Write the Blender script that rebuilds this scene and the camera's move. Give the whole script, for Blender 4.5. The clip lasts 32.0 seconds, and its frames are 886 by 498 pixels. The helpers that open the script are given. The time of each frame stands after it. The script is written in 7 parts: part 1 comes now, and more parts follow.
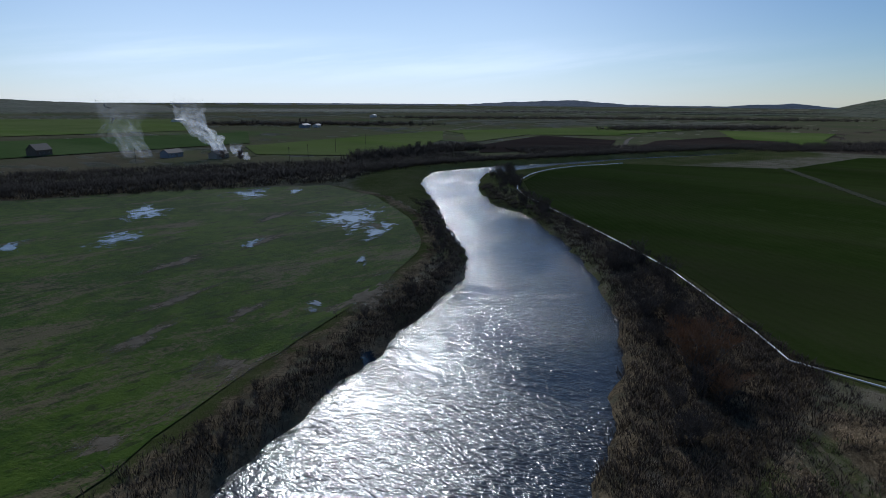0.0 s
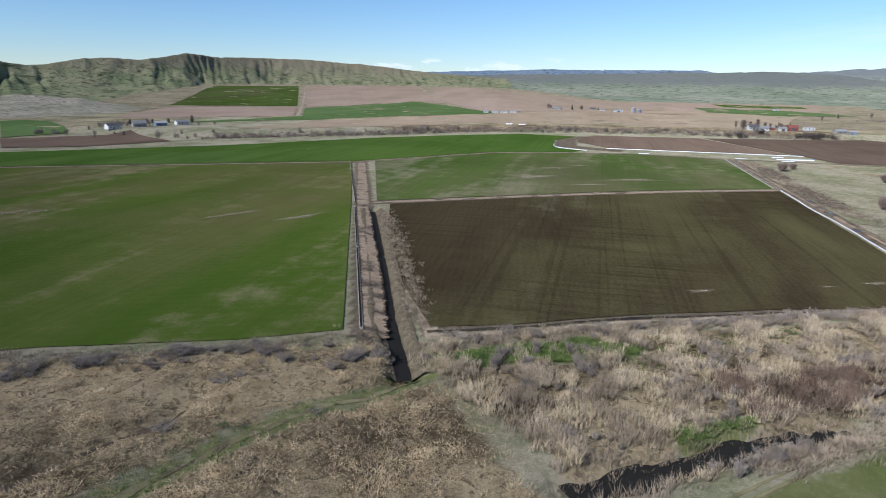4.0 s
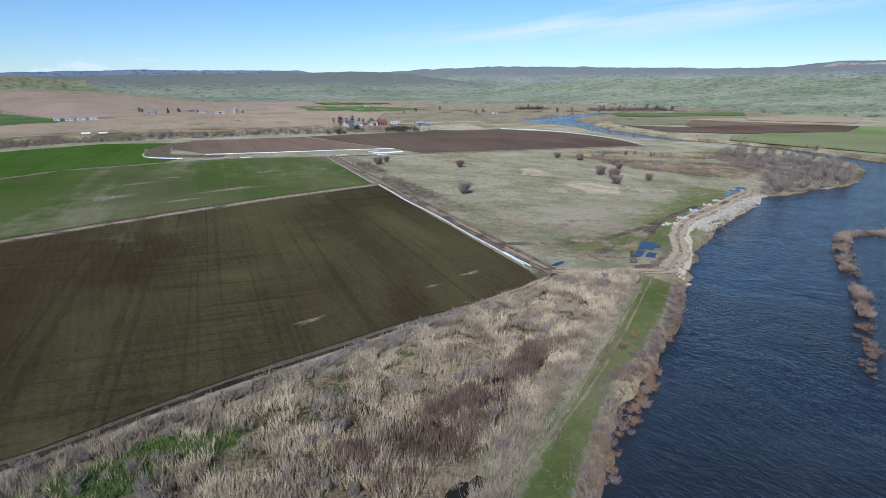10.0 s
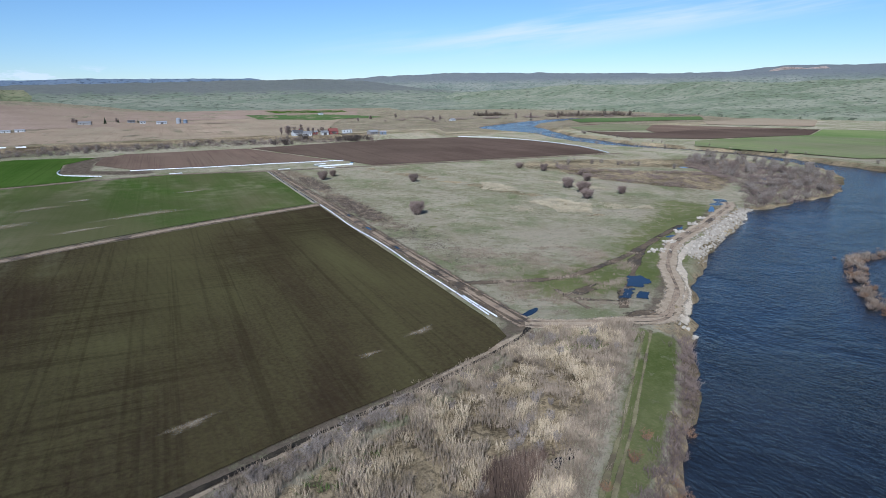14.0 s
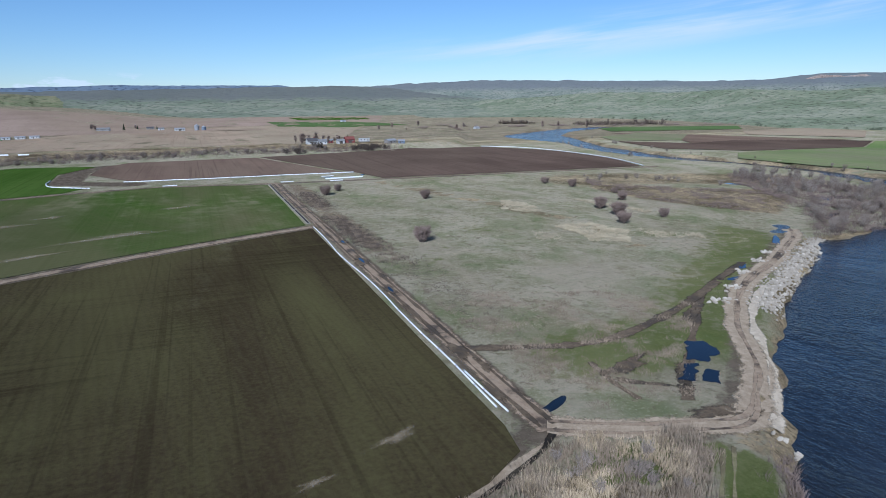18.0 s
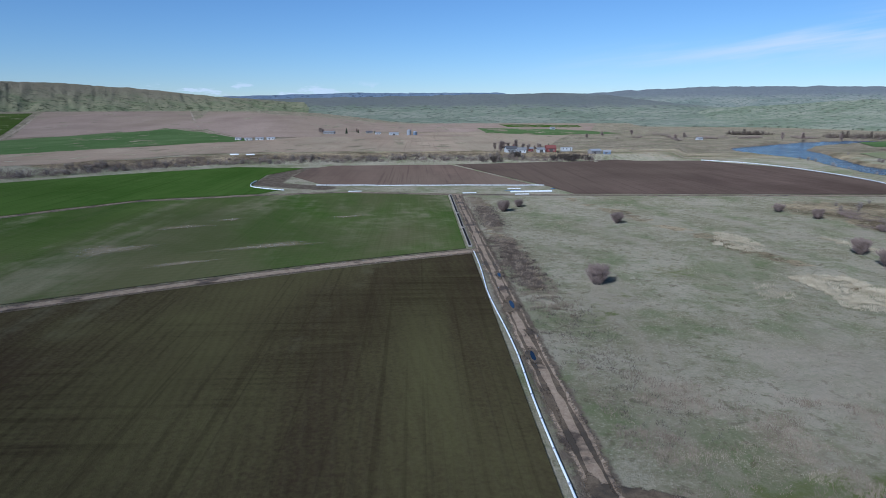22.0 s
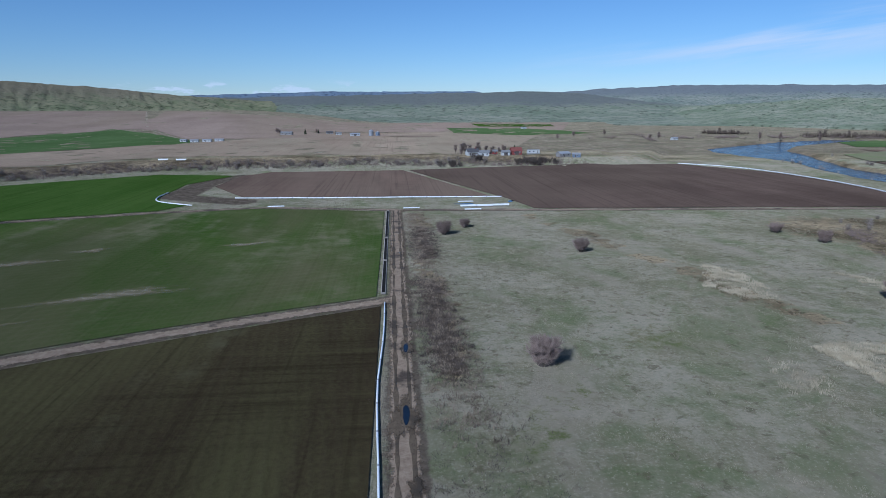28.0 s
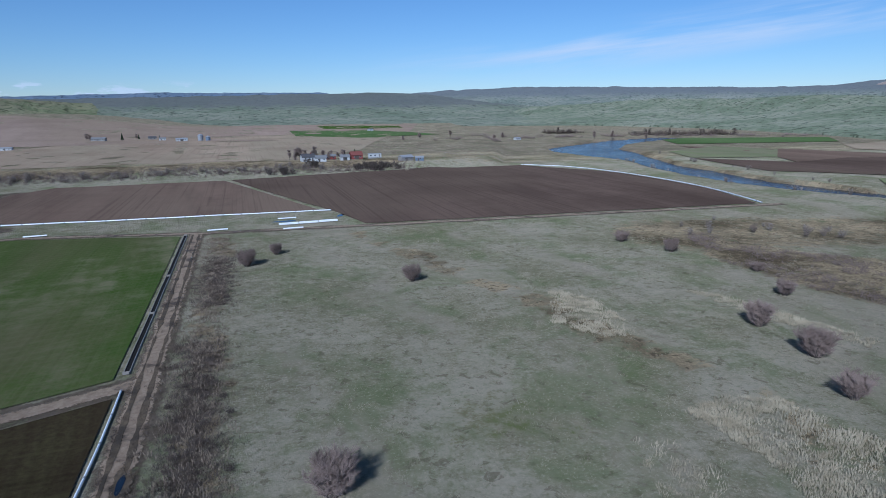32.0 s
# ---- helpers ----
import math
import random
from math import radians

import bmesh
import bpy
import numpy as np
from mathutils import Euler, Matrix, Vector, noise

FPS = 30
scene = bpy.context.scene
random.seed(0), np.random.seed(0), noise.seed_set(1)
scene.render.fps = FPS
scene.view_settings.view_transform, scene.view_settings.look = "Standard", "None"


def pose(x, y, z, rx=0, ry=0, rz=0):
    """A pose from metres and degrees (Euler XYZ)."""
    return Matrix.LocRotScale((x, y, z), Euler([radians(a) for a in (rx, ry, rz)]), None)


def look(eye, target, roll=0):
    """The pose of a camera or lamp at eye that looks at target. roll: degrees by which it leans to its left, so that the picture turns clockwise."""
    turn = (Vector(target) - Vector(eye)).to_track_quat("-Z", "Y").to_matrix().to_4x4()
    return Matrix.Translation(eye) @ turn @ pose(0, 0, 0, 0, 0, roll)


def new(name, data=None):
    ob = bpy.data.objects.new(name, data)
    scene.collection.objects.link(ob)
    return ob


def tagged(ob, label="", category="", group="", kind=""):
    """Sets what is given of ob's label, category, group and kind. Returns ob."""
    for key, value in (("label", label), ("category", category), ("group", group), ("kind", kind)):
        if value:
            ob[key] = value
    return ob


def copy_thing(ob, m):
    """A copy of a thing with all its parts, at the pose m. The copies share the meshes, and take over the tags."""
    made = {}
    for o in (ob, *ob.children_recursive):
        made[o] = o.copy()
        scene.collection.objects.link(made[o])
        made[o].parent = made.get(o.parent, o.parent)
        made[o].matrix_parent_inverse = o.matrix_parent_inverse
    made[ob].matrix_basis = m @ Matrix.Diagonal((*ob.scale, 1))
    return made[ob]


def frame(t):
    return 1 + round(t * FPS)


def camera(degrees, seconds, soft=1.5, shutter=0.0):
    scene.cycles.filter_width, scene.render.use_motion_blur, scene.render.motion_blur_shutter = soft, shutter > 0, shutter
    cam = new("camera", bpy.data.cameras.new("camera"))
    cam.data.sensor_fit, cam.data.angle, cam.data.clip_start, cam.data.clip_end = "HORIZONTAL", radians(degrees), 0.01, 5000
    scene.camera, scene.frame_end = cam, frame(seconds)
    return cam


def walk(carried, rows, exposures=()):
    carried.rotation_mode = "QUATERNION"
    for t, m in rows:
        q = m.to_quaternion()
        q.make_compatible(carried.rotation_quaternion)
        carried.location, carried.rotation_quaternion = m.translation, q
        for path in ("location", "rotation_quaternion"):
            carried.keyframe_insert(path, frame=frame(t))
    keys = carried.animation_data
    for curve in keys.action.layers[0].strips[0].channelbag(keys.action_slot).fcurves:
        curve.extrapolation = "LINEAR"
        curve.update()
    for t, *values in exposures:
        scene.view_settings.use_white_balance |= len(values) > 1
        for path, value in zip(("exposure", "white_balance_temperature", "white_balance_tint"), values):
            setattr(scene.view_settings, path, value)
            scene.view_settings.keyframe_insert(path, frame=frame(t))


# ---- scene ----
cam = camera(71.6, 32.0, soft=0.9, shutter=0.1)
PATH = [
    (0, (-66.866, -249.071, 36.372), (-68.281, -250.402, 35.899), 0.4),
    (0.5, (-67.671, -249.076, 36.47), (-69.216, -250.255, 35.995), 0.2),
    (1, (-68.134, -249.089, 36.679), (-69.917, -249.856, 36.197), 0.0),
    (1.5, (-68.364, -249.033, 36.953), (-70.289, -249.267, 36.463), -0.1),
    (2, (-68.898, -249.185, 36.986), (-70.805, -248.847, 36.488), 0.0),
    (2.5, (-69.206, -249.202, 37.093), (-70.911, -248.287, 36.586), 0.2),
    (3, (-69.38, -249.086, 37.278), (-70.726, -247.698, 36.766), 0.3),
    (3.5, (-69.931, -249.118, 37.349), (-70.825, -247.405, 36.835), 0.5),
    (4, (-70.261, -249.064, 37.589), (-70.721, -247.187, 37.074), 0.8),
    (4.5, (-70.479, -248.596, 37.661), (-70.486, -246.663, 37.148), 0.9),
    (6.5, (-66.13, -237.897, 37.157), (-65.374, -236.119, 36.64), 0.2),
    (7, (-65.585, -236.588, 37.085), (-64.842, -234.805, 36.567), 0.1),
    (7.5, (-65.382, -235.731, 37.103), (-64.652, -233.941, 36.587), 0.0),
    (8, (-65.046, -234.558, 37.14), (-64.329, -232.763, 36.626), 0.1),
    (8.5, (-64.416, -232.738, 37.238), (-63.713, -230.938, 36.725), -0.1),
    (9, (-63.768, -230.378, 37.255), (-63.077, -228.572, 36.743), -0.1),
    (9.5, (-62.876, -227.914, 37.218), (-62.198, -226.103, 36.709), -0.2),
    (10, (-61.759, -225.073, 37.175), (-61.077, -223.263, 36.667), -0.2),
    (10.5, (-60.537, -222.115, 37.192), (-59.729, -220.357, 36.683), -0.3),
    (11, (-59.343, -218.891, 37.194), (-58.495, -217.151, 36.687), -0.3),
    (11.5, (-57.727, -215.74, 37.143), (-56.874, -214.003, 36.639), -0.4),
    (12, (-55.908, -212.514, 37.111), (-55.065, -210.772, 36.61), -0.5),
    (12.5, (-54.025, -209.323, 37.06), (-53.193, -207.574, 36.561), -0.6),
    (13, (-52.127, -205.876, 36.972), (-51.307, -204.12, 36.476), -0.6),
    (13.5, (-50.177, -202.445, 36.857), (-49.369, -200.683, 36.366), -0.6),
    (14, (-48.323, -199.149, 36.863), (-47.524, -197.382, 36.374), -0.7),
    (14.5, (-46.478, -195.942, 36.809), (-45.688, -194.17, 36.323), -0.6),
    (16.5, (-38.477, -183.105, 36.876), (-37.721, -181.315, 36.401), -0.7),
    (17, (-36.237, -179.721, 36.856), (-35.492, -177.927, 36.383), -0.7),
    (17.5, (-34.049, -176.319, 36.725), (-33.313, -174.52, 36.254), -0.6),
    (18, (-31.97, -173.152, 36.535), (-31.244, -171.348, 36.069), -0.5),
    (18.5, (-29.806, -169.882, 36.501), (-29.088, -168.074, 36.037), -0.6),
    (19, (-27.663, -166.835, 36.418), (-26.951, -165.024, 35.957), -0.6),
    (19.5, (-25.53, -163.801, 36.355), (-24.824, -161.987, 35.897), -0.5),
    (20, (-23.432, -160.66, 36.336), (-22.732, -158.843, 35.879), -0.4),
    (20.5, (-21.712, -157.639, 36.353), (-21.016, -155.82, 35.898), -0.4),
    (21, (-19.708, -154.245, 36.362), (-19.154, -152.377, 35.912), -0.4),
    (21.5, (-17.429, -149.574, 36.272), (-17.294, -147.628, 35.83), -0.1),
    (22, (-14.991, -145.531, 36.046), (-14.907, -143.582, 35.605), -0.1),
    (22.5, (-13.221, -141.792, 35.909), (-13.056, -139.849, 35.467), -0.1),
    (23, (-11.764, -138.42, 35.948), (-11.582, -136.478, 35.505), -0.2),
    (23.5, (-10.231, -135.165, 35.974), (-10.044, -133.224, 35.529), -0.1),
    (24, (-8.884, -131.862, 36.021), (-8.696, -129.921, 35.576), -0.1),
    (24.5, (-7.536, -128.389, 36.082), (-7.35, -126.448, 35.635), -0.2),
    (25, (-6.276, -124.792, 36.127), (-6.091, -122.851, 35.681), -0.2),
    (25.5, (-4.928, -121.259, 36.163), (-4.747, -119.318, 35.716), -0.2),
    (27.5, (0.39, -106.996, 36.386), (0.553, -105.054, 35.94), -0.2),
    (28, (1.841, -103.355, 36.342), (1.998, -101.411, 35.897), -0.2),
    (28.5, (3.426, -99.565, 36.267), (3.576, -97.621, 35.823), -0.3),
    (29, (4.997, -95.766, 36.204), (5.152, -93.822, 35.762), -0.2),
    (29.5, (6.509, -92.251, 35.885), (6.73, -90.313, 35.444), -0.2),
    (30, (8.147, -88.49, 35.677), (8.658, -86.609, 35.231), -0.4),
    (30.5, (9.939, -84.829, 35.687), (10.526, -82.97, 35.241), -0.5),
    (31, (12.265, -81.572, 35.738), (12.862, -79.716, 35.293), -0.7),
    (31.5, (14.664, -78.105, 35.946), (15.267, -76.251, 35.501), -0.8),
    (32, (17.057, -74.669, 35.992), (17.66, -72.814, 35.549), -0.5),
]
walk(cam, [(t, look(eye, target, roll)) for t, eye, target, roll in PATH],
     exposures=[(0, -0.52, 5600, 10), (1.0, -0.52, 5600, 10), (2.0, -0.58, 5350, 10), (3.2, 0.25, 5600, 10), (4.5, 0.35, 5600, 10), (9, 0.18, 5350, 10), (14.5, 0.08, 5250, 10), (21, -0.12, 5000, 10), (32.0, -0.3, 4850, 10)])

# ---- light ----
SUN_AZ, SUN_EL = 216.5, 34.0
sun_dir = Vector((math.sin(radians(SUN_AZ)) * math.cos(radians(SUN_EL)), math.cos(radians(SUN_AZ)) * math.cos(radians(SUN_EL)), math.sin(radians(SUN_EL))))
sun = new("sun", bpy.data.lights.new("sun", "SUN"))
sun.data.energy, sun.data.angle, sun.data.color = 5.0, radians(0.53), (1.0, 0.95, 0.87)
sun.matrix_world = sun_dir.to_track_quat("Z", "Y").to_matrix().to_4x4()

world = bpy.data.worlds.new("sky")
scene.world = world
world.use_nodes = True


class Tree:
    """A short hand for node trees."""

    def __init__(self, tree):
        self.t = tree
        self.n, self.l = tree.nodes, tree.links

    def add(self, kind, **props):
        node = self.n.new(kind)
        for key, value in props.items():
            setattr(node, key, value)
        return node

    def put(self, socket, value):
        if isinstance(value, bpy.types.NodeSocket):
            self.l.new(value, socket)
        elif value is not None:
            if hasattr(socket.default_value, "__len__") and not hasattr(value, "__len__"):
                value = (value,) * len(socket.default_value)
            if hasattr(socket.default_value, "__len__") and len(socket.default_value) == 4 and len(value) == 3:
                value = (*value, 1)
            socket.default_value = value

    def math(self, op, a, b=None, c=None):
        node = self.add("ShaderNodeMath", operation=op)
        for s, v in zip(node.inputs, (a, b, c)):
            self.put(s, v)
        return node.outputs[0]

    def mix(self, f, a, b):
        node = self.add("ShaderNodeMix", data_type="RGBA")
        self.put(node.inputs[0], f), self.put(node.inputs[6], a), self.put(node.inputs[7], b)
        return node.outputs[2]

    def noise(self, vec, scale, detail=4, rough=0.55, distort=0.0):
        node = self.add("ShaderNodeTexNoise")
        self.put(node.inputs["Vector"], vec)
        for key, v in (("Scale", scale), ("Detail", detail), ("Roughness", rough), ("Distortion", distort)):
            self.put(node.inputs[key], v)
        return node.outputs["Fac"]

    def ramp(self, v, lo, hi, a=0.0, b=1.0):
        node = self.add("ShaderNodeMapRange", interpolation_type="SMOOTHSTEP")
        for s, x in zip(node.inputs, (v, lo, hi, a, b)):
            self.put(s, x)
        return node.outputs[0]

    def place(self, scale=(1, 1, 1), turn=0.0):
        geo = self.add("ShaderNodeNewGeometry")
        m = self.add("ShaderNodeMapping")
        self.put(m.inputs["Vector"], geo.outputs["Position"])
        m.inputs["Rotation"].default_value = (0, 0, radians(turn))
        m.inputs["Scale"].default_value = scale
        return m.outputs[0]

    def attr(self, name):
        return self.add("ShaderNodeAttribute", attribute_name=name)

    def bump(self, h, strength, dist, normal=None):
        node = self.add("ShaderNodeBump")
        self.put(node.inputs["Strength"], strength), self.put(node.inputs["Distance"], dist), self.put(node.inputs["Height"], h)
        if normal:
            self.put(node.inputs["Normal"], normal)
        return node.outputs[0]


def material(name):
    m = bpy.data.materials.new(name)
    m.use_nodes = True
    t = Tree(m.node_tree)
    return m, t, m.node_tree.nodes["Principled BSDF"]


def rough_is_land(rough):
    return not isinstance(rough, float) or rough > 0.8


def finish(t, b, colour, rough=0.9, normal=None, spec=0.2, metal=0.0):
    t.put(b.inputs["Base Color"], colour), t.put(b.inputs["Roughness"], rough), t.put(b.inputs["Metallic"], metal)
    t.put(b.inputs["Specular IOR Level"], spec), t.put(b.inputs["Diffuse Roughness"], 1.0 if rough_is_land(rough) else 0.0)
    if normal:
        t.put(b.inputs["Normal"], normal)


def make_sky():
    t = Tree(world.node_tree)
    bg = world.node_tree.nodes["Background"]
    sky = t.add("ShaderNodeTexSky", sky_type="NISHITA")
    sky.sun_disc, sky.sun_elevation, sky.sun_rotation = False, radians(SUN_EL), radians(SUN_AZ)
    sky.altitude, sky.air_density, sky.dust_density, sky.ozone_density = 300, 1.0, 0.0, 5.0
    co = t.add("ShaderNodeTexCoord")
    sep = t.add("ShaderNodeSeparateXYZ")
    t.put(sep.inputs[0], co.outputs["Generated"])
    az = t.math("ARCTAN2", sep.outputs[0], sep.outputs[1])
    el = t.math("ARCSINE", sep.outputs[2])
    # thin streaks of high cloud that run slantwise up the sky, and small heaps on the horizon
    comb = t.add("ShaderNodeCombineXYZ")
    t.put(comb.inputs[0], t.math("MULTIPLY", az, 2.2))
    t.put(comb.inputs[1], t.math("MULTIPLY", t.math("SUBTRACT", el, t.math("MULTIPLY", az, 0.115)), 26.0))
    n = t.noise(comb.outputs[0], 1.0, 5, 0.6, 0.3)
    band = t.math("SUBTRACT", el, t.math("ADD", t.math("MULTIPLY", az, 0.10), 0.035))
    on = t.math("MULTIPLY", t.ramp(t.math("ABSOLUTE", band), 0.045, 0.004), t.ramp(t.math("ABSOLUTE", t.math("SUBTRACT", az, 0.95)), 0.85, 0.35))
    streak = t.math("MULTIPLY", t.ramp(n, 0.36, 0.66), on)
    # pale veil over the sunward side
    veil_n = t.noise(comb.outputs[0], 0.8, 5, 0.62, 0.2)
    near_sun = t.ramp(t.math("ABSOLUTE", t.math("SUBTRACT", t.math("ABSOLUTE", az), 2.5)), 1.0, 0.2)
    veil = t.math("MULTIPLY", near_sun, t.math("ADD", t.math("MULTIPLY", t.ramp(veil_n, 0.38, 0.68, 0.0, 0.3), t.ramp(t.math("ABSOLUTE", t.math("SUBTRACT", el, 0.055)), 0.05, 0.005)), t.ramp(el, 0.45, -0.02, 0.0, 0.6)))
    heap_c = t.add("ShaderNodeCombineXYZ")
    t.put(heap_c.inputs[0], t.math("MULTIPLY", az, 16.0)), t.put(heap_c.inputs[1], t.math("MULTIPLY", el, 60.0))
    heap = t.math("MULTIPLY", t.ramp(t.noise(heap_c.outputs[0], 1.0, 4, 0.6), 0.53, 0.62), t.ramp(t.math("ABSOLUTE", t.math("SUBTRACT", el, 0.030)), 0.016, 0.004))
    heap = t.math("MULTIPLY", heap, t.ramp(t.math("ABSOLUTE", t.math("ADD", az, 0.22)), 0.22, 0.12))
    cloud = t.math("MINIMUM", t.math("ADD", t.math("ADD", t.math("MULTIPLY", streak, 0.8), t.math("MULTIPLY", veil, 0.75)), t.math("MULTIPLY", heap, 0.7)), 0.85)
    lit = t.mix(near_sun, (8.5, 8.8, 9.2), (15.5, 16.5, 18.0))
    t.put(bg.inputs["Color"], t.mix(cloud, sky.outputs[0], lit))
    bg.inputs["Strength"].default_value = 0.09


make_sky()

# ---- the plan ----
RIVER_NEAR = [(-560, -395), (-437, -437), (-365, -449), (-310, -450), (-273, -421), (-244, -388), (-239, -372), (-214, -341), (-186, -313), (-160, -294),
              (-147, -287), (-127, -278), (-116, -274), (-95, -253), (-65, -219), (-41, -192), (-34, -186), (-25, -176), (-14, -165), (-4, -158), (9, -148),
              (24, -133), (44, -113), (71, -93), (97, -77), (124, -61), (150, -59), (179, -53), (204, -42), (232, -22), (250, 0), (258, 20), (265, 51),
              (267, 77), (264, 106), (255, 127), (247, 165), (250, 202), (262, 255), (279, 300), (275, 350), (275, 400), (284, 432), (300, 462), (330, 488), (432, 564), (540, 610)]
RIVER_FAR = [(560, 560), (460, 520), (400, 480), (354, 430), (345, 390), (322, 340), (294, 268), (289, 232), (275, 172), (280, 128), (286, 93), (287, 60),
             (279, 30), (266, -18), (252, -60), (225, -100), (165, -135), (110, -150), (77, -150), (70, -147), (55, -155), (46, -163), (36, -173), (28, -185), (8, -212),
             (-25, -252), (-60, -284), (-89, -303), (-109, -311), (-130, -320), (-146, -327), (-167, -337), (-177, -345), (-195, -368), (-227, -404),
             (-267, -453), (-303, -482), (-343, -480), (-397, -462), (-444, -452), (-560, -412)]
RIVER = RIVER_NEAR + RIVER_FAR
WATER_Z = -1.8


def smooth(v, lo, hi):
    s = np.clip((v - lo) / (hi - lo), 0, 1)
    return s * s * (3 - 2 * s)


def from_line(x, y, line, closed=False):
    """How far points lie from a polyline."""
    best = np.full(np.shape(x), 1e9)
    ends = line[1:] + line[:1] if closed else line[1:]
    for (ax, ay), (bx, by) in zip(line, ends):
        dx, dy = bx - ax, by - ay
        s = np.clip(((x - ax) * dx + (y - ay) * dy) / (dx * dx + dy * dy + 1e-9), 0, 1)
        best = np.minimum(best, np.hypot(x - ax - s * dx, y - ay - s * dy))
    return best


def inside(x, y, line):
    odd = np.zeros(np.shape(x), bool)
    for (ax, ay), (bx, by) in zip(line, line[1:] + line[:1]):
        if ay != by:
            odd ^= ((ay > y) != (by > y)) & (x < (bx - ax) * (y - ay) / (by - ay) + ax)
    return odd


def signed(x, y, line):
    """Distance to the edge of an outline: below nought inside it."""
    d = from_line(x, y, line, True)
    return np.where(inside(x, y, line), -d, d)


def wave(x, y, size, seed=0.0):
    """Cheap smooth noise from sums of sines, between about -1 and 1."""
    x, y = np.asarray(x, float) / size, np.asarray(y, float) / size
    out = 0.0
    for k, (a, b) in enumerate(((1.0, 0.3), (-0.5, 1.1), (1.7, -1.3), (0.4, 2.3), (2.9, 1.6), (-2.2, 3.1))):
        out = out + np.sin(a * x * 2.1 + b * y * 2.1 + seed * (k + 1.7) + 1.3 * np.sin(b * x - a * y + seed)) / (1.0 + 0.55 * k)
    return out / 2.2


TERRACE = [(-900, 60), (-560, 120), (-330, 135), (-225, 215), (-155, 284), (-70, 296), (4, 301), (78, 299), (130, 290), (185, 315), (235, 420), (330, 700), (700, 2000)]
MEADOW_W = [(-60, -292), (-109, -317), (-146, -333), (-177, -352), (-200, -380), (-224, -425), (-229, -463), (-188, -485), (-150, -501), (-115, -507), (-20, -520), (60, -480), (60, -330)]
DRAIN = [(-137, -71), (-113, -129), (-102, -157), (-98, -166), (-93, -177)]
BASIN = [(37, -104), (40, -106), (38, -112), (33, -116), (29, -118.5), (25, -115.5), (30, -109)]
SLOUGH = [(-70, -196.5), (-59, -188), (-51.5, -183), (-45, -179.4), (-38.5, -176)]
BANK_GRASS = [(-120, -257), (-95, -235), (-66, -208), (-47, -191.5), (-40, -187), (-30.5, -178), (-20, -168), (-10, -159), (4, -146), (18, -133)]
FRESH = [[(-92, -172), (-85, -172.5), (-78, -169.5), (-70, -166.5), (-62.5, -162.5), (-60.5, -159.5), (-70, -158.5), (-83, -165)], [(-60, -183), (-55, -180), (-49, -177), (-52, -181), (-58, -186)], [(4, -124), (14, -126), (18, -130), (10, -133), (2, -129)]]


REEDS = [(-50, -187), (-42, -179), (-35, -174), (-24, -163), (-13, -155), (2, -141), (20, -127), (5, -122), (-20, -134), (-44, -145), (-71, -155), (-86, -163), (-96, -170), (-84, -182), (-68, -198)]
STRAW = [(-96, -168), (-103, -169), (-121, -177), (-135, -182), (-152, -192), (-165, -203), (-158, -222), (-154, -244), (-150, -262), (-128, -262), (-104, -246), (-85, -225), (-68, -204), (-84, -182)]
GULLY = [(-117, -188), (-116, -195), (-121, -203), (-127, -220), (-133, -227), (-141, -239), (-148, -252)]
GULLY_B = [(-91, -177), (-96, -184), (-101, -188), (-106, -196), (-112, -208), (-117, -228), (-121, -248), (-130, -254), (-140, -261)]
SHOALS = [([(96, -112), (122, -117), (150, -112)], 6.0), ([(97, -112), (80, -124), (64, -138)], 2.6), ([(57, -144.5), (49, -152), (43, -157)], 2.0), ([(120, -128), (150, -130)], 5.0)]


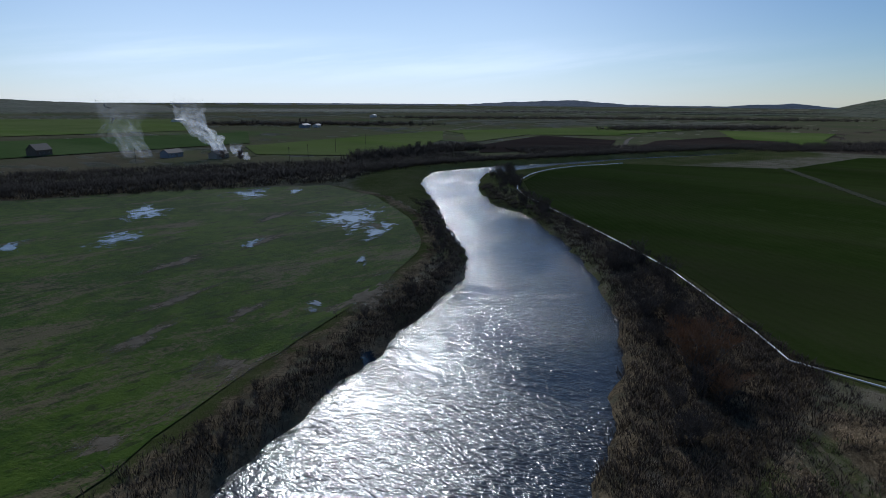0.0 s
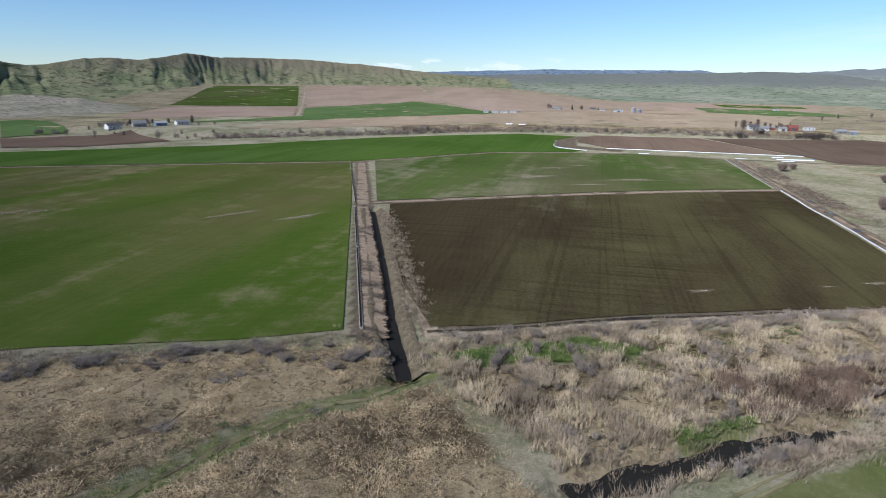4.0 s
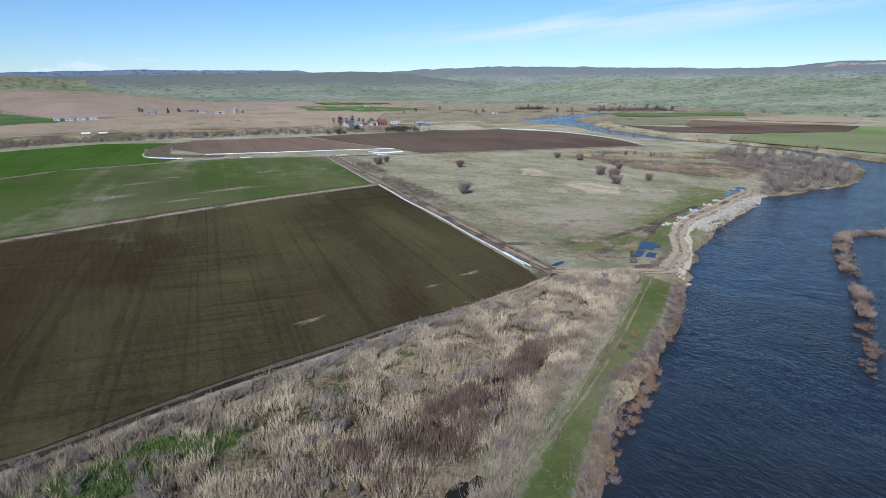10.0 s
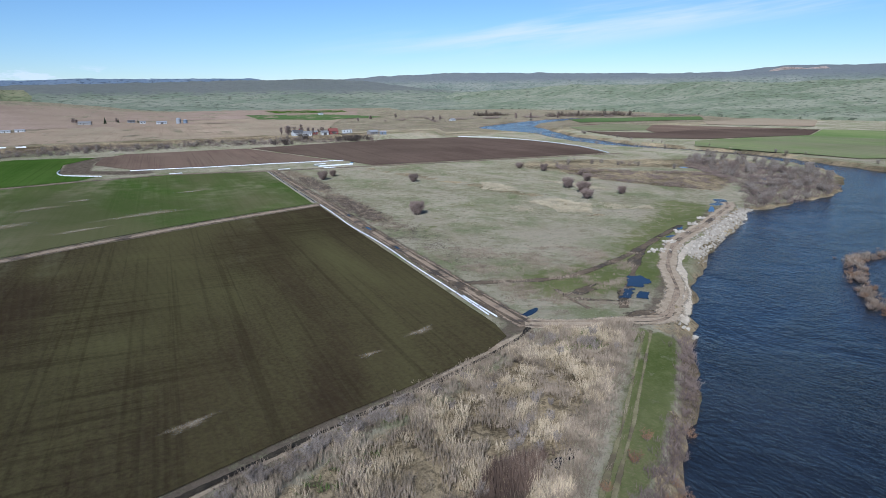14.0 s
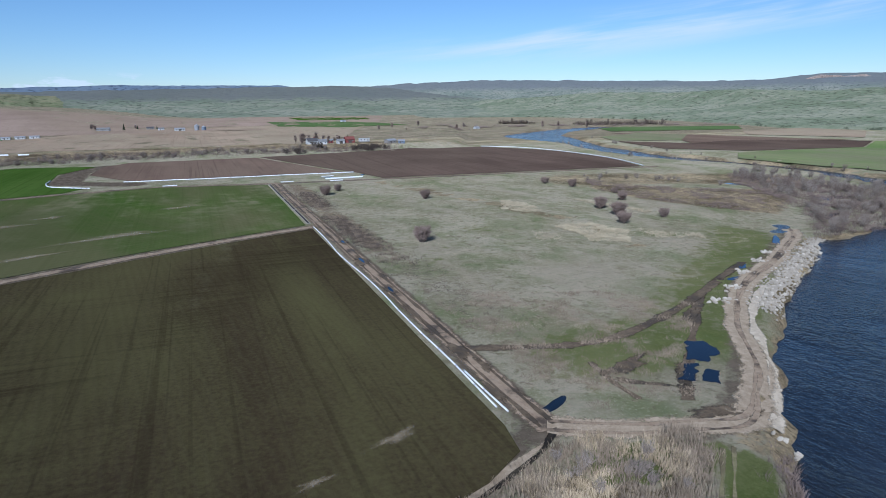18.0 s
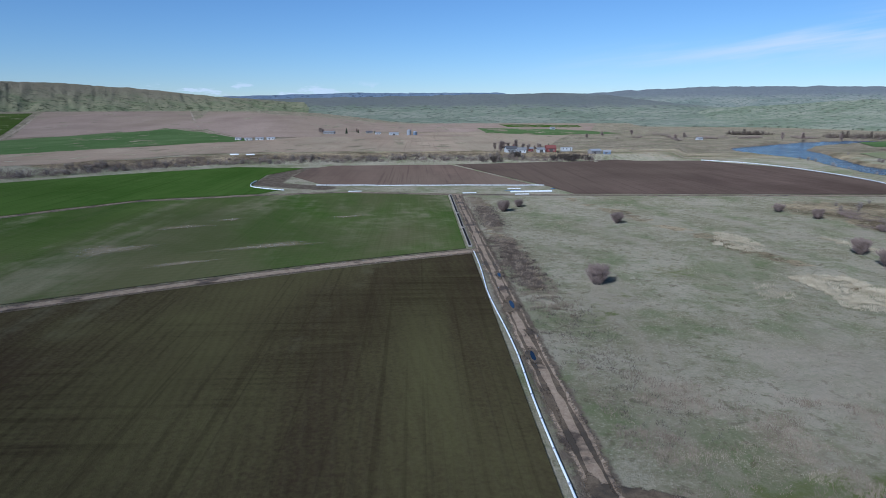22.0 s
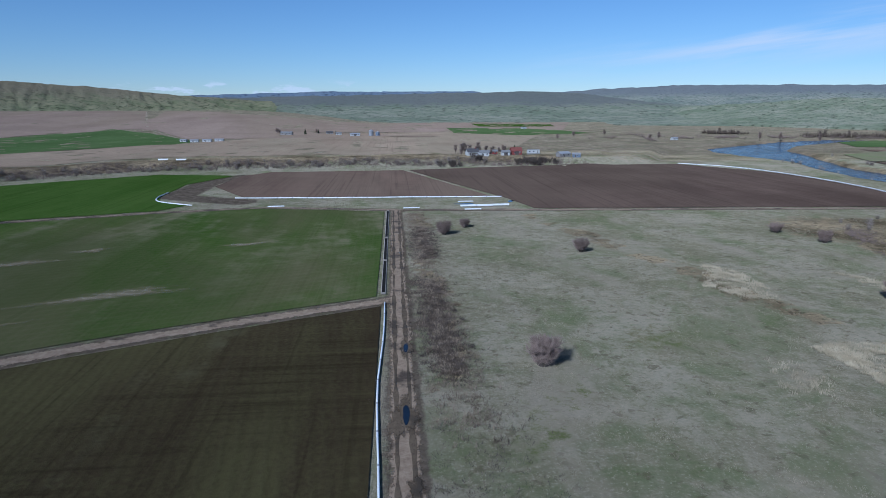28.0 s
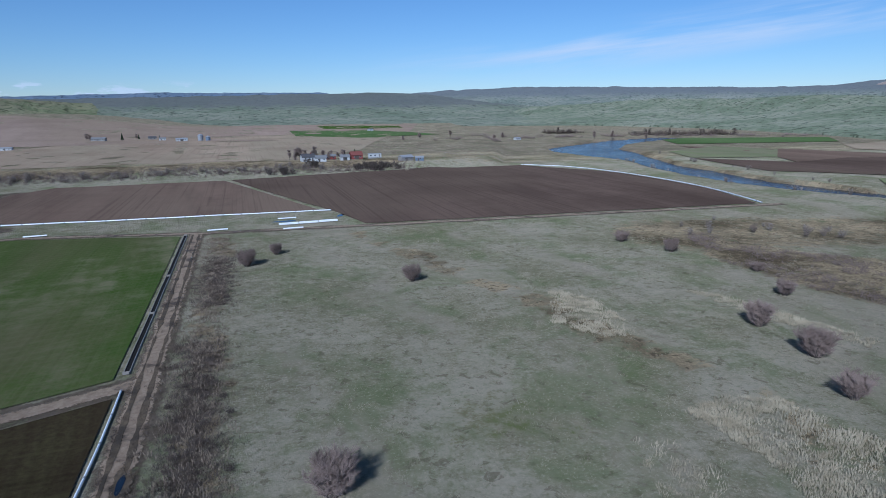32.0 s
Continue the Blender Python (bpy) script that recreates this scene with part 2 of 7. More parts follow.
def ground_z(x, y):
    x, y = np.asarray(x, float), np.asarray(y, float)
    z = 0.06 * wave(x, y, 9) + 0.05 * wave(x, y, 31, 2)
    d = signed(x, y, RIVER) + 0.9 * wave(x, y, 7, 3) + 0.6 * wave(x, y, 2.6, 1)
    bank = smooth(d, -5, 2.2)
    z = z * bank - 4.6 * (1 - bank) - 0.0
    z = z + 0.5 * np.exp(-((d - 9) / 4) ** 2)
    # the terrace to the north
    north = np.interp(x, [p[0] for p in TERRACE], [p[1] for p in TERRACE])
    up = smooth(y - north, -6, 16) * smooth(from_line(x, y, RIVER_FAR), 15, 60)
    z = z + 4.0 * up + 0.5 * up * wave(x, y, 23, 5)
    z = z - 0.5 * smooth(-signed(x, y, MEADOW_W), 0, 12) * (bank)
    z = z - 1.9 * smooth(from_line(x, y, DRAIN), 2.6, 1.4)
    # the plain climbs towards the western hills
    far, bearing = np.hypot(x + 60, y + 200), np.degrees(np.arctan2(x + 60, y + 200))
    z = z + 30 * smooth(far, 820, 1600) * smooth(bearing, -48, -38) * smooth(bearing, 2, -12)
    z = z - 1.5 * smooth(from_line(x, y, SLOUGH) + 0.9 * wave(x, y, 2.5, 4), 3.6, 1.0)
    z = z - 0.8 * smooth(from_line(x, y, GULLY), 2.4, 0.5) - 0.5 * smooth(from_line(x, y, GULLY_B), 2.6, 0.8)
    # hummocks in the dead grass and the reed bed
    z = z + 0.30 * smooth(np.minimum(signed(x, y, STRAW), signed(x, y, REEDS)), 1, -4) * wave(x, y, 4.2, 2)
    z = z - 0.5 * smooth(signed(x, y, BASIN), 1.0, -0.6)
    # shoals in the river that carry bushes
    for shoal, wide in SHOALS:
        z = z + np.maximum(-1.86 - z, 0) * smooth(from_line(x, y, shoal) + 1.2 * wave(x, y, 3.0, 7), wide, 0.3 * wide)
    # the willow flats lie close to the water
    flats = smooth(from_line(x, y, [(140, -50), (205, -25), (225, 30), (205, 60)]), 45, 15)
    z = z - flats * 1.55 * bank - flats * bank * 0.45 * np.clip(wave(x, y, 14, 6), 0, 1)
    return z

# ---- builders ----
def mesh_object(name, verts, faces, mats, parent=None, smooth_faces=False):
    me = bpy.data.meshes.new(name)
    me.from_pydata([tuple(v) for v in verts] if not isinstance(verts, np.ndarray) else verts.tolist(), [], faces if not isinstance(faces, np.ndarray) else faces.tolist())
    for m in mats if isinstance(mats, (list, tuple)) else [mats]:
        me.materials.append(m)
    if smooth_faces:
        me.shade_smooth()
    me.update()
    ob = new(name, me)
    ob.parent = parent
    return ob


def grid_faces(nu, nv):
    i = np.arange(nu - 1)[:, None] * nv + np.arange(nv - 1)[None]
    return np.stack([i, i + nv, i + nv + 1, i + 1], -1).reshape(-1, 4)


def dense(line, step):
    """The polyline with a point every so many metres."""
    out = []
    for (ax, ay), (bx, by) in zip(line, line[1:]):
        n = max(1, int(math.hypot(bx - ax, by - ay) / step))
        out += [(ax + (bx - ax) * k / n, ay + (by - ay) * k / n) for k in range(n)]
    return out + [tuple(line[-1])]


def rounded(line, rounds=2, closed=False):
    """Corners cut smooth."""
    for _ in range(rounds):
        pts = line + line[:1] if closed else line
        out = [] if closed else [line[0]]
        for (ax, ay), (bx, by) in zip(pts, pts[1:]):
            out += [(0.75 * ax + 0.25 * bx, 0.75 * ay + 0.25 * by), (0.25 * ax + 0.75 * bx, 0.25 * ay + 0.75 * by)]
        line = out if closed else out + [line[-1]]
    return line


def sheet(name, outline, mat, lift=0.05, step=6.0, ragged=0.0, label="", category="field", kind="structure", z=None, seed=0.0):
    """A patch of land with this outline, laid over the ground."""
    edge = dense(outline + outline[:1], step)[:-1]
    if ragged:
        edge = [(x + ragged * (0.6 * wave(x, y, 3, seed) + 0.5 * wave(x, y, 0.9, seed + 1)), y + ragged * (0.6 * wave(x, y, 3, seed + 4) + 0.5 * wave(x, y, 0.9, seed + 5))) for x, y in map(lambda p: (float(p[0]), float(p[1])), edge)]
    bm = bmesh.new()
    vs = [bm.verts.new((x, y, 0)) for x, y in edge]
    es = [bm.edges.new((a, b)) for a, b in zip(vs, vs[1:] + vs[:1])]
    bmesh.ops.triangle_fill(bm, use_beauty=True, edges=es)
    xs, ys = [p[0] for p in edge], [p[1] for p in edge]
    size = max(max(xs) - min(xs), max(ys) - min(ys))
    cell = max(step, size / 28)
    for axis, lo, hi in ((0, min(xs), max(xs)), (1, min(ys), max(ys))):
        n = int((hi - lo) / cell)
        for k in range(1, n + 1):
            co, no = [0, 0, 0], [0, 0, 0]
            co[axis], no[axis] = lo + k * (hi - lo) / (n + 1), 1
            bmesh.ops.bisect_plane(bm, geom=bm.verts[:] + bm.edges[:] + bm.faces[:], plane_co=co, plane_no=no)
    pts = np.array([v.co for v in bm.verts])
    h = ground_z(pts[:, 0], pts[:, 1]) + lift if z is None else np.full(len(pts), z)
    for v, zz in zip(bm.verts, h):
        v.co.z = zz
    for f in bm.faces:
        if f.normal.z < 0:
            f.normal_flip()
    me = bpy.data.meshes.new(name)
    bm.to_mesh(me), bm.free()
    me.materials.append(mat)
    me.shade_smooth()
    return tagged(new(name, me), label, category, kind=kind)


def ribbon(name, line, width, mat, lift=0.08, step=3.0, crown=0.0, ragged=0.0, label="", category="road", kind="structure", across=4, z=None):
    """A strip along a line that follows the ground."""
    pts = np.array(dense(line, step), float)
    tan = np.gradient(pts, axis=0)
    tan /= np.linalg.norm(tan, axis=1)[:, None] + 1e-9
    nor = np.stack([-tan[:, 1], tan[:, 0]], 1)
    u = np.linspace(-1, 1, across + 1)
    wid = width / 2 * np.ones((len(pts), 1)) + (ragged * wave(pts[:, 0], pts[:, 1], 4)[:, None] if ragged else 0)
    xy = pts[:, None] + nor[:, None] * (u[None, :, None] * wid[:, :, None])
    h = ground_z(xy[..., 0], xy[..., 1]) + lift + crown * (1 - u[None] ** 2) if z is None else np.full(xy.shape[:2], z)
    if z is None:
        base = np.maximum(h, ground_z(pts[:, 0], pts[:, 1])[:, None] + lift - 0.4)
        h = base
    v = np.concatenate([xy, h[..., None]], -1).reshape(-1, 3)
    f = grid_faces(len(pts), across + 1)[:, ::-1]
    ob = mesh_object(name, v, f, mat, smooth_faces=True)
    core = np.broadcast_to(1 - np.abs(u)[None], xy.shape[:2]).astype(np.float32)
    ob.data.attributes.new("core", "FLOAT", "POINT").data.foreach_set("value", np.ascontiguousarray(core).ravel())
    return tagged(ob, label, category, kind=kind)


def patch(name, x, y, a, b, turn, mat, label, category, lift=0.07, seed=0.0):
    """A worn or wet spot with a soft ragged rim."""
    c, s = math.cos(radians(turn)), math.sin(radians(turn))
    rings, n = 5, 28
    w = np.linspace(0, 2 * math.pi, n, endpoint=False)
    wob = 1 + 0.22 * np.sin(3 * w + seed) + 0.15 * np.sin(5 * w + 2.3 * seed) + 0.1 * np.sin(9 * w + seed * 4)
    v, core = [(x, y)], [1.0]
    for k in range(1, rings + 1):
        u, vv = a * wob * np.cos(w) * k / rings, b * wob * np.sin(w) * k / rings
        v += list(zip(x + u * c - vv * s, y + u * s + vv * c))
        core += [1 - k / rings] * n
    v = np.array(v)
    v = np.column_stack([v, ground_z(v[:, 0], v[:, 1]) + lift])
    f = [(0, 1 + k, 1 + (k + 1) % n) for k in range(n)]
    for q in range(rings - 1):
        o = 1 + q * n
        f += [(o + k, o + n + k, o + n + (k + 1) % n, o + (k + 1) % n) for k in range(n)]
    ob = mesh_object(name, v, f, mat, smooth_faces=True)
    ob.data.attributes.new("core", "FLOAT", "POINT").data.foreach_set("value", np.array(core, np.float32))
    return tagged(ob, label, category, kind="structure")


# ---- materials of the land ----
def ground_material():
    m, t, b = material("ground_soil_and_grass")
    p = t.place()
    zone = t.attr("zone")
    sep = t.add("ShaderNodeSeparateColor")
    t.put(sep.inputs[0], zone.outputs["Color"])
    n1, n2, n3 = t.noise(p, 0.035, 5, 0.6), t.noise(p, 0.35, 5, 0.65), t.noise(p, 2.2, 4, 0.7)
    mixed = t.math("ADD", t.math("MULTIPLY", n1, 0.5), t.math("ADD", t.math("MULTIPLY", n2, 0.35), t.math("MULTIPLY", n3, 0.25)))
    meadow = t.mix(t.ramp(mixed, 0.42, 0.66), (0.196, 0.178, 0.105), (0.365, 0.317, 0.228))
    meadow = t.mix(t.math("MULTIPLY", t.ramp(t.noise(p, 0.05, 6, 0.75, 0.4), 0.45, 0.64), 0.7), meadow, (0.140, 0.164, 0.068))
    meadow = t.mix(t.math("MULTIPLY", t.ramp(n3, 0.54, 0.68), 0.55), meadow, (0.41, 0.36, 0.262))
    meadow = t.mix(t.math("MULTIPLY", t.ramp(t.noise(p, 0.45, 5, 0.7, 0.6), 0.56, 0.64), 0.6), meadow, (0.125, 0.098, 0.062))
    meadow = t.mix(t.math("MULTIPLY", t.ramp(t.noise(p, 0.9, 4, 0.7), 0.5, 0.66), 0.45), meadow, (0.15, 0.155, 0.075))
    meadow = t.mix(t.math("MULTIPLY", t.ramp(t.noise(t.place((1.0, 0.35, 1.0), 20), 0.06, 4, 0.6, 0.5), 0.48, 0.66), 0.5), meadow, (0.36, 0.30, 0.225))
    edge = t.math("MULTIPLY", t.math("SUBTRACT", t.math("ADD", n2, t.math("MULTIPLY", n3, 0.5)), 0.75), 0.9)

    def on(s):
        return t.ramp(t.math("ADD", s, edge), 0.38, 0.62)

    wet = t.mix(t.ramp(mixed, 0.40, 0.66), (0.085, 0.108, 0.028), (0.165, 0.168, 0.070))
    wet = t.mix(t.ramp(t.math("ADD", t.math("MULTIPLY", n1, 0.6), t.math("MULTIPLY", n3, 0.4)), 0.54, 0.68), wet, (0.215, 0.180, 0.105))
    straw = t.mix(t.ramp(mixed, 0.44, 0.66), (0.080, 0.060, 0.036), (0.38, 0.295, 0.178))
    straw = t.mix(t.math("MULTIPLY", t.ramp(t.noise(p, 0.7, 4, 0.65, 0.8), 0.52, 0.62), 0.7), straw, (0.070, 0.055, 0.036))
    soil = t.mix(t.ramp(n2, 0.3, 0.7), (0.075, 0.058, 0.042), (0.18, 0.142, 0.103))
    c = t.mix(on(sep.outputs[0]), meadow, wet)
    c = t.mix(on(sep.outputs[1]), c, straw)
    c = t.mix(on(sep.outputs[2]), c, soil)
    h = t.math("ADD", t.math("MULTIPLY", n3, 0.5), t.noise(p, 7.0, 3, 0.7))
    finish(t, b, c, 0.95, t.bump(h, 1.0, 0.5), 0.0)
    return m


def crop_material(name, a, bcol, bare, bare_at=0.72, row=3.0, turn=0.0, rows=0.25, sheen=0.0, scale=1.0, drift=None, wheels=0.35, thin_at=0.42, cross=0.0, matt=1.0):
    """A sown field: two greens or browns in long drifts, bare or pale spots, drilled rows and wheel marks."""
    m, t, b = material(name)
    p = t.place()
    along = t.place((1.0, 0.16, 1.0), turn)
    n1, n2, n3 = t.noise(along, 0.022 * scale, 5, 0.6, 0.4), t.noise(p, 0.12, 5, 0.65), t.noise(p, 1.6, 4, 0.7)
    f = t.math("ADD", t.math("MULTIPLY", n1, 0.65), t.math("ADD", t.math("MULTIPLY", n2, 0.25), t.math("MULTIPLY", n3, 0.12)))
    c = t.mix(t.ramp(f, 0.40, 0.62), a, bcol)
    spot = t.math("ADD", t.math("MULTIPLY", t.noise(along, 0.03, 4, 0.6, 0.6), 0.75), t.math("MULTIPLY", n2, 0.28))
    c = t.mix(t.math("MULTIPLY", t.ramp(t.math("ADD", spot, t.math("MULTIPLY", n3, 0.08)), bare_at - 0.10, bare_at + 0.06), 0.6), c, bare)
    if drift:
        # broad thin patches where the soil shows through
        thin = t.math("ADD", t.math("MULTIPLY", t.noise(t.place((1.0, 0.3, 1.0), turn + 28), 0.011 * scale, 5, 0.62, 0.8), 0.8), t.math("MULTIPLY", n3, 0.2))
        c = t.mix(t.math("MULTIPLY", t.ramp(thin, thin_at, thin_at + 0.18), 0.85), c, drift)
    w = t.add("ShaderNodeTexWave", wave_type="BANDS", bands_direction="X")
    t.put(w.inputs["Vector"], t.place((1, 1, 1), turn))
    t.put(w.inputs["Scale"], 0.314 / row * 1.0), t.put(w.inputs["Distortion"], 0.6), t.put(w.inputs["Detail"], 2.0), t.put(w.inputs["Detail Scale"], 0.4)
    wheel = t.noise(t.place((0.75, 0.006, 1), turn), 1.0, 3, 0.6)
    drill = t.noise(t.place((1.5, 0.012, 1), turn + 2.5), 1.0, 3, 0.7)
    f2 = t.noise(p, 0.012, 3, 0.5)
    c = t.mix(t.math("MULTIPLY", t.ramp(w.outputs["Fac"], 0.55, 1.0), rows), c, bare)
    dark = t.math("MULTIPLY", t.ramp(wheel, 0.53, 0.66), wheels)
    c = t.mix(dark, c, [0.55 * v for v in a])
    c = t.mix(t.math("MULTIPLY", t.ramp(drill, 0.45, 0.7), min(0.5, 3 * rows)), c, [0.5 * u + 0.5 * v for u, v in zip(bcol, bare)])
    c = t.mix(t.math("MULTIPLY", t.ramp(f2, 0.45, 0.65), 0.35), c, [0.7 * v for v in a])
    if cross:
        # harrow marks across the rows, in bands
        bar = t.noise(t.place((0.02, 0.55, 1), turn), 1.0, 4, 0.65)
        on = t.ramp(t.noise(p, 0.02, 3, 0.5), 0.40, 0.60)
        c = t.mix(t.math("MULTIPLY", t.math("MULTIPLY", t.ramp(bar, 0.50, 0.66), on), cross), c, [0.45 * v for v in a])
        c = t.mix(t.math("MULTIPLY", t.math("MULTIPLY", t.ramp(bar, 0.46, 0.34), on), 0.7 * cross), c, drift)
    h = t.math("ADD", n3, t.math("MULTIPLY", w.outputs["Fac"], 0.4))
    finish(t, b, c, 0.92, t.bump(h, 0.6, 0.2), sheen)
    b.inputs["Diffuse Roughness"].default_value = matt
    return m


def earth_material(name, a, bcol, wet=(0.05, 0.04, 0.03), wet_at=0.7, scale=1.0, fade=0.6, cover=1.0):
    m, t, b = material(name)
    p = t.place()
    n1, n2, n3 = t.noise(p, 0.16 * scale, 5, 0.62), t.noise(p, 0.9 * scale, 5, 0.65), t.noise(p, 5.0 * scale, 4, 0.7)
    c = t.mix(t.ramp(t.math("ADD", t.math("MULTIPLY", n2, 0.6), t.math("MULTIPLY", n3, 0.4)), 0.36, 0.66), a, bcol)
    damp = t.ramp(t.math("ADD", t.math("MULTIPLY", n1, 0.8), t.math("MULTIPLY", n2, 0.2)), wet_at - 0.12, wet_at)
    c = t.mix(damp, c, wet)
    finish(t, b, c, t.math("SUBTRACT", 0.95, t.math("MULTIPLY", damp, 0.3)), t.bump(t.math("ADD", n2, n3), 0.8, 0.15), 0.03)
    rim = t.math("ADD", t.attr("core").outputs["Fac"], t.math("MULTIPLY", t.math("SUBTRACT", t.math("ADD", t.math("MULTIPLY", n2, 0.6), t.math("MULTIPLY", n3, 0.4)), 0.5), 1.6))
    t.put(b.inputs["Alpha"], t.ramp(rim, 0.08, 0.5 * fade + 0.08, 0.0, cover))
    return m


def water_material(name, ripple=1.0, tint=(0.013, 0.015, 0.018), rough=0.16, turn=40.0):
    m, t, b = material(name)
    p = t.place((1.0, 0.55, 1.0), turn)
    q = t.place()
    big, mid, small = t.noise(p, 0.16, 3, 0.55, 0.8), t.noise(p, 0.75, 3, 0.6, 0.7), t.noise(p, 2.2, 2, 0.6, 0.5)
    calm = t.ramp(t.noise(q, 0.028, 4, 0.6, 0.8), 0.34, 0.66, 0.35, 1.0)
    h = t.math("MULTIPLY", t.math("ADD", t.math("MULTIPLY", big, 0.5), t.math("ADD", t.math("MULTIPLY", mid, 0.75), t.math("MULTIPLY", small, 0.46))), calm)
    silt = t.mix(t.ramp(t.noise(q, 0.05, 4, 0.6), 0.4, 0.7), tint, [1.7 * v for v in tint])
    finish(t, b, silt, rough, t.bump(h, 1.0, 0.50 * ripple), 0.62)
    b.inputs["IOR"].default_value = 1.33
    return m


def hill_material(name, a, bcol, rock, scale=1.0, high=None):
    m, t, b = material(name)
    p = t.place()
    n1, n2, n3 = t.noise(p, 0.0035 * scale, 6, 0.6), t.noise(p, 0.016 * scale, 6, 0.65, 0.3), t.noise(p, 0.09 * scale, 4, 0.7)
    f = t.math("ADD", t.math("MULTIPLY", n1, 0.45), t.math("ADD", t.math("MULTIPLY", n2, 0.4), t.math("MULTIPLY", n3, 0.15)))
    c = t.mix(t.ramp(f, 0.42, 0.58), a, bcol)
    c = t.mix(t.math("MULTIPLY", t.ramp(t.math("ADD", t.math("MULTIPLY", n2, 0.6), t.math("MULTIPLY", n3, 0.4)), 0.58, 0.70), 0.8), c, rock)
    bush = t.noise(p, 0.055 * scale, 5, 0.7)
    c = t.mix(t.math("MULTIPLY", t.ramp(bush, 0.53, 0.60), 0.9), c, [0.42 * v for v in a])
    ledge = t.noise(t.place((0.35, 0.35, 3.0)), 0.05 * scale, 4, 0.65, 0.6)
    c = t.mix(t.math("MULTIPLY", t.ramp(ledge, 0.57, 0.66), 0.3), c, [1.25 * v for v in bcol])
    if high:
        # drier, darker cover on the upper slopes; the range's is haze blue-grey instead
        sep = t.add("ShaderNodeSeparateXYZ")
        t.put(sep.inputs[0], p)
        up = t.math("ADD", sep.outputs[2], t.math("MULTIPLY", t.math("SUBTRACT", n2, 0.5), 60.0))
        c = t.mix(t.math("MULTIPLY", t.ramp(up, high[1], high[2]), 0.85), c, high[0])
    finish(t, b, c, 0.95, t.bump(t.math("ADD", n2, t.math("MULTIPLY", n3, 0.3)), 0.7, 16.0 / scale), 0.05)
    return m


M_GROUND = ground_material()
M_DARKFIELD = crop_material("dark_stubble_field", (0.0255, 0.0178, 0.0110), (0.037, 0.0280, 0.0148), (0.11, 0.105, 0.062), 0.72, 1.6, -8, 0.02, drift=(0.060, 0.055, 0.023), wheels=0.3, thin_at=0.43, cross=0.4)
M_GREEN = crop_material("young_wheat", (0.039, 0.063, 0.009), (0.066, 0.079, 0.018), (0.21, 0.165, 0.105), 0.66, 2.6, 66, 0.015, drift=(0.090, 0.070, 0.034), thin_at=0.45, wheels=0.12)
M_GREEN_NEAR = crop_material("dark_young_wheat", (0.031, 0.056, 0.010), (0.053, 0.072, 0.018), (0.20, 0.165, 0.115), 0.63, 2.6, 66, 0.03, drift=(0.072, 0.066, 0.032), wheels=0.12)
M_GREEN_OLIVE = crop_material("olive_green_wheat", (0.034, 0.053, 0.010), (0.052, 0.070, 0.017), (0.10, 0.10, 0.05), 0.74, 2.6, 40, 0.04, drift=(0.068, 0.062, 0.030), thin_at=0.48, wheels=0.15)
M_GREEN_DEEP = crop_material("deep_green_wheat", (0.034, 0.064, 0.010), (0.050, 0.080, 0.016), (0.16, 0.15, 0.08), 0.76, 2.6, 40, 0.04, drift=(0.062, 0.088, 0.024), thin_at=0.5)
M_BROWN = crop_material("ploughed_brown_field", (0.095, 0.064, 0.047), (0.135, 0.092, 0.067), (0.05, 0.036, 0.028), 0.66, 2.2, 85, 0.10, drift=(0.135, 0.098, 0.07))
M_BROWN_DARK = crop_material("damp_ploughed_field", (0.060, 0.041, 0.031), (0.096, 0.066, 0.050), (0.032, 0.024, 0.02), 0.66, 2.2, 85, 0.12, drift=(0.092, 0.066, 0.048))
M_TAN = crop_material("dry_tan_field", (0.200, 0.144, 0.100), (0.255, 0.190, 0.132), (0.31, 0.25, 0.17), 0.70, 4.0, 80, 0.08, scale=0.5, drift=(0.21, 0.17, 0.115))
M_PINK = crop_material("pinkish_fallow_field", (0.208, 0.150, 0.114), (0.240, 0.177, 0.136), (0.30, 0.22, 0.16), 0.70, 6.0, 20, 0.06, scale=0.4, drift=(0.20, 0.15, 0.105))
M_GREEN_FAR = crop_material("far_green_crop", (0.062, 0.10, 0.032), (0.092, 0.125, 0.048), (0.16, 0.16, 0.08), 0.80, 6.0, 75, 0.05, scale=0.5, matt=0.6)
M_GREEN_BRIGHT = crop_material("bright_green_crop", (0.095, 0.150, 0.030), (0.145, 0.180, 0.050), (0.20, 0.18, 0.10), 0.80, 6.0, 75, 0.05, scale=0.5, drift=(0.14, 0.16, 0.065), matt=0.6)
M_TRACK = earth_material("dirt_track", (0.155, 0.112, 0.078), (0.245, 0.19, 0.135), (0.055, 0.042, 0.032), 0.62)
M_TRACK_PALE = earth_material("pale_dirt_road", (0.19, 0.145, 0.10), (0.285, 0.23, 0.165), (0.13, 0.10, 0.075), 0.74)
M_MUD = earth_material("wet_mud", (0.060, 0.045, 0.031), (0.118, 0.090, 0.062), (0.045, 0.036, 0.027), 0.58)
M_RUT = earth_material("worn_grass_rut", (0.11, 0.10, 0.05), (0.17, 0.145, 0.085), (0.08, 0.065, 0.04), 0.6)
M_EAST = crop_material("thin_green_crop", (0.095, 0.135, 0.042), (0.140, 0.165, 0.062), (0.19, 0.165, 0.11), 0.70, 6.0, 75, 0.08, scale=0.8, drift=(0.135, 0.118, 0.078))
M_VERGE = earth_material("weedy_field_margin", (0.045, 0.054, 0.020), (0.092, 0.086, 0.042), (0.045, 0.04, 0.025), 0.66, 0.7)
M_SAND = earth_material("pale_sand_and_gravel", (0.26, 0.215, 0.16), (0.38, 0.325, 0.25), (0.2, 0.16, 0.12), 0.8)
M_WATER = water_material("river_water")
M_POND = water_material("still_pond_water", 0.05, (0.008, 0.012, 0.018), 0.03)
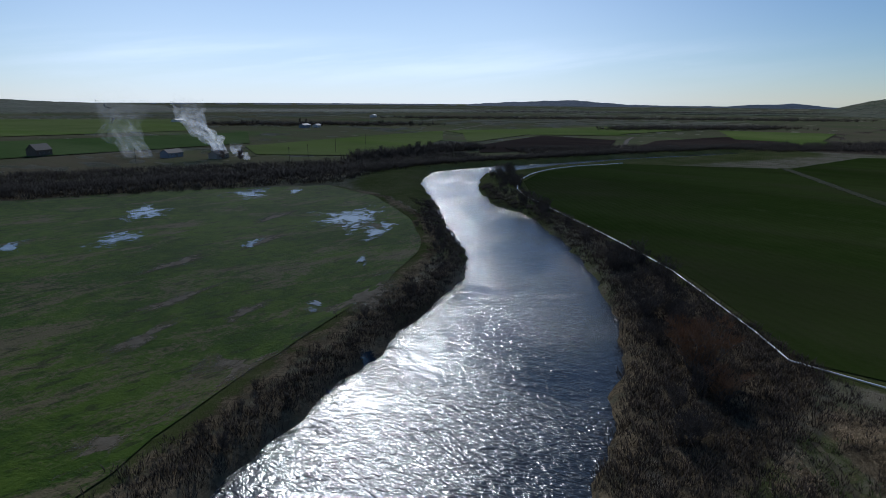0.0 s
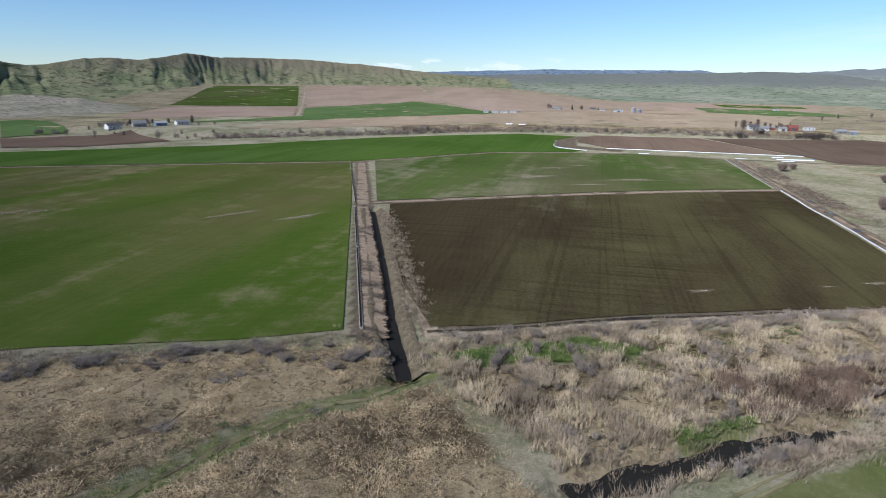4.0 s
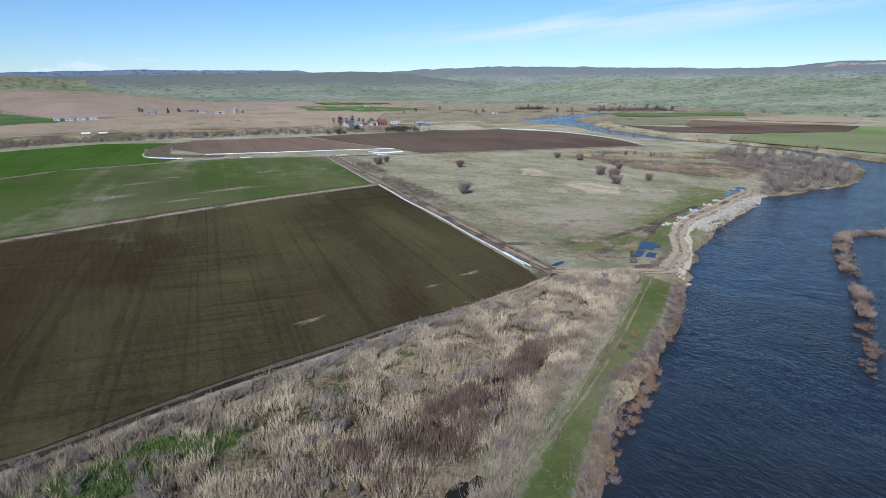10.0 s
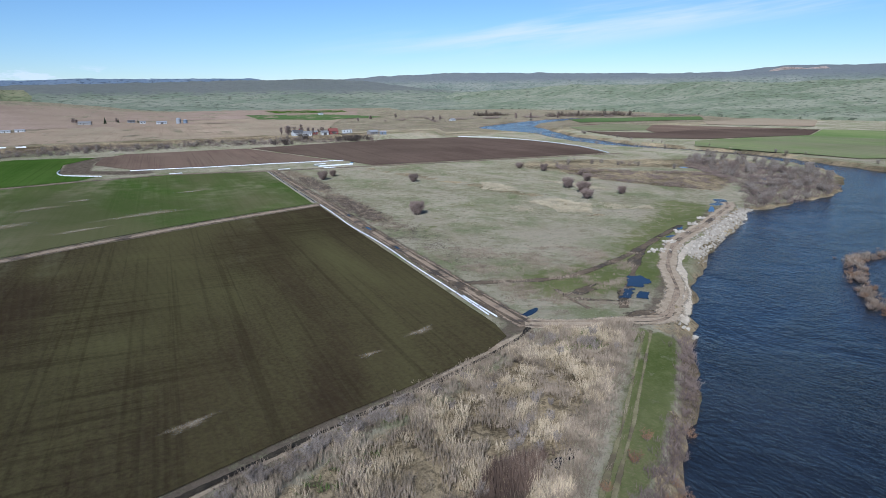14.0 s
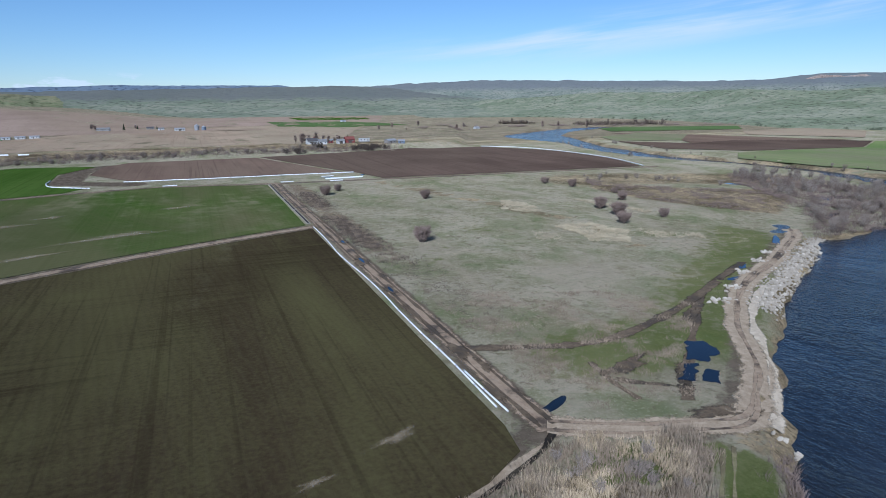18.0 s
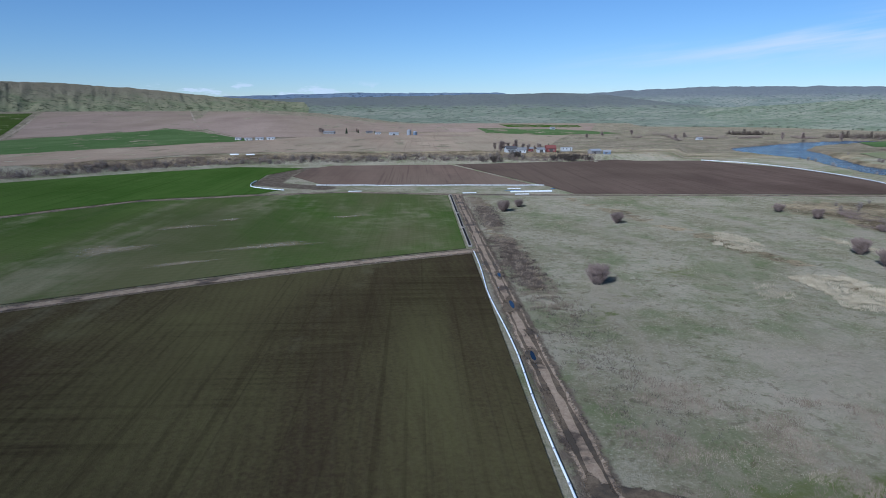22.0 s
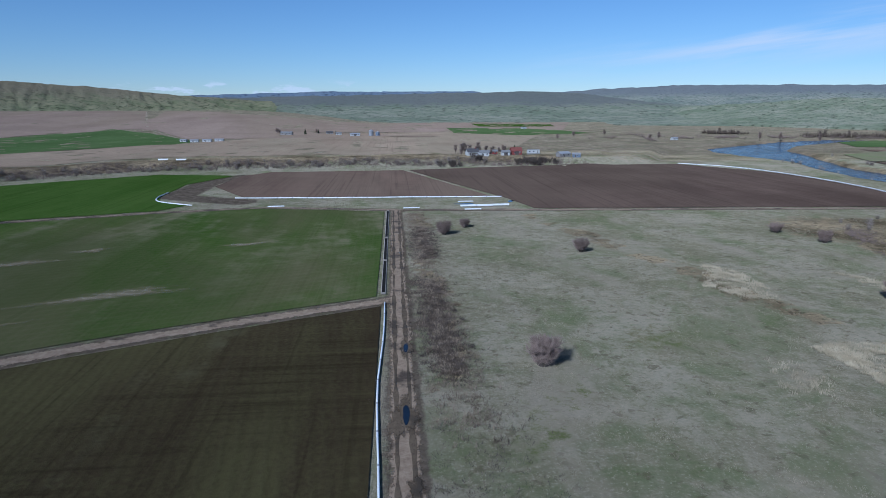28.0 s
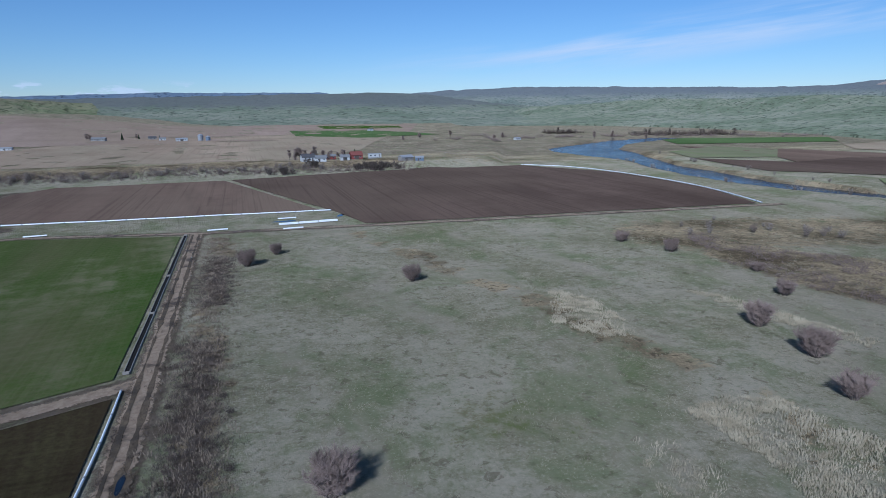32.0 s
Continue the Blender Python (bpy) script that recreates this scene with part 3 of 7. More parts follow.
M_HILL = hill_material("green_grass_hills", (0.126, 0.138, 0.068), (0.195, 0.180, 0.104), (0.105, 0.096, 0.066), 1.0, ((0.178, 0.146, 0.098), 45.0, 100.0))
M_HILL_MESA = hill_material("grey_green_ridge", (0.118, 0.135, 0.090), (0.190, 0.190, 0.140), (0.085, 0.090, 0.076), 1.0, ((0.100, 0.102, 0.096), 36.0, 62.0))
# air haze is mixed into the range's greys, bluer towards the crest
M_HILL_RANGE = hill_material("haze_tinted_grey_green_range", (0.128, 0.145, 0.118), (0.205, 0.208, 0.168), (0.085, 0.094, 0.090), 1.2, ((0.112, 0.118, 0.124), 80.0, 125.0))
M_HILL_SCRUB = hill_material("dark_scrubby_hills", (0.125, 0.142, 0.088), (0.205, 0.205, 0.145), (0.27, 0.235, 0.185), 1.6)
# the blue of distant air haze is put into the ridges' base colour
M_HILL_FAR = hill_material("far_ridges_haze_blue", (0.105, 0.135, 0.18), (0.14, 0.165, 0.20), (0.11, 0.13, 0.165), 0.6)
M_CHALK = hill_material("pale_eroded_hillside", (0.29, 0.245, 0.185), (0.185, 0.175, 0.115), (0.38, 0.325, 0.26), 3.0)


# ---- the ground, one sheet to the horizon ----
def spread(lo, hi, step, grow, end_lo, end_hi):
    mid = list(np.arange(lo, hi + step / 2, step))
    for end, sign in ((end_hi, 1), (end_lo, -1)):
        s, at = step, (mid[-1] if sign > 0 else mid[0])
        while (at - end) * sign < 0:
            s = min(s * grow, 160)
            at += sign * s
            mid = mid + [at] if sign > 0 else [at] + mid
    return np.array(mid)


MARSH = [(141, 74), (152, 40), (170, 22), (196, 18), (180, -8), (150, -26), (132, -10), (124, 14), (124, 46)]
SCRUB = [(-160, -264), (-147, -262), (-118, -262), (-100, -246), (-88, -243), (-110, -266), (-127, -274), (-147, -283), (-166, -294), (-191, -313), (-216, -338), (-241, -368), (-256, -381), (-232, -350), (-209, -320), (-193, -300)]


def build_ground():
    xs = spread(-215, 150, 1.8, 1.035, -4700, 4700)
    ys = spread(-385, 135, 1.8, 1.035, -4700, 4700)
    x, y = np.meshgrid(xs, ys, indexing="ij")
    z = ground_z(x, y)
    v = np.stack([x, y, z], -1).reshape(-1, 3)
    ob = mesh_object("ground", v, grid_faces(len(xs), len(ys)), M_GROUND, smooth_faces=True)
    d = signed(x, y, RIVER)
    wet = 0.68 * smooth(from_line(x, y, BANK_GRASS), 5.0, 1.6) * smooth(d, 0.3, 1.6)
    for spot in FRESH:
        wet = np.maximum(wet, 0.85 * smooth(signed(x, y, spot), 1.5, -0.5))
    wet = np.maximum(wet, 0.85 * smooth(signed(x, y, MEADOW_W), 4, -6))
    wet = np.maximum(wet, 0.6 * smooth(from_line(x, y, [(20, -103), (44, -101), (62, -84), (96, -62), (112, -45)]), 24, 3))
    wet = np.maximum(wet, 0.48 * smooth(from_line(x, y, [(22, -44), (36, -28), (50, -6)]), 26, 2) * smooth(wave(x, y, 11, 8), -0.6, 0.6))
    wet = np.maximum(wet, 0.55 * smooth(from_line(x, y, GULLY_B), 4.5, 2))
    wet = np.maximum(wet, 0.62 * smooth(from_line(x, y, [(-60, -205), (-100, -240), (-130, -266)]), 7, 3))
    wet = np.maximum(wet, 0.75 * smooth(from_line(x, y, [(-447, -346), (-320, -271.5), (-262, -241), (-199, -214), (-160, -194)]), 6, 3))
    wet = np.maximum(wet, 0.7 * smooth(from_line(x, y, [(-166, -200), (-162, -268), (-196, -301), (-235, -353), (-262, -388), (-300, -420), (-365, -436), (-410, -424)]), 6, 3))
    wet = np.maximum(wet, 0.75 * smooth(from_line(x, y, [(-396, -82), (-345, -222), (-322, -270)]), 5, 3))
    straw = 0.75 * np.maximum(smooth(signed(x, y, REEDS), 2, -4), smooth(signed(x, y, STRAW), 3, -4)) * (1 - smooth(wet, 0.4, 0.7))
    straw = np.maximum(straw, 0.7 * smooth(signed(x, y, SCRUB), 3, -3))
    straw = np.maximum(straw, 0.62 * smooth(from_line(x, y, [(11, 110), (10, 20), (10.5, -35)]) + 2.5 * wave(x, y, 3.5, 4), 5, 1.5) * smooth(wave(x, y, 9, 6), -0.7, 0.2))
    straw = np.maximum(straw, 0.72 * smooth(from_line(x, y, [(-230, 240), (-150, 306), (0, 330), (100, 318)]), 26, 12))
    straw = np.maximum(straw, 0.62 * smooth(from_line(x, y, [(140, 70), (205, 60), (225, 40)]), 38, 14))
    straw = np.maximum(straw, 0.66 * smooth(signed(x, y, MARSH), 6, -4))
    straw = np.maximum(straw, 0.7 * smooth(from_line(x, y, [(-120, -530), (-220, -520), (-330, -505), (-470, -450), (-620, -360)]), 40, 16))
    soil = 0.35 * smooth(d, 1.5, 0.2) + 0.75 * smooth(from_line(x, y, [(-60, 148), (-90, 165), (-92, 215), (-80, 250)]), 11, 5)
    straw = np.where(inside(x, y, MEADOW_W), 0.55 * smooth(wave(x + 0.8 * y, 2.4 * y - 1.4 * x, 15, 3), 0.2, 0.8), straw)
    straw = np.maximum(straw, 0.6 * smooth(signed(x, y, MEADOW_W), -7, -2) * smooth(d, 40, 24) * inside(x, y, MEADOW_W))
    soil = np.maximum(soil, 0.55 * smooth(from_line(x, y, [(18, -127), (28, -122), (38, -114), (53, -99), (64, -88), (95, -70), (126, -48)]), 3.6, 1.8))
    soil = np.maximum(soil, 0.6 * smooth(from_line(x, y, [(-94, -161), (-71, -151), (-37, -136), (-17, -128), (2, -118)]), 3.2, 1.8))
    for way, r in (([(2, 12), (-31, -1.2), (-51, -11), (-76, -23.6), (-98, -36.6), (-140, -61.5)], 4.5), ([(2.4, -118), (2.4, 121)], 4.0), ([(-102, -166), (-140, -70), (-183, 38)], 5.0), ([(210, 105), (54, 117), (4, 121.5), (-47, 132), (-85, 123.5), (-128, 109), (-188, 38.5), (-323, -33), (-394, -82)], 4.0)):
        soil = np.maximum(soil, 0.62 * smooth(from_line(x, y, way), r, 0.6 * r))
    for way in ([(10, 82), (9.8, 46)], [(9, 24), (9.6, -22)]):
        soil = np.maximum(soil, 0.62 * smooth(from_line(x, y, way) + 2.2 * wave(x, y, 3.4, 8), 3.6, 1.0))
    straw = np.maximum(straw, 0.62 * smooth(d, 9, 3) * (1 - smooth(wet, 0.4, 0.6)))
    straw = np.maximum(straw, 0.6 * smooth(from_line(x, y, [(50, 104), (60, 62), (70, 22), (76, -18), (72, -46)]), 9, 2) * smooth(wave(x, y, 7, 6), -0.5, 0.3))
    marsh = np.maximum(smooth(from_line(x, y, RIVER_FAR[31:41]), 46, 22), smooth(from_line(x, y, RIVER_NEAR[0:6]), 70, 30)) * (1 - inside(x, y, MEADOW_W)) * smooth(x, -150, -190)
    wet, straw = np.maximum(wet, 0.7 * marsh), straw * (1 - 0.8 * marsh)
    straw = np.maximum(straw, 0.52 * smooth(y, 260, 330))
    soil = np.maximum(soil, 0.50 * smooth(y, 330, 380))
    straw = np.maximum(straw, 0.5 * smooth(x, -380, -460) * smooth(y, -60, 0))
    soil = np.maximum(soil, 0.72 * smooth(x, -560, -620) * smooth(y, -180, -220) * smooth(y, -460, -400))
    col = ob.data.color_attributes.new("zone", "FLOAT_COLOR", "POINT")
    col.data.foreach_set("color", np.stack([wet, straw, soil, np.ones_like(wet)], -1).astype(np.float32).ravel())
    return tagged(ob, "river plain of dry grass, green meadow and bare earth", "ground", kind="structure")


build_ground()

# ---- the water ----
def build_river():
    near, far = dense(RIVER_NEAR, 6), dense(RIVER_FAR, 6)
    edge = [(p[0], p[1]) for p in RIVER]
    xs = np.arange(-570, 590, 9.0)
    ys = np.arange(-500, 640, 9.0)
    x, y = np.meshgrid(xs, ys, indexing="ij")
    keep = signed(x, y, edge) < 26
    idx = -np.ones(x.shape, int)
    cell = keep[:-1, :-1] | keep[1:, :-1] | keep[:-1, 1:] | keep[1:, 1:]
    used = np.zeros(x.shape, bool)
    used[:-1, :-1] |= cell
    used[1:, :-1] |= cell
    used[:-1, 1:] |= cell
    used[1:, 1:] |= cell
    idx[used] = np.arange(used.sum())
    v = np.stack([x[used], y[used], np.full(used.sum(), WATER_Z)], -1)
    i, j = np.nonzero(cell)
    f = np.stack([idx[i, j], idx[i + 1, j], idx[i + 1, j + 1], idx[i, j + 1]], -1)
    return tagged(mesh_object("water", v, f, M_WATER, smooth_faces=True), "wide blue river with wind ripples and glitter", "river", kind="structure")


build_river()


# ---- hills round the plain ----
def speckle(x, y, seed):
    """Smooth random values between 0 and 1 on a unit lattice."""
    i, j = np.floor(x), np.floor(y)
    fx, fy = x - i, y - j
    fx, fy = fx * fx * (3 - 2 * fx), fy * fy * (3 - 2 * fy)

    def at_corner(p, q):
        v = np.sin(p * 127.1 + q * 311.7 + seed * 74.7) * 43758.5453
        return v - np.floor(v)

    low = at_corner(i, j) * (1 - fx) + at_corner(i + 1, j) * fx
    high = at_corner(i, j + 1) * (1 - fx) + at_corner(i + 1, j + 1) * fx
    return low * (1 - fy) + high * fy


def hill_ring(name, sky, foot, back, mat, gully, label, seed, lo=0.0, hi=360.0, base=2.0, step=0.2, n=44, power=1.2, calm=None, spurs=False):
    """A range of hills seen round the horizon: sky gives the skyline's height in degrees by bearing."""
    az = np.arange(lo, hi + step / 2, step)
    el = np.interp(az, [a for a, _ in sky], [e for _, e in sky], period=360)
    el = el + 0.08 * (speckle(az * 0.9, 0 * az, seed) - 0.5) + 0.04 * (speckle(az * 3.1, 0 * az, seed + 3) - 0.5)
    ft = np.interp(az, [a for a, _ in foot], [e for _, e in foot], period=360)
    bk = np.interp(az, [a for a, _ in back], [e for _, e in back], period=360)
    s = np.linspace(0, 1.25, n)
    r = ft[:, None] + (bk - ft)[:, None] * s[None]
    top = 37 + np.tan(np.radians(el)) * bk - base
    tops = top[:, None] + 0 * r
    if spurs:
        # the crest lines bend as they come down the slope
        a2 = az[:, None] + smooth(s, 1.0, 0.3)[None] * 16 * (speckle(az[:, None] / 6 + 0 * r, 2.6 * s[None] + 0 * r, seed + 41) - 0.5)
        tops = np.interp(a2, az, top)
    rise = np.where(s < 1, np.clip(s, 0, 1) ** power, 1 - (s - 1) * 1.6)
    a = np.radians(az)[:, None]
    # rounded spurs and sharp gullies run down from the crest and fade out at crest and foot
    u, w = np.radians(az)[:, None] * bk[:, None] + 0 * r, r
    u = u + 220 * speckle(u / 420, w / 380, seed + 9) + 70 * speckle(u / 120, w / 130, seed + 5)
    w = w + 120 * speckle(u / 260, w / 300, seed + 2)
    cut = 0.0
    for amp, wide, long_ in ((0.64, 330, 430), (0.27, 145, 180), (0.09, 60, 75)):
        cut = cut + amp * (1 - np.abs(2 * speckle(u / wide, w / long_, seed + wide) - 1)) ** 1.6
    if spurs:
        # lopsided spurs: a short steep side and a long even one, each gully with its own depth and reach
        gentle, cut = (0.42 * speckle(u / 330, w / 120, seed + 31) + 0.2 * speckle(u / 140, w / 60, seed + 37)) * (smooth(s, 0.0, 0.4) * smooth(s, 1.02, 0.6))[None], 0.0
        for amp, wide, odd in ((0.62, 175, 3.0), (0.16, 80, 11.0)):
            ph = u / wide + 0.9 * speckle(u / (2.2 * wide), w / (0.9 * wide), seed + odd)
            k = np.floor(ph)
            f = ph - k
            h1, h2, h3 = (np.abs(np.sin(k * c + odd)) for c in (12.9898, 78.233, 37.719))
            dip = np.where(f < 0.3, smooth(f, 0.0, 0.3), 1 - smooth(f, 0.3, 1.0))
            sd = s[None] + 0 * f
            cut = cut + amp * (0.12 + 0.88 * h1 ** 1.5) * dip * smooth(sd, 1.0, 0.72 + 0.24 * h2) * smooth(sd, 0.2, 0.4 + 0.35 * h3) * 1.5
    if calm:
        k = np.interp(az, calm, (0.08, 1.0, 1.0, 0.06))[:, None]
        cut = cut * k + gentle * (1 - k)
    cut = np.minimum(gully * cut, 0.9) if spurs else gully * cut * (smooth(s, 0.0, 0.4) * smooth(s, 1.02, 0.45))[None]
    x, y = -60 + r * np.sin(a), -200 + r * np.cos(a)
    z = base + np.maximum(tops, -4) * rise[None] * (1 - cut) + 0.02 * np.maximum(top, 0)[:, None] * wave(x, y, 90, seed) * np.clip(s * (1.1 - s) * 3, 0, 1)[None]
    z[:, 0] = base - 14
    v = np.stack([x, y, z], -1).reshape(-1, 3)
    f = grid_faces(len(az), n)
    return tagged(mesh_object(name, v, f[:, ::-1], mat, smooth_faces=True), label, "hills", kind="structure")


SKY_NEAR = [(150, -0.6), (191, -0.2), (197, -0.4), (206, -0.9), (230, -1.5), (250, -1.4), (255.8, -1.3), (257.5, -0.5), (259.8, 0.14), (262.1, 0.4), (264.4, 0.24), (267, 0.55), (269.9, 0.9), (272.7, 0.76), (275.6, 1.1), (278.5, 0.76), (281, 0.92),
            (283, 1.24), (286, 1.4), (289, 2.05), (291.7, 2.32), (295.8, 1.98), (298, 2.1), (300.7, 2.58), (302.8, 2.25), (305.3, 1.62), (307, 1.82), (309.2, 1.4), (311.2, 1.08), (313, 1.3), (315.1, 1.76), (317.6, 1.85), (319.4, 1.7),
            (322.9, 2.4), (325.7, 2.1), (329, 2.08), (333, 2.08), (338.8, 1.7), (343.8, 1.18), (347, 0.95), (351, 0.7), (355, 0.2), (358, -0.8), (60, 0.3), (80, 1.0), (110, 0.6), (150, -0.6)]
FOOT = [(0, 1500), (45, 1150), (55, 800), (80, 900), (150, 1500), (200, 1700), (256, 1900), (275, 1250), (285, 920), (292, 860), (306, 880), (320, 950), (328, 1150), (345, 1400)]
BACK = [(0, 2900), (45, 2500), (55, 2300), (80, 2300), (150, 2600), (200, 2900), (256, 2800), (275, 2000), (285, 1500), (292, 1350), (306, 1320), (320, 1500), (330, 1950), (345, 2300)]
hill_ring("hills_west", SKY_NEAR, FOOT, BACK, M_HILL, 0.78, "green grassy hills with dark gullies", 1.0, lo=246.0, hi=358.0, step=0.12, n=110, power=2.3, calm=(264.0, 287.0, 305.0, 316.0), spurs=True)
hill_ring("hills_low", SKY_NEAR, FOOT, BACK, M_HILL, 0.2, "low dark rise at the edge of the plain", 1.0, lo=62.0, hi=246.0, step=0.5)
hill_ring("hills_mesa", [(338, 0.2), (343, 0.75), (348, 1.0), (355, 1.15), (3, 1.3), (8, 1.42), (14, 1.45), (17.5, 1.3), (20, 0.9), (23, 0.55), (27, 0.2), (33, -0.2)], [(338, 2300), (346, 1900), (355, 1500), (33, 1500)], [(338, 2800), (0, 2600), (33, 2500)], M_HILL_MESA, 0.4, "long flat-topped ridge with grey-green slopes", 2.0, lo=338.0, hi=393.0, step=0.15, power=1.8)
hill_ring("hills_range", [(8, 0.9), (13, 1.3), (16, 1.44), (19, 1.65), (27, 1.88), (36.5, 1.68), (45, 1.5), (50, 1.6), (52.4, 1.9), (55.5, 1.88), (62, 1.8), (75, 1.2)], [(0, 2700)], [(0, 4000)], M_HILL_RANGE, 0.6, "broad grey-green range behind the ridge, air haze in its colour", 3.0, lo=8.0, hi=75.0, step=0.15, base=10.0)
hill_ring("hills_front", [(22, -0.9), (26, 0.1), (31, 0.35), (36, 0.7), (42, 0.6), (47, 0.8), (52, 0.6), (56, 0.75), (62, 0.8), (75, 0.4)], [(22, 1700), (40, 1300), (50, 950), (75, 800)], [(22, 2300), (40, 2000), (50, 1600), (75, 1400)], M_HILL_SCRUB, 0.7, "low rolling hills with rocky cuts beyond the river", 5.0, lo=22.0, hi=75.0, step=0.15)
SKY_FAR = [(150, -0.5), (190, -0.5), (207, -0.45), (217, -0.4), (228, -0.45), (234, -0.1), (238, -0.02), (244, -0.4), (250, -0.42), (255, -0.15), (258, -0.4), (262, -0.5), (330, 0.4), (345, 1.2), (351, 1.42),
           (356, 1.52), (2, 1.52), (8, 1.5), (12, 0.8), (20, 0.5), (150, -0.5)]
hill_ring("hills_far", SKY_FAR, [(0, 3900)], [(0, 4600)], M_HILL_FAR, 0.25, "distant ridges on the horizon, blue air haze in their colour", 4.0, base=0.0)

M_CLIFF = hill_material("pink_bare_cliff", (0.23, 0.18, 0.15), (0.31, 0.25, 0.21), (0.13, 0.125, 0.10), 3.0)
hill_ring("cliff", [(50.5, 0.4), (51.6, 1.5), (52.6, 1.8), (54, 1.72), (55.5, 1.78), (56.5, 1.3), (58, 0.4)], [(0, 3720)], [(0, 3860)], M_CLIFF, 0.7, "pinkish bare cliffs below the crest of the range", 7.0, lo=49.5, hi=59.0, step=0.08, base=10.0, n=24, power=0.8)
hill_ring("slope_chalk", [(298, -2.9), (301, -2.0), (305, -1.25), (309, -1.1), (313, -1.3), (318, -2.2), (322, -3.0)], [(0, 600)], [(0, 860)], M_CHALK, 0.4, "pale eroded slope with bare tracks below the hills", 8.0, lo=297.0, hi=322.0, base=0.0, power=1.0)

# ---- fields ----
FIELD_DARK = [(-1.5, -116), (-1.0, 7.5), (-31, -5), (-51, -14.8), (-76, -27), (-98, -40), (-134, -62), (-124, -94), (-105, -140), (-94, -160), (-82, -156), (-71, -150), (-56, -143), (-37, -135.8), (-17, -129), (-8, -125.4), (-2.5, -121.6)]
FIELD_GREEN = [(-2, 14), (-1.5, 118), (-47, 129), (-85, 120), (-126, 106), (-178, 44), (-140, -58), (-98, -33), (-76, -20), (-51, -7.2), (-31, 2)]
FIELD_TIP = [(-391, -77), (-323, -30), (-262, 2), (-188, 41), (-128, 112), (-85, 127), (-78, 140), (-92, 150), (-97, 165), (-100, 209), (-86, 250), (-131, 262), (-190, 215), (-225, 180), (-292, 90), (-374, 14), (-420, -10)]
FIELD_WEST = [(-107, -165), (-146, -66), (-187, 36), (-262, -4), (-323, -36), (-392, -80), (-360, -165), (-318, -268), (-262, -239), (-199, -212), (-167, -195), (-146, -183), (-121, -173)]
FIELD_SOUTH = [(-168, -198), (-162, -266), (-171, -275), (-197, -300), (-212, -320), (-235, -352), (-260, -384), (-297, -415), (-332, -430), (-365, -432), (-405, -420), (-446, -347), (-368, -302), (-320, -273), (-262, -243), (-199, -216)]
FIELD_NW = [(-449, -344), (-322, -271), (-345, -222), (-363, -165), (-396, -84), (-514, -132), (-640, -222), (-560, -330)]
FIELD_BROWN_NW = [(-398, -80), (-515, -128), (-645, -216), (-860, -245), (-880, -61), (-667, 18), (-426, 2), (-376, 8)]
FIELD_BROWN_A = [(-62, 161), (44, 151), (28, 205), (8, 271), (-70, 268), (-82, 246), (-84, 200)]
FIELD_BROWN_B = [(48, 149), (54, 120), (203, 109), (221, 160), (223, 230), (190, 294), (85, 291), (11, 273), (30, 206)]
sheet("field_dark", FIELD_DARK, M_DARKFIELD, 0.17, label="dark stubble field with drilled rows and wheel marks")
sheet("field_green", FIELD_GREEN, M_GREEN_NEAR, 0.17, label="green wheat field with pale bare patches")
sheet("field_tip", FIELD_TIP, M_GREEN_DEEP, 0.17, label="bright green wheat field with a rounded corner")
sheet("field_west", FIELD_WEST, M_GREEN, 0.17, label="large green wheat field with pale bare patches")
sheet("field_south", FIELD_SOUTH, M_GREEN_OLIVE, 0.17, label="deep green wheat field beside the river")
sheet("field_north_west", FIELD_NW, M_GREEN_OLIVE, 0.17, label="green wheat field beyond a ditch")
sheet("field_brown_west", FIELD_BROWN_NW, M_BROWN_DARK, 0.17, label="dark brown ploughed field near the hills")
sheet("field_brown", FIELD_BROWN_A, M_BROWN, 0.17, label="light brown ploughed field behind a white pipe")
sheet("field_brown_damp", FIELD_BROWN_B, M_BROWN_DARK, 0.17, label="dark brown ploughed field beside the river")


def lush_material():
    """Wet grass in broad drifts, brown thatch in slanting streaks and dark tussocks."""
    m, t, b = material("lush_wet_meadow")
    p, q = t.place(), t.place((0.4, 1.0, 1.0), -44)
    n1, n2, n3 = t.noise(p, 0.03, 5, 0.65, 0.5), t.noise(p, 0.28, 5, 0.7), t.noise(p, 1.5, 4, 0.7)
    f = t.math("ADD", t.math("MULTIPLY", n1, 0.5), t.math("ADD", t.math("MULTIPLY", n2, 0.35), t.math("MULTIPLY", n3, 0.2)))
    c = t.mix(t.ramp(f, 0.42, 0.62), (0.034, 0.076, 0.004), (0.094, 0.148, 0.012))
    thatch = t.math("ADD", t.math("MULTIPLY", t.noise(q, 0.07, 5, 0.7, 0.7), 0.7), t.math("MULTIPLY", n3, 0.3))
    c = t.mix(t.math("MULTIPLY", t.ramp(thatch, 0.51, 0.60), 0.85), c, (0.190, 0.145, 0.080))
    c = t.mix(t.math("MULTIPLY", t.ramp(t.noise(q, 0.5, 4, 0.7, 0.4), 0.54, 0.64), 0.7), c, (0.030, 0.036, 0.011))
    finish(t, b, c, 0.95, t.bump(t.math("ADD", n3, n2), 1.0, 0.35), 0.05)
    return m


M_LUSH = lush_material()
sheet("meadow_west", [(x + 4, y - 4) for x, y in MEADOW_W], M_LUSH, 0.16, ragged=1.0, label="lush green flooded meadow with dry streaks", category="meadow")
M_PLAIN = crop_material("plain_of_crops", (0.080, 0.115, 0.042), (0.150, 0.170, 0.075), (0.12, 0.095, 0.07), 0.52, 9.0, 35, 0.02, scale=0.3, drift=(0.12, 0.10, 0.066), matt=0.6)
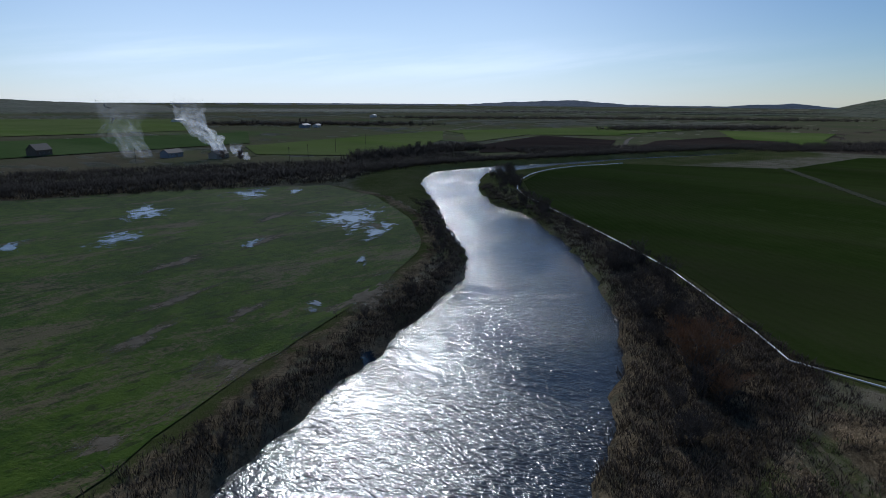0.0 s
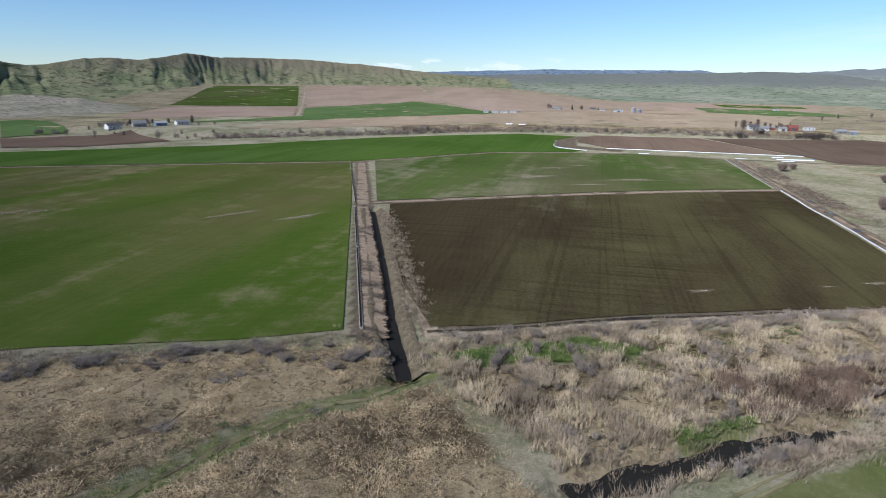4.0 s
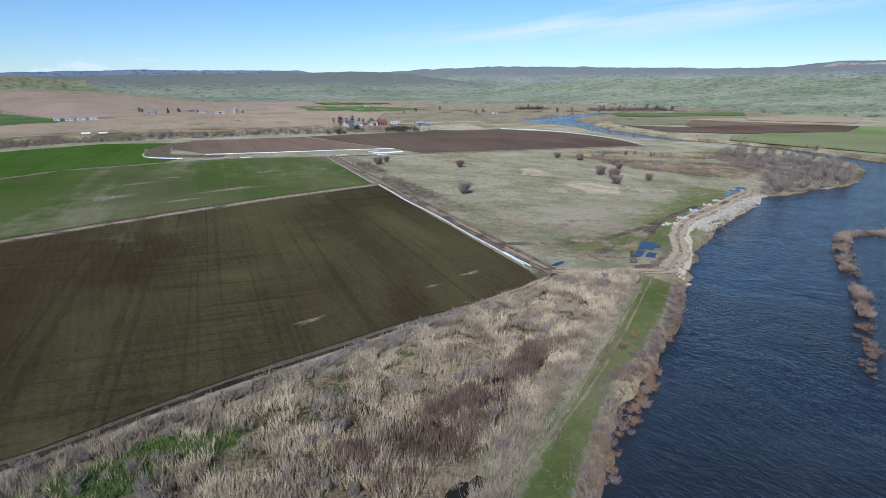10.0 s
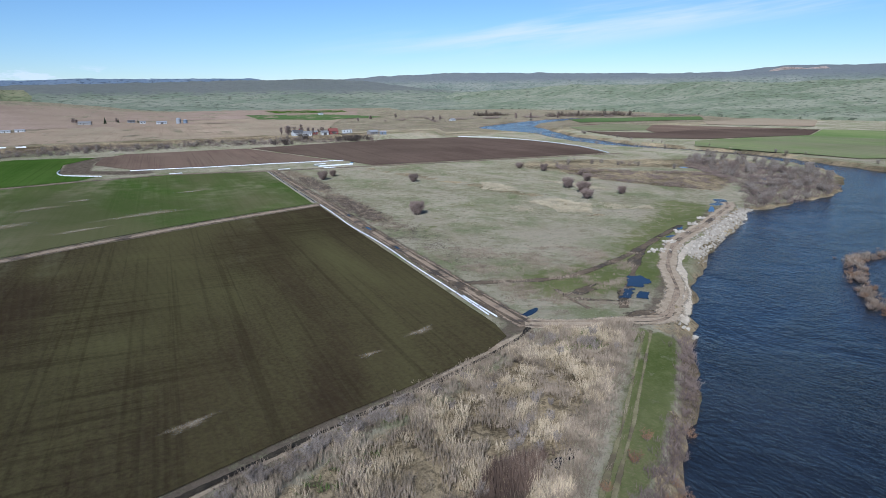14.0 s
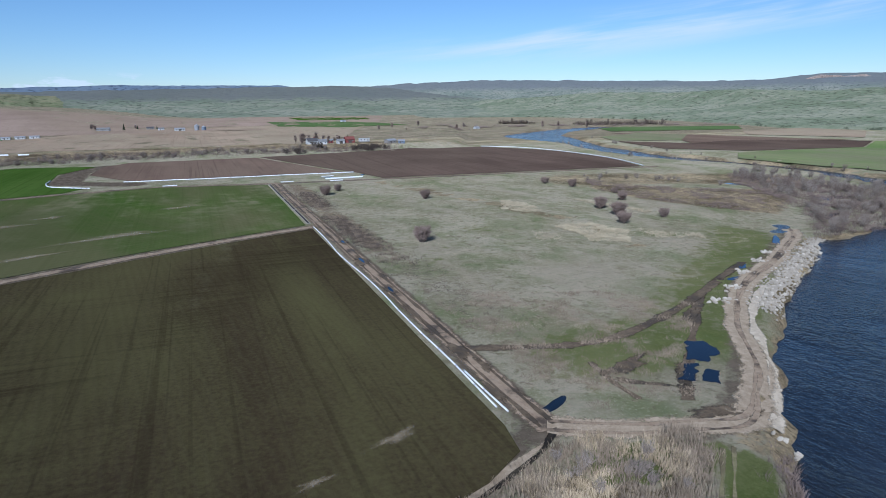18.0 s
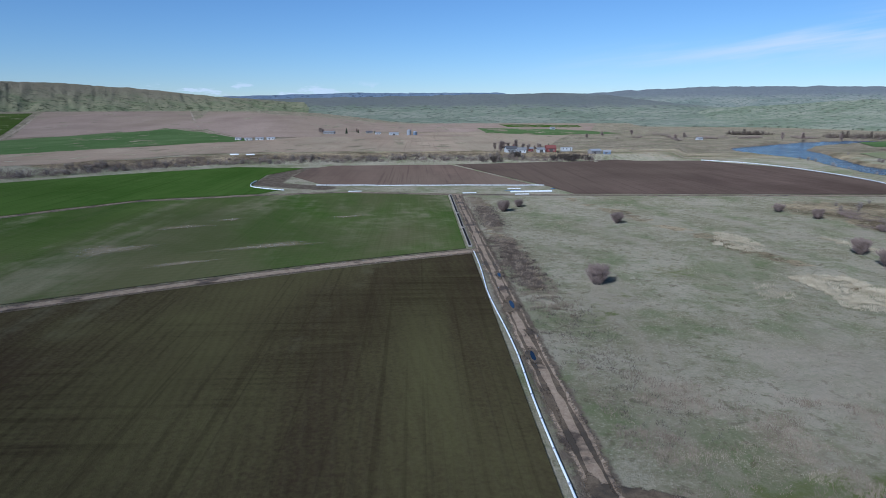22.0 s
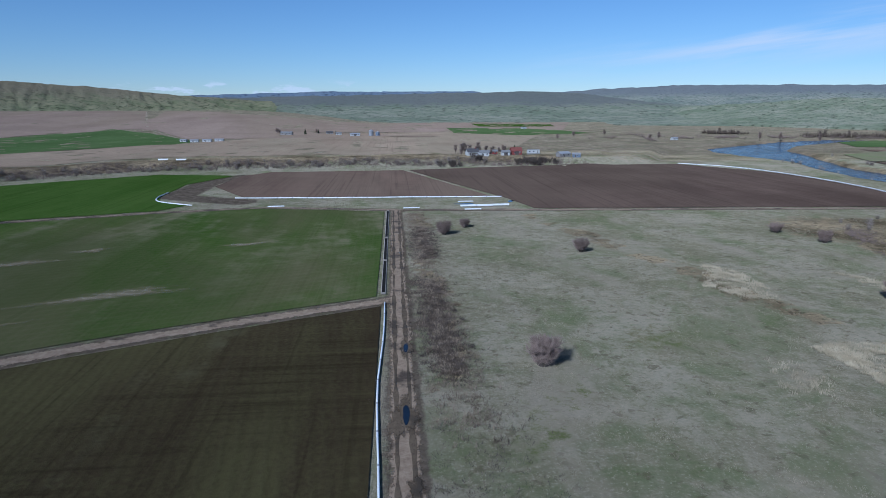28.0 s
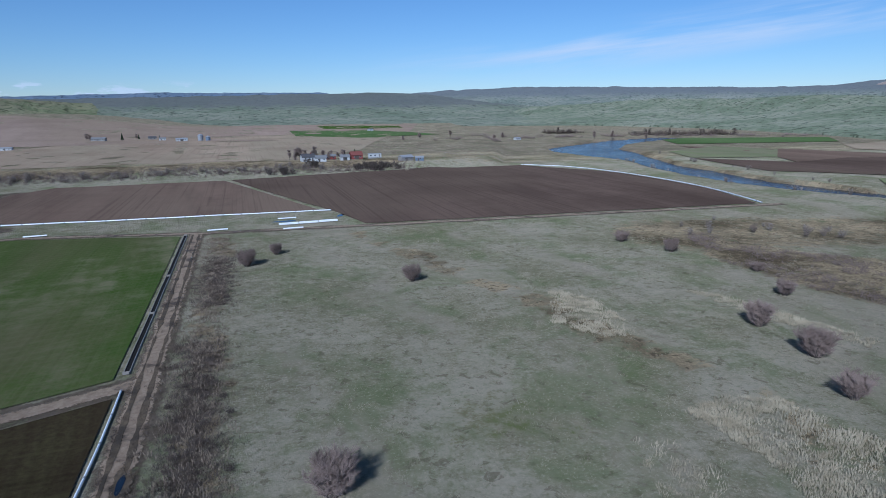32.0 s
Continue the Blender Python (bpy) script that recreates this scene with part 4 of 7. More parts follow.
# the terrace and the plain beyond
FAR = [
    ("plain_south", [(-40, -556), (-130, -552), (-230, -536), (-330, -522), (-480, -478), (-640, -392), (-1000, -270), (-4300, -700), (-4300, -3000), (-2500, -4300), (1200, -4400), (700, -1200), (240, -620)], M_PLAIN, "dark patchwork plain of crops and fallow"),
    ("field_tan", [(-330, 165), (-240, 245), (-160, 345), (-60, 352), (4, 350), (60, 345), (70, 380), (110, 430), (150, 560), (240, 800), (-100, 760), (-200, 520), (-330, 330)], M_TAN, "pale tan ploughed field on a terrace"),
    ("field_pink", [(-100, 775), (260, 830), (420, 1350), (80, 1400), (-420, 1100), (-380, 800)], M_PINK, "pinkish fallow field far off"),
    ("field_strip_green", [(-425, 200), (-374, 358), (-470, 560), (-385, 800), (-300, 720), (-210, 585), (-196, 520), (-260, 440), (-330, 315)], M_GREEN_FAR, "strip of green crop far off"),
    ("field_strip_pink", [(-629, 481), (-490, 575), (-385, 358), (-505, 233), (-560, 330)], M_PINK, "pinkish strip of fallow below the hills"),
    ("field_teal", [(-500, 595), (-655, 512), (-880, 960), (-740, 1080)], M_GREEN_OLIVE, "dark green field towards the hills"),
    ("field_red", [(-483, 590), (-350, 820), (-553, 1378), (-800, 1230)], M_PINK, "reddish fallow field towards the hills"),
    ("field_fallow", [(-371, 880), (-225, 612), (62, 642), (-120, 780), (-330, 1200), (-480, 1300)], M_PINK, "broad pinkish fallow field behind white sheds"),
    ("field_green_arc", [(95, 980), (237, 900), (272, 709), (151, 658), (86, 743)], M_GREEN_FAR, "green crop far off on the terrace"),
    ("field_dark_green", [(160, 1040), (297, 1010), (330, 1180), (175, 1290)], M_GREEN_DEEP, "dark green field at the foot of the ridge"),
    ("field_yard_brown", [(-444, 71), (-401, 138), (-338, 100), (-361, 53), (-396, 30)], M_BROWN, "brown ploughed field below a farmyard"),
    ("field_yard_green", [(-548, 163), (-524, 186), (-446, 128), (-453, 80)], M_GREEN_FAR, "small green field beside a farmyard"),
    ("field_east_brown", [(303, 203), (341, 162), (443, 146), (520, 190), (431, 256), (365, 240), (326, 292)], M_BROWN_DARK, "dark brown field across the river"),
    ("field_east_damp", [(410, 412), (464, 343), (520, 200), (431, 256), (365, 240), (388, 278)], M_BROWN, "brown field behind a green crop across the river"),
    ("field_east_green", [(289, 60), (287, 100), (286, 118), (321, 151), (385, 152), (443, 144), (520, 188), (560, 120), (470, 20), (400, -30), (296, 10)], M_EAST, "striped green crop across the river"),
    ("field_east_far", [(354, 356), (436, 397), (459, 346), (388, 278), (328, 295)], M_EAST, "green crop across the river far off"),
    ("field_east_strip", [(490, 555), (680, 486), (607, 410), (433, 443)], M_GREEN_FAR, "long green strip below the far hills"),
    ("field_east_pale", [(563, 370), (694, 395), (680, 304), (561, 225), (513, 317)], M_TAN, "pale dry field across the river"),
    ("field_sw_green", [(-279, -618), (-325, -566), (-400, -590), (-483, -642), (-605, -756), (-450, -726), (-311, -690)], M_GREEN_BRIGHT, "green field beyond the far bank"),
    ("field_sw_dark", [(-400, -528), (-494, -480), (-600, -530), (-610, -620), (-455, -575)], M_BROWN_DARK, "dark ploughed field beyond the far bank"),
    ("field_sw_bright", [(-470, -600), (-610, -640), (-680, -560), (-760, -640), (-640, -760)], M_GREEN_BRIGHT, "bright green field far off"),
    ("field_sw_brown", [(-505, -470), (-625, -390), (-720, -430), (-740, -480), (-620, -500)], M_BROWN_DARK, "brown field by the far road"),
    ("field_sw_strip", [(-690, -370), (-640, -380), (-735, -430), (-745, -485), (-860, -440)], M_GREEN_BRIGHT, "green strip by the far road"),
    ("field_s_green", [(-60, -600), (-150, -690), (-228, -700), (-330, -715), (-415, -870), (-190, -862), (40, -780)], M_GREEN_FAR, "broad dull green field behind the far road"),
    ("field_s_far", [(-203, -934), (-380, -937), (-544, -1294), (-311, -1454), (60, -1250)], M_GREEN_BRIGHT, "broad bright green field far off"),
    ("field_sw_far", [(-605, -756), (-886, -674), (-945, -562), (-705, -579), (-562, -670)], M_GREEN_BRIGHT, "bright green strip far off on the plain"),
    ("field_sw_last", [(-877, -537), (-906, -414), (-699, -385), (-699, -457)], M_GREEN_BRIGHT, "bright green field beyond the woods"),
]
for k, (name, outline, mat, label) in enumerate(FAR):
    sheet(name, outline, mat, 0.03 if name == "plain_south" else 0.15 + 0.02 * k, 40.0 if name == "plain_south" else 14.0, 0, label)

# ---- roads and tracks ----
ribbon("road_farm", [(3, -119), (2.6, -60), (2.4, 10), (2.6, 121)], 4.2, M_TRACK, label="rutted dirt farm road with puddles", ragged=0.4)
ribbon("road_cross", [(2, 12), (-31, -1.2), (-51, -11), (-76, -23.6), (-98, -36.6), (-140, -61.5)], 4.0, M_TRACK, label="dirt road between two fields", ragged=0.3)
ribbon("strip_drain", [(-132, -74), (-121.5, -95), (-103, -140), (-92.5, -164)], 3.2, M_TRACK_PALE, 0.06, ragged=0.8, label="pale weedy strip along the drain", category="field edge")
ribbon("road_lane", [(-101.2, -166), (-114, -133.5), (-139.5, -72), (-182, 36)], 5.0, M_TRACK, label="straight dirt lane along a drain", ragged=0.3)
ribbon("road_north", [(210, 105), (120, 112), (54, 117), (4, 121.5), (-47, 132), (-85, 123.5), (-128, 109), (-188, 38.5), (-262, -1), (-323, -33), (-394, -82)], 3.0, M_TRACK, label="dirt track along the field edges", ragged=0.3)
RIVER_TRACK = rounded([(3, -118), (8, -121), (15, -124), (21, -126.5), (26.5, -126), (32, -121), (38, -116.5), (43, -110), (49, -102), (60, -92), (71, -84), (90, -75), (110, -62), (125, -52), (133, -44)])
ribbon("track_river", RIVER_TRACK, 5.4, M_TRACK_PALE, label="dirt track along the river bank", ragged=0.4)
ribbon("track_muddy", rounded([(3, -93), (10, -96), (20, -99), (27, -99), (39, -95), (52, -89), (65, -82), (82, -73)]), 2.6, M_MUD, label="muddy wheel track through the meadow", ragged=0.5)
ribbon("track_wet", rounded([(57, -86), (47, -95), (38, -104), (26, -115), (22, -120)]), 2.4, M_MUD, 0.06, label="wet dark wheel track between pools", ragged=0.6)
ribbon("track_faint", rounded([(18, -105), (17, -111), (17, -117)]), 1.1, M_MUD, 0.06, label="short muddy wheel track in the grass", ragged=0.3)
for off in (-1.0, 1.0):
    side = [(x + off * 0.6, y + off * 0.8) for x, y in RIVER_TRACK]
    ribbon("rut_river", side, 0.8, M_TRACK, 0.12, ragged=0.25, label="darker wheel rut in the river track", category="track", across=2)
for off in (-0.9, 0.9):
    ribbon("rut_farm", [(3 + off, -118), (2.6 + off, -60), (2.4 + off, 10), (2.6 + off, 120)], 0.7, M_MUD, 0.11, ragged=0.3, label="damp wheel rut of the farm road", category="track", across=2)

# ---- plant builders ----
def tri_mesh(name, v, f, mats, index=None):
    """A mesh of triangles from arrays, without a slow loop."""
    me = bpy.data.meshes.new(name)
    v, f = np.asarray(v, np.float32), np.asarray(f, np.int32)
    me.vertices.add(len(v)), me.loops.add(f.size), me.polygons.add(len(f))
    me.vertices.foreach_set("co", v.ravel())
    me.loops.foreach_set("vertex_index", f.ravel())
    me.polygons.foreach_set("loop_start", np.arange(0, f.size, 3, dtype=np.int32))
    me.polygons.foreach_set("loop_total", np.full(len(f), 3, np.int32))
    for m in mats if isinstance(mats, (list, tuple)) else [mats]:
        me.materials.append(m)
    if index is not None:
        me.polygons.foreach_set("material_index", np.asarray(index, np.int32))
    me.update(calc_edges=True)
    me.validate()
    return me


def prisms(p0, p1, r0, r1):
    """Three-sided tapered rods from p0 to p1."""
    p0, p1 = np.asarray(p0, float), np.asarray(p1, float)
    n = len(p0)
    d = p1 - p0
    d /= np.linalg.norm(d, axis=1)[:, None] + 1e-9
    a = np.cross(d, np.where(np.abs(d[:, 2:3]) < 0.9, [[0, 0, 1.0]], [[1.0, 0, 0]]))
    a /= np.linalg.norm(a, axis=1)[:, None] + 1e-9
    b = np.cross(d, a)
    rings = []
    for p, r in ((p0, r0), (p1, r1)):
        for k in range(3):
            w = 2 * math.pi * k / 3
            rings.append(p + np.broadcast_to(r, n)[:, None] * (a * math.cos(w) + b * math.sin(w)))
    v = np.stack(rings, 1).reshape(-1, 3)
    base = (np.arange(n) * 6)[:, None, None]
    quad = np.array([[0, 1, 4], [0, 4, 3], [1, 2, 5], [1, 5, 4], [2, 0, 3], [2, 3, 5]])[None]
    return v, (base + quad).reshape(-1, 3)


def grow(rng, h, w, stems, limbs, twigs, whip=0.0):
    """Rods of a bare bush or tree: stems that fan out from the foot, limbs on them and fine twigs at the ends."""
    thick, fine = ([], [], [], []), ([], [], [], [])

    def rod(bag, a, b, ra, rb):
        for lst, val in zip(bag, (a, b, ra, rb)):
            lst.append(val)

    tips = []
    for k in range(stems):
        yaw = 2 * math.pi * (k + rng.random()) / stems
        out = w * (0.25 + 0.75 * rng.random()) * (0.55 if stems > 1 else 0.12)
        top = np.array([math.cos(yaw) * out, math.sin(yaw) * out, h * (0.6 + 0.3 * rng.random())])
        foot = np.array([math.cos(yaw), math.sin(yaw), 0]) * 0.12 * w * (stems > 1)
        prev = foot
        for s in range(1, 5):
            u = s / 4
            q = foot + (top - foot) * np.array([u ** 1.3, u ** 1.3, u]) + rng.normal(0, 0.03 * h, 3) * (s < 4)
            rod(thick, prev, q, 0.022 * h * (1.15 - (s - 1) / 4) / (1 + 0.25 * (stems > 3)), 0.022 * h * (1.15 - u) / (1 + 0.25 * (stems > 3)) + 0.004)
            prev = q
            if s >= 1:
                for _ in range(limbs):
                    yaw2 = rng.random() * 2 * math.pi
                    lift = 0.25 + 0.75 * rng.random() + whip
                    d = np.array([math.cos(yaw2), math.sin(yaw2), lift])
                    e = q + d / np.linalg.norm(d) * h * (0.16 + 0.2 * rng.random()) * (1.2 - 0.5 * u)
                    rod(thick, q, e, 0.008 * h, 0.004 * h)
                    tips.append((q, e))
    for _ in range(twigs):
        a, b = tips[rng.integers(len(tips))]
        s = a + (b - a) * (0.2 + 0.8 * rng.random())
        d = rng.normal(0, 1, 3) + (b - a) / np.linalg.norm(b - a) * 0.9 + np.array([0, 0, 0.35 + 2.2 * whip])
        e = s + d / np.linalg.norm(d) * h * (0.08 + 0.17 * rng.random())
        e[2] = max(e[2], 0.05)
        rod(fine, s, e, 0.0045 * h + 0.011, 0.004)
    return thick, fine


def plant(name, seed, h, w, stems, limbs, twigs, wood, twig_mat, label, category, whip=0.0, group="", crown="crown"):
    rng = np.random.default_rng(seed)
    thick, fine = grow(rng, h, w, stems, limbs, twigs, whip)
    root = tagged(new(name), label, category, group)
    for part_name, bag, mat in (("trunk", thick, wood), (crown, fine, twig_mat)):
        v, f = prisms(*[np.array(x) for x in bag])
        ob = new(part_name, tri_mesh(part_name, v, f, mat))
        ob.parent = root
    return root


def at(x, y, size=1.0, turn=0.0, tall=1.0, sink=0.08, z=None):
    zz = float(ground_z(np.array([x]), np.array([y]))[0]) if z is None else z
    return Matrix.LocRotScale((x, y, zz - sink * size), Euler((0, 0, turn)), (size, size, size * tall))


def scatter(makers, places, rng, sizes=(0.7, 1.3), tall=(0.85, 1.2), low=-2.2, labels=None):
    """Stands copies of the first-made plants at the places; each maker builds its plant once."""
    made = [None] * len(makers)
    for x, y, *s in places:
        k = int(rng.integers(len(makers)))
        size = s[0] if s else sizes[0] + (sizes[1] - sizes[0]) * rng.random()
        zz = max(float(ground_z(np.array([x]), np.array([y]))[0]), low)
        m = at(x, y, size, rng.random() * 6.28, tall[0] + (tall[1] - tall[0]) * rng.random(), z=zz)
        if made[k] is None:
            made[k] = makers[k]()
            made[k].matrix_basis = m
        else:
            ob = copy_thing(made[k], m)
            ob.matrix_basis = m


def strew(rng, outline, count, keep=None):
    xs, ys = [p[0] for p in outline], [p[1] for p in outline]
    x = rng.uniform(min(xs), max(xs), count * 8)
    y = rng.uniform(min(ys), max(ys), count * 8)
    ok = inside(x, y, outline)
    if keep is not None:
        ok &= keep(x, y) > rng.random(len(x))
    return np.stack([x[ok], y[ok]], 1)[:count]


def beside(rng, line, count, spread):
    pts = np.array(dense(line, 1.0))
    p = pts[rng.integers(len(pts), size=count)]
    return p + rng.normal(0, spread, (count, 2))


def tufts(name, pts, height, width, blades, mat, rng, label, category, lean=0.35, thick=0.03, clump=0.3):
    """Clumps of upright blades or canes: stuff that nobody could count."""
    n = len(pts)
    z = ground_z(pts[:, 0], pts[:, 1])
    size = 0.65 + 0.7 * rng.random(n) ** 1.5
    base = np.repeat(np.column_stack([pts, z - 0.05]), blades, 0)
    k = n * blades
    ang, rad = rng.random(k) * 2 * math.pi, clump * np.sqrt(rng.random(k))
    base[:, 0] += rad * np.cos(ang)
    base[:, 1] += rad * np.sin(ang)
    hh = height * np.repeat(size, blades) * (0.55 + 0.6 * rng.random(k))
    bend = lean * (0.3 + rng.random(k))
    yaw = ang + rng.normal(0, 0.7, k)
    tip = base + np.column_stack([np.cos(yaw) * bend * hh, np.sin(yaw) * bend * hh, hh])
    w = width * (0.7 + 0.6 * rng.random(k))
    mid = base + (tip - base) * 0.45 - np.column_stack([np.cos(yaw) * bend * hh, np.sin(yaw) * bend * hh, 0 * hh]) * 0.12
    ring = []
    for j in range(3):
        a = yaw + 2 * math.pi * j / 3
        ring.append(mid + np.column_stack([np.cos(a) * w / 2, np.sin(a) * w / 2, 0 * w]))
    v = np.stack([base, *ring, tip], 1).reshape(-1, 3)
    f = ((np.arange(k) * 5)[:, None, None] + np.array([[0, 2, 1], [0, 3, 2], [0, 1, 3], [1, 2, 4], [2, 3, 4], [3, 1, 4]])[None]).reshape(-1, 3)
    return tagged(new(name, tri_mesh(name, v, f, mat)), label, category, kind="stuff")


def plant_material(name, a, b_, island=True, rough=0.85):
    m, t, b = material(name)
    info = t.add("ShaderNodeNewGeometry") if island else t.add("ShaderNodeObjectInfo")
    r = info.outputs["Random Per Island"] if island else info.outputs["Random"]
    obj = t.add("ShaderNodeObjectInfo").outputs["Random"]
    f = t.math("ADD", t.math("MULTIPLY", r, 0.6), t.math("MULTIPLY", obj, 0.4))
    n = t.noise(t.place(), 0.3, 5, 0.7)
    f = t.math("ADD", t.math("MULTIPLY", f, 0.4), t.math("MULTIPLY", t.ramp(n, 0.36, 0.64), 0.6))
    finish(t, b, t.mix(f, a, b_), rough, None, 0.15)
    return m


M_BARK = plant_material("grey_brown_bark", (0.09, 0.07, 0.055), (0.17, 0.14, 0.115))
M_TWIG = plant_material("brown_purple_twigs", (0.115, 0.082, 0.068), (0.23, 0.175, 0.145))
M_TWIG_GREY = plant_material("pale_grey_willow_twigs", (0.17, 0.135, 0.11), (0.33, 0.28, 0.235))
M_TWIG_RED = plant_material("rust_brown_willow_twigs", (0.15, 0.08, 0.042), (0.29, 0.165, 0.088))
M_TWIG_DARK = plant_material("dark_bare_twigs", (0.055, 0.043, 0.035), (0.12, 0.095, 0.075))
M_REED = plant_material("pale_dry_reeds", (0.24, 0.18, 0.105), (0.56, 0.455, 0.31))
M_REED_GREY = plant_material("grey_brown_dead_stalks", (0.105, 0.078, 0.054), (0.36, 0.285, 0.205))
M_CATTAIL = plant_material("dark_brown_cattails", (0.055, 0.037, 0.028), (0.19, 0.130, 0.094))
M_STRAW = plant_material("golden_dead_grass", (0.22, 0.158, 0.086), (0.62, 0.475, 0.29))
# darker than the grey stalks: backlit shade goes into the brush's own brown
M_BRUSH = plant_material("dark_brown_brush", (0.035, 0.027, 0.02), (0.12, 0.09, 0.065))
M_GRASS = plant_material("fresh_green_grass", (0.048, 0.088, 0.018), (0.130, 0.158, 0.048))
M_NEEDLE = plant_material("dark_conifer_needles", (0.015, 0.03, 0.012), (0.04, 0.065, 0.028))

RNG = np.random.default_rng(11)

# ---- reed bed and dead grass between the fields and the river ----
def reed_patches(x, y, s, size=8.0):
    return smooth(wave(x, y, size, s), -0.1, 0.45)


def off_slough(x, y):
    return smooth(from_line(x, y, SLOUGH), 2.4, 3.8)


def reed_room(x, y):
    """Where reeds stand: off the slough, the fresh grass and the small open pools."""
    room = off_slough(x, y)
    for spot in FRESH[:2]:
        room = room * (0.18 + 0.82 * smooth(signed(x, y, spot), -0.8, 0.8))
    for px, py in REED_POOLS:
        room = room * smooth(np.hypot(x - px, (y - py) * 1.6), 1.0, 2.2)
    return room


REED_POOLS = [(-30, -159.5), (-15.6, -153.9), (-12.6, -152.6)]
bed = strew(RNG, REEDS, 4600, lambda x, y: (0.02 + 0.98 * reed_patches(x, y, 6.0, 3.5)) * reed_room(x, y))
tufts("reed_bed", bed, 1.5, 0.05, 9, M_REED_GREY, RNG, "grey-brown dead reeds and stalks in a wet hollow", "reeds", 0.28, clump=0.5)
pale = strew(RNG, REEDS, 3400, lambda x, y: reed_patches(x, y, 3.0, 4) * reed_room(x, y))
tufts("dry_reeds", pale, 1.35, 0.055, 11, M_REED, RNG, "pale straw-coloured reeds standing in clumps", "reeds", 0.4, clump=0.5)
fringe = beside(RNG, SLOUGH, 420, 2.4)
tufts("slough_reeds", fringe[from_line(fringe[:, 0], fringe[:, 1], SLOUGH) > 1.0], 1.3, 0.05, 9, M_REED_GREY, RNG, "grey dead reeds at the edge of a dark slough", "reeds", 0.5, clump=0.5)
CATTAILS = [(-53, -168), (-50, -177), (-45, -176), (-39, -173), (-30, -164), (-20, -156), (-14, -152.5), (-22, -152), (-29, -157), (-37, -162), (-46, -167)]
cat = strew(RNG, CATTAILS, 2200, lambda x, y: (0.1 + 0.9 * reed_patches(x, y, 7.0, 6)) * reed_room(x, y))
tufts("cattails", cat, 1.9, 0.055, 9, M_CATTAIL, RNG, "dark brown cattails standing in the wet hollow", "cattails", 0.16, clump=0.5)
old = strew(RNG, STRAW, 9000, lambda x, y: (0.2 + 0.8 * reed_patches(x, y, 2.0, 6)) * smooth(from_line(x, y, GULLY), 1.0, 2.4) * smooth(from_line(x, y, GULLY_B), 1.8, 3.2))
tufts("dead_grass", old, 0.42, 0.06, 12, M_STRAW, RNG, "pale matted dead grass beside a field", "grass", 1.5, clump=0.75)
old2 = strew(RNG, STRAW, 600, lambda x, y: reed_patches(x, y, 5.0, 7))
tufts("brown_tussocks", old2, 0.7, 0.065, 9, M_REED_GREY, RNG, "brown weed tussocks among the dead grass", "weeds", 0.5, clump=0.55)
wild = strew(RNG, SCRUB, 4600)
tufts("bank_weeds", wild, 1.2, 0.08, 9, M_BRUSH, RNG, "dead weeds along the river bank", "weeds", 0.45, clump=0.6)
lush = np.concatenate([strew(RNG, FRESH[0], 1300), strew(RNG, FRESH[1], 240), beside(RNG, [(-66, -166), (-30, -142)], 160, 1.4), beside(RNG, GULLY_B, 260, 1.6)])
tufts("fresh_grass", lush, 0.6, 0.08, 9, M_GRASS, RNG, "fresh green grass in wet spots", "grass", 0.6, clump=0.5)
# pale reed patches and weeds out on the meadow
MEADOW_REEDS = [[(66, -19), (73, -17), (79, -20), (82, -33), (72, -46), (64, -40), (67, -30)], [(74.5, 33), (80, 25), (77, 5), (70, 6), (66, 15)], [(100, 23), (104, 18), (110, -10), (106, -12), (101, 8)], [(56, -22), (62, -26), (62, -36), (52, -34)], [(86, -30), (98, -44), (94, -50), (82, -42)]]
spots = np.concatenate([strew(RNG, o, n, lambda x, y: 0.25 + reed_patches(x, y, 1.0, 4)) for o, n in zip(MEADOW_REEDS, (1300, 620, 420, 70, 200))])
tufts("meadow_reeds", spots, 0.65, 0.08, 8, plant_material("bleached_reeds", (0.27, 0.225, 0.145), (0.47, 0.40, 0.28)), RNG, "pale dry reeds in long patches on the meadow", "reeds", 0.35, clump=0.5)
MEADOW = [(8, -88), (30, -95), (60, -80), (110, -52), (150, -20), (200, 60), (200, 104), (54, 112), (8, 115)]
spots = strew(RNG, MEADOW, 8000, lambda x, y: 0.12 + 0.88 * reed_patches(x, y, 9.0, 8))
tufts("meadow_grass", spots, 0.30, 0.07, 8, plant_material("dry_meadow_grass", (0.13, 0.115, 0.06), (0.46, 0.39, 0.275)), RNG, "short dry grass tufts over the meadow", "grass", 0.8, clump=0.6)
rough = beside(RNG, [(x - 4.2, y + 3.8) for x, y in BANK_GRASS[3:]], 1900, 1.1)
tufts("bank_reeds", rough, 1.0, 0.05, 9, M_REED_GREY, RNG, "grey weeds between the reed bed and the grassy bank", "weeds", 0.4, clump=0.6)
weedy = strew(RNG, [(6, -116), (24, -120), (36, -104), (52, -92), (40, -78), (22, -70), (8, -62)], 2600, lambda x, y: 0.05 + 0.95 * reed_patches(x, y, 5.0, 5) * (ground_z(x, y) > -0.1))
tufts("meadow_weeds", weedy, 0.5, 0.05, 8, M_REED_GREY, RNG, "dry brown weeds on the wet corner of the meadow", "weeds", 0.6, clump=0.6)
edge = np.concatenate([beside(RNG, [(9, 112), (9, 20), (10, -40)], 1100, 2.2), beside(RNG, [(-92, -166), (-71, -155), (-37, -140), (-8, -127.5), (2, -123)], 1500, 0.9), beside(RNG, [(-168, -202), (-150, -189), (-121, -177), (-106, -168)], 500, 1.2), beside(RNG, [(-132, -74), (-108, -128), (-96, -160)], 900, 1.3)])
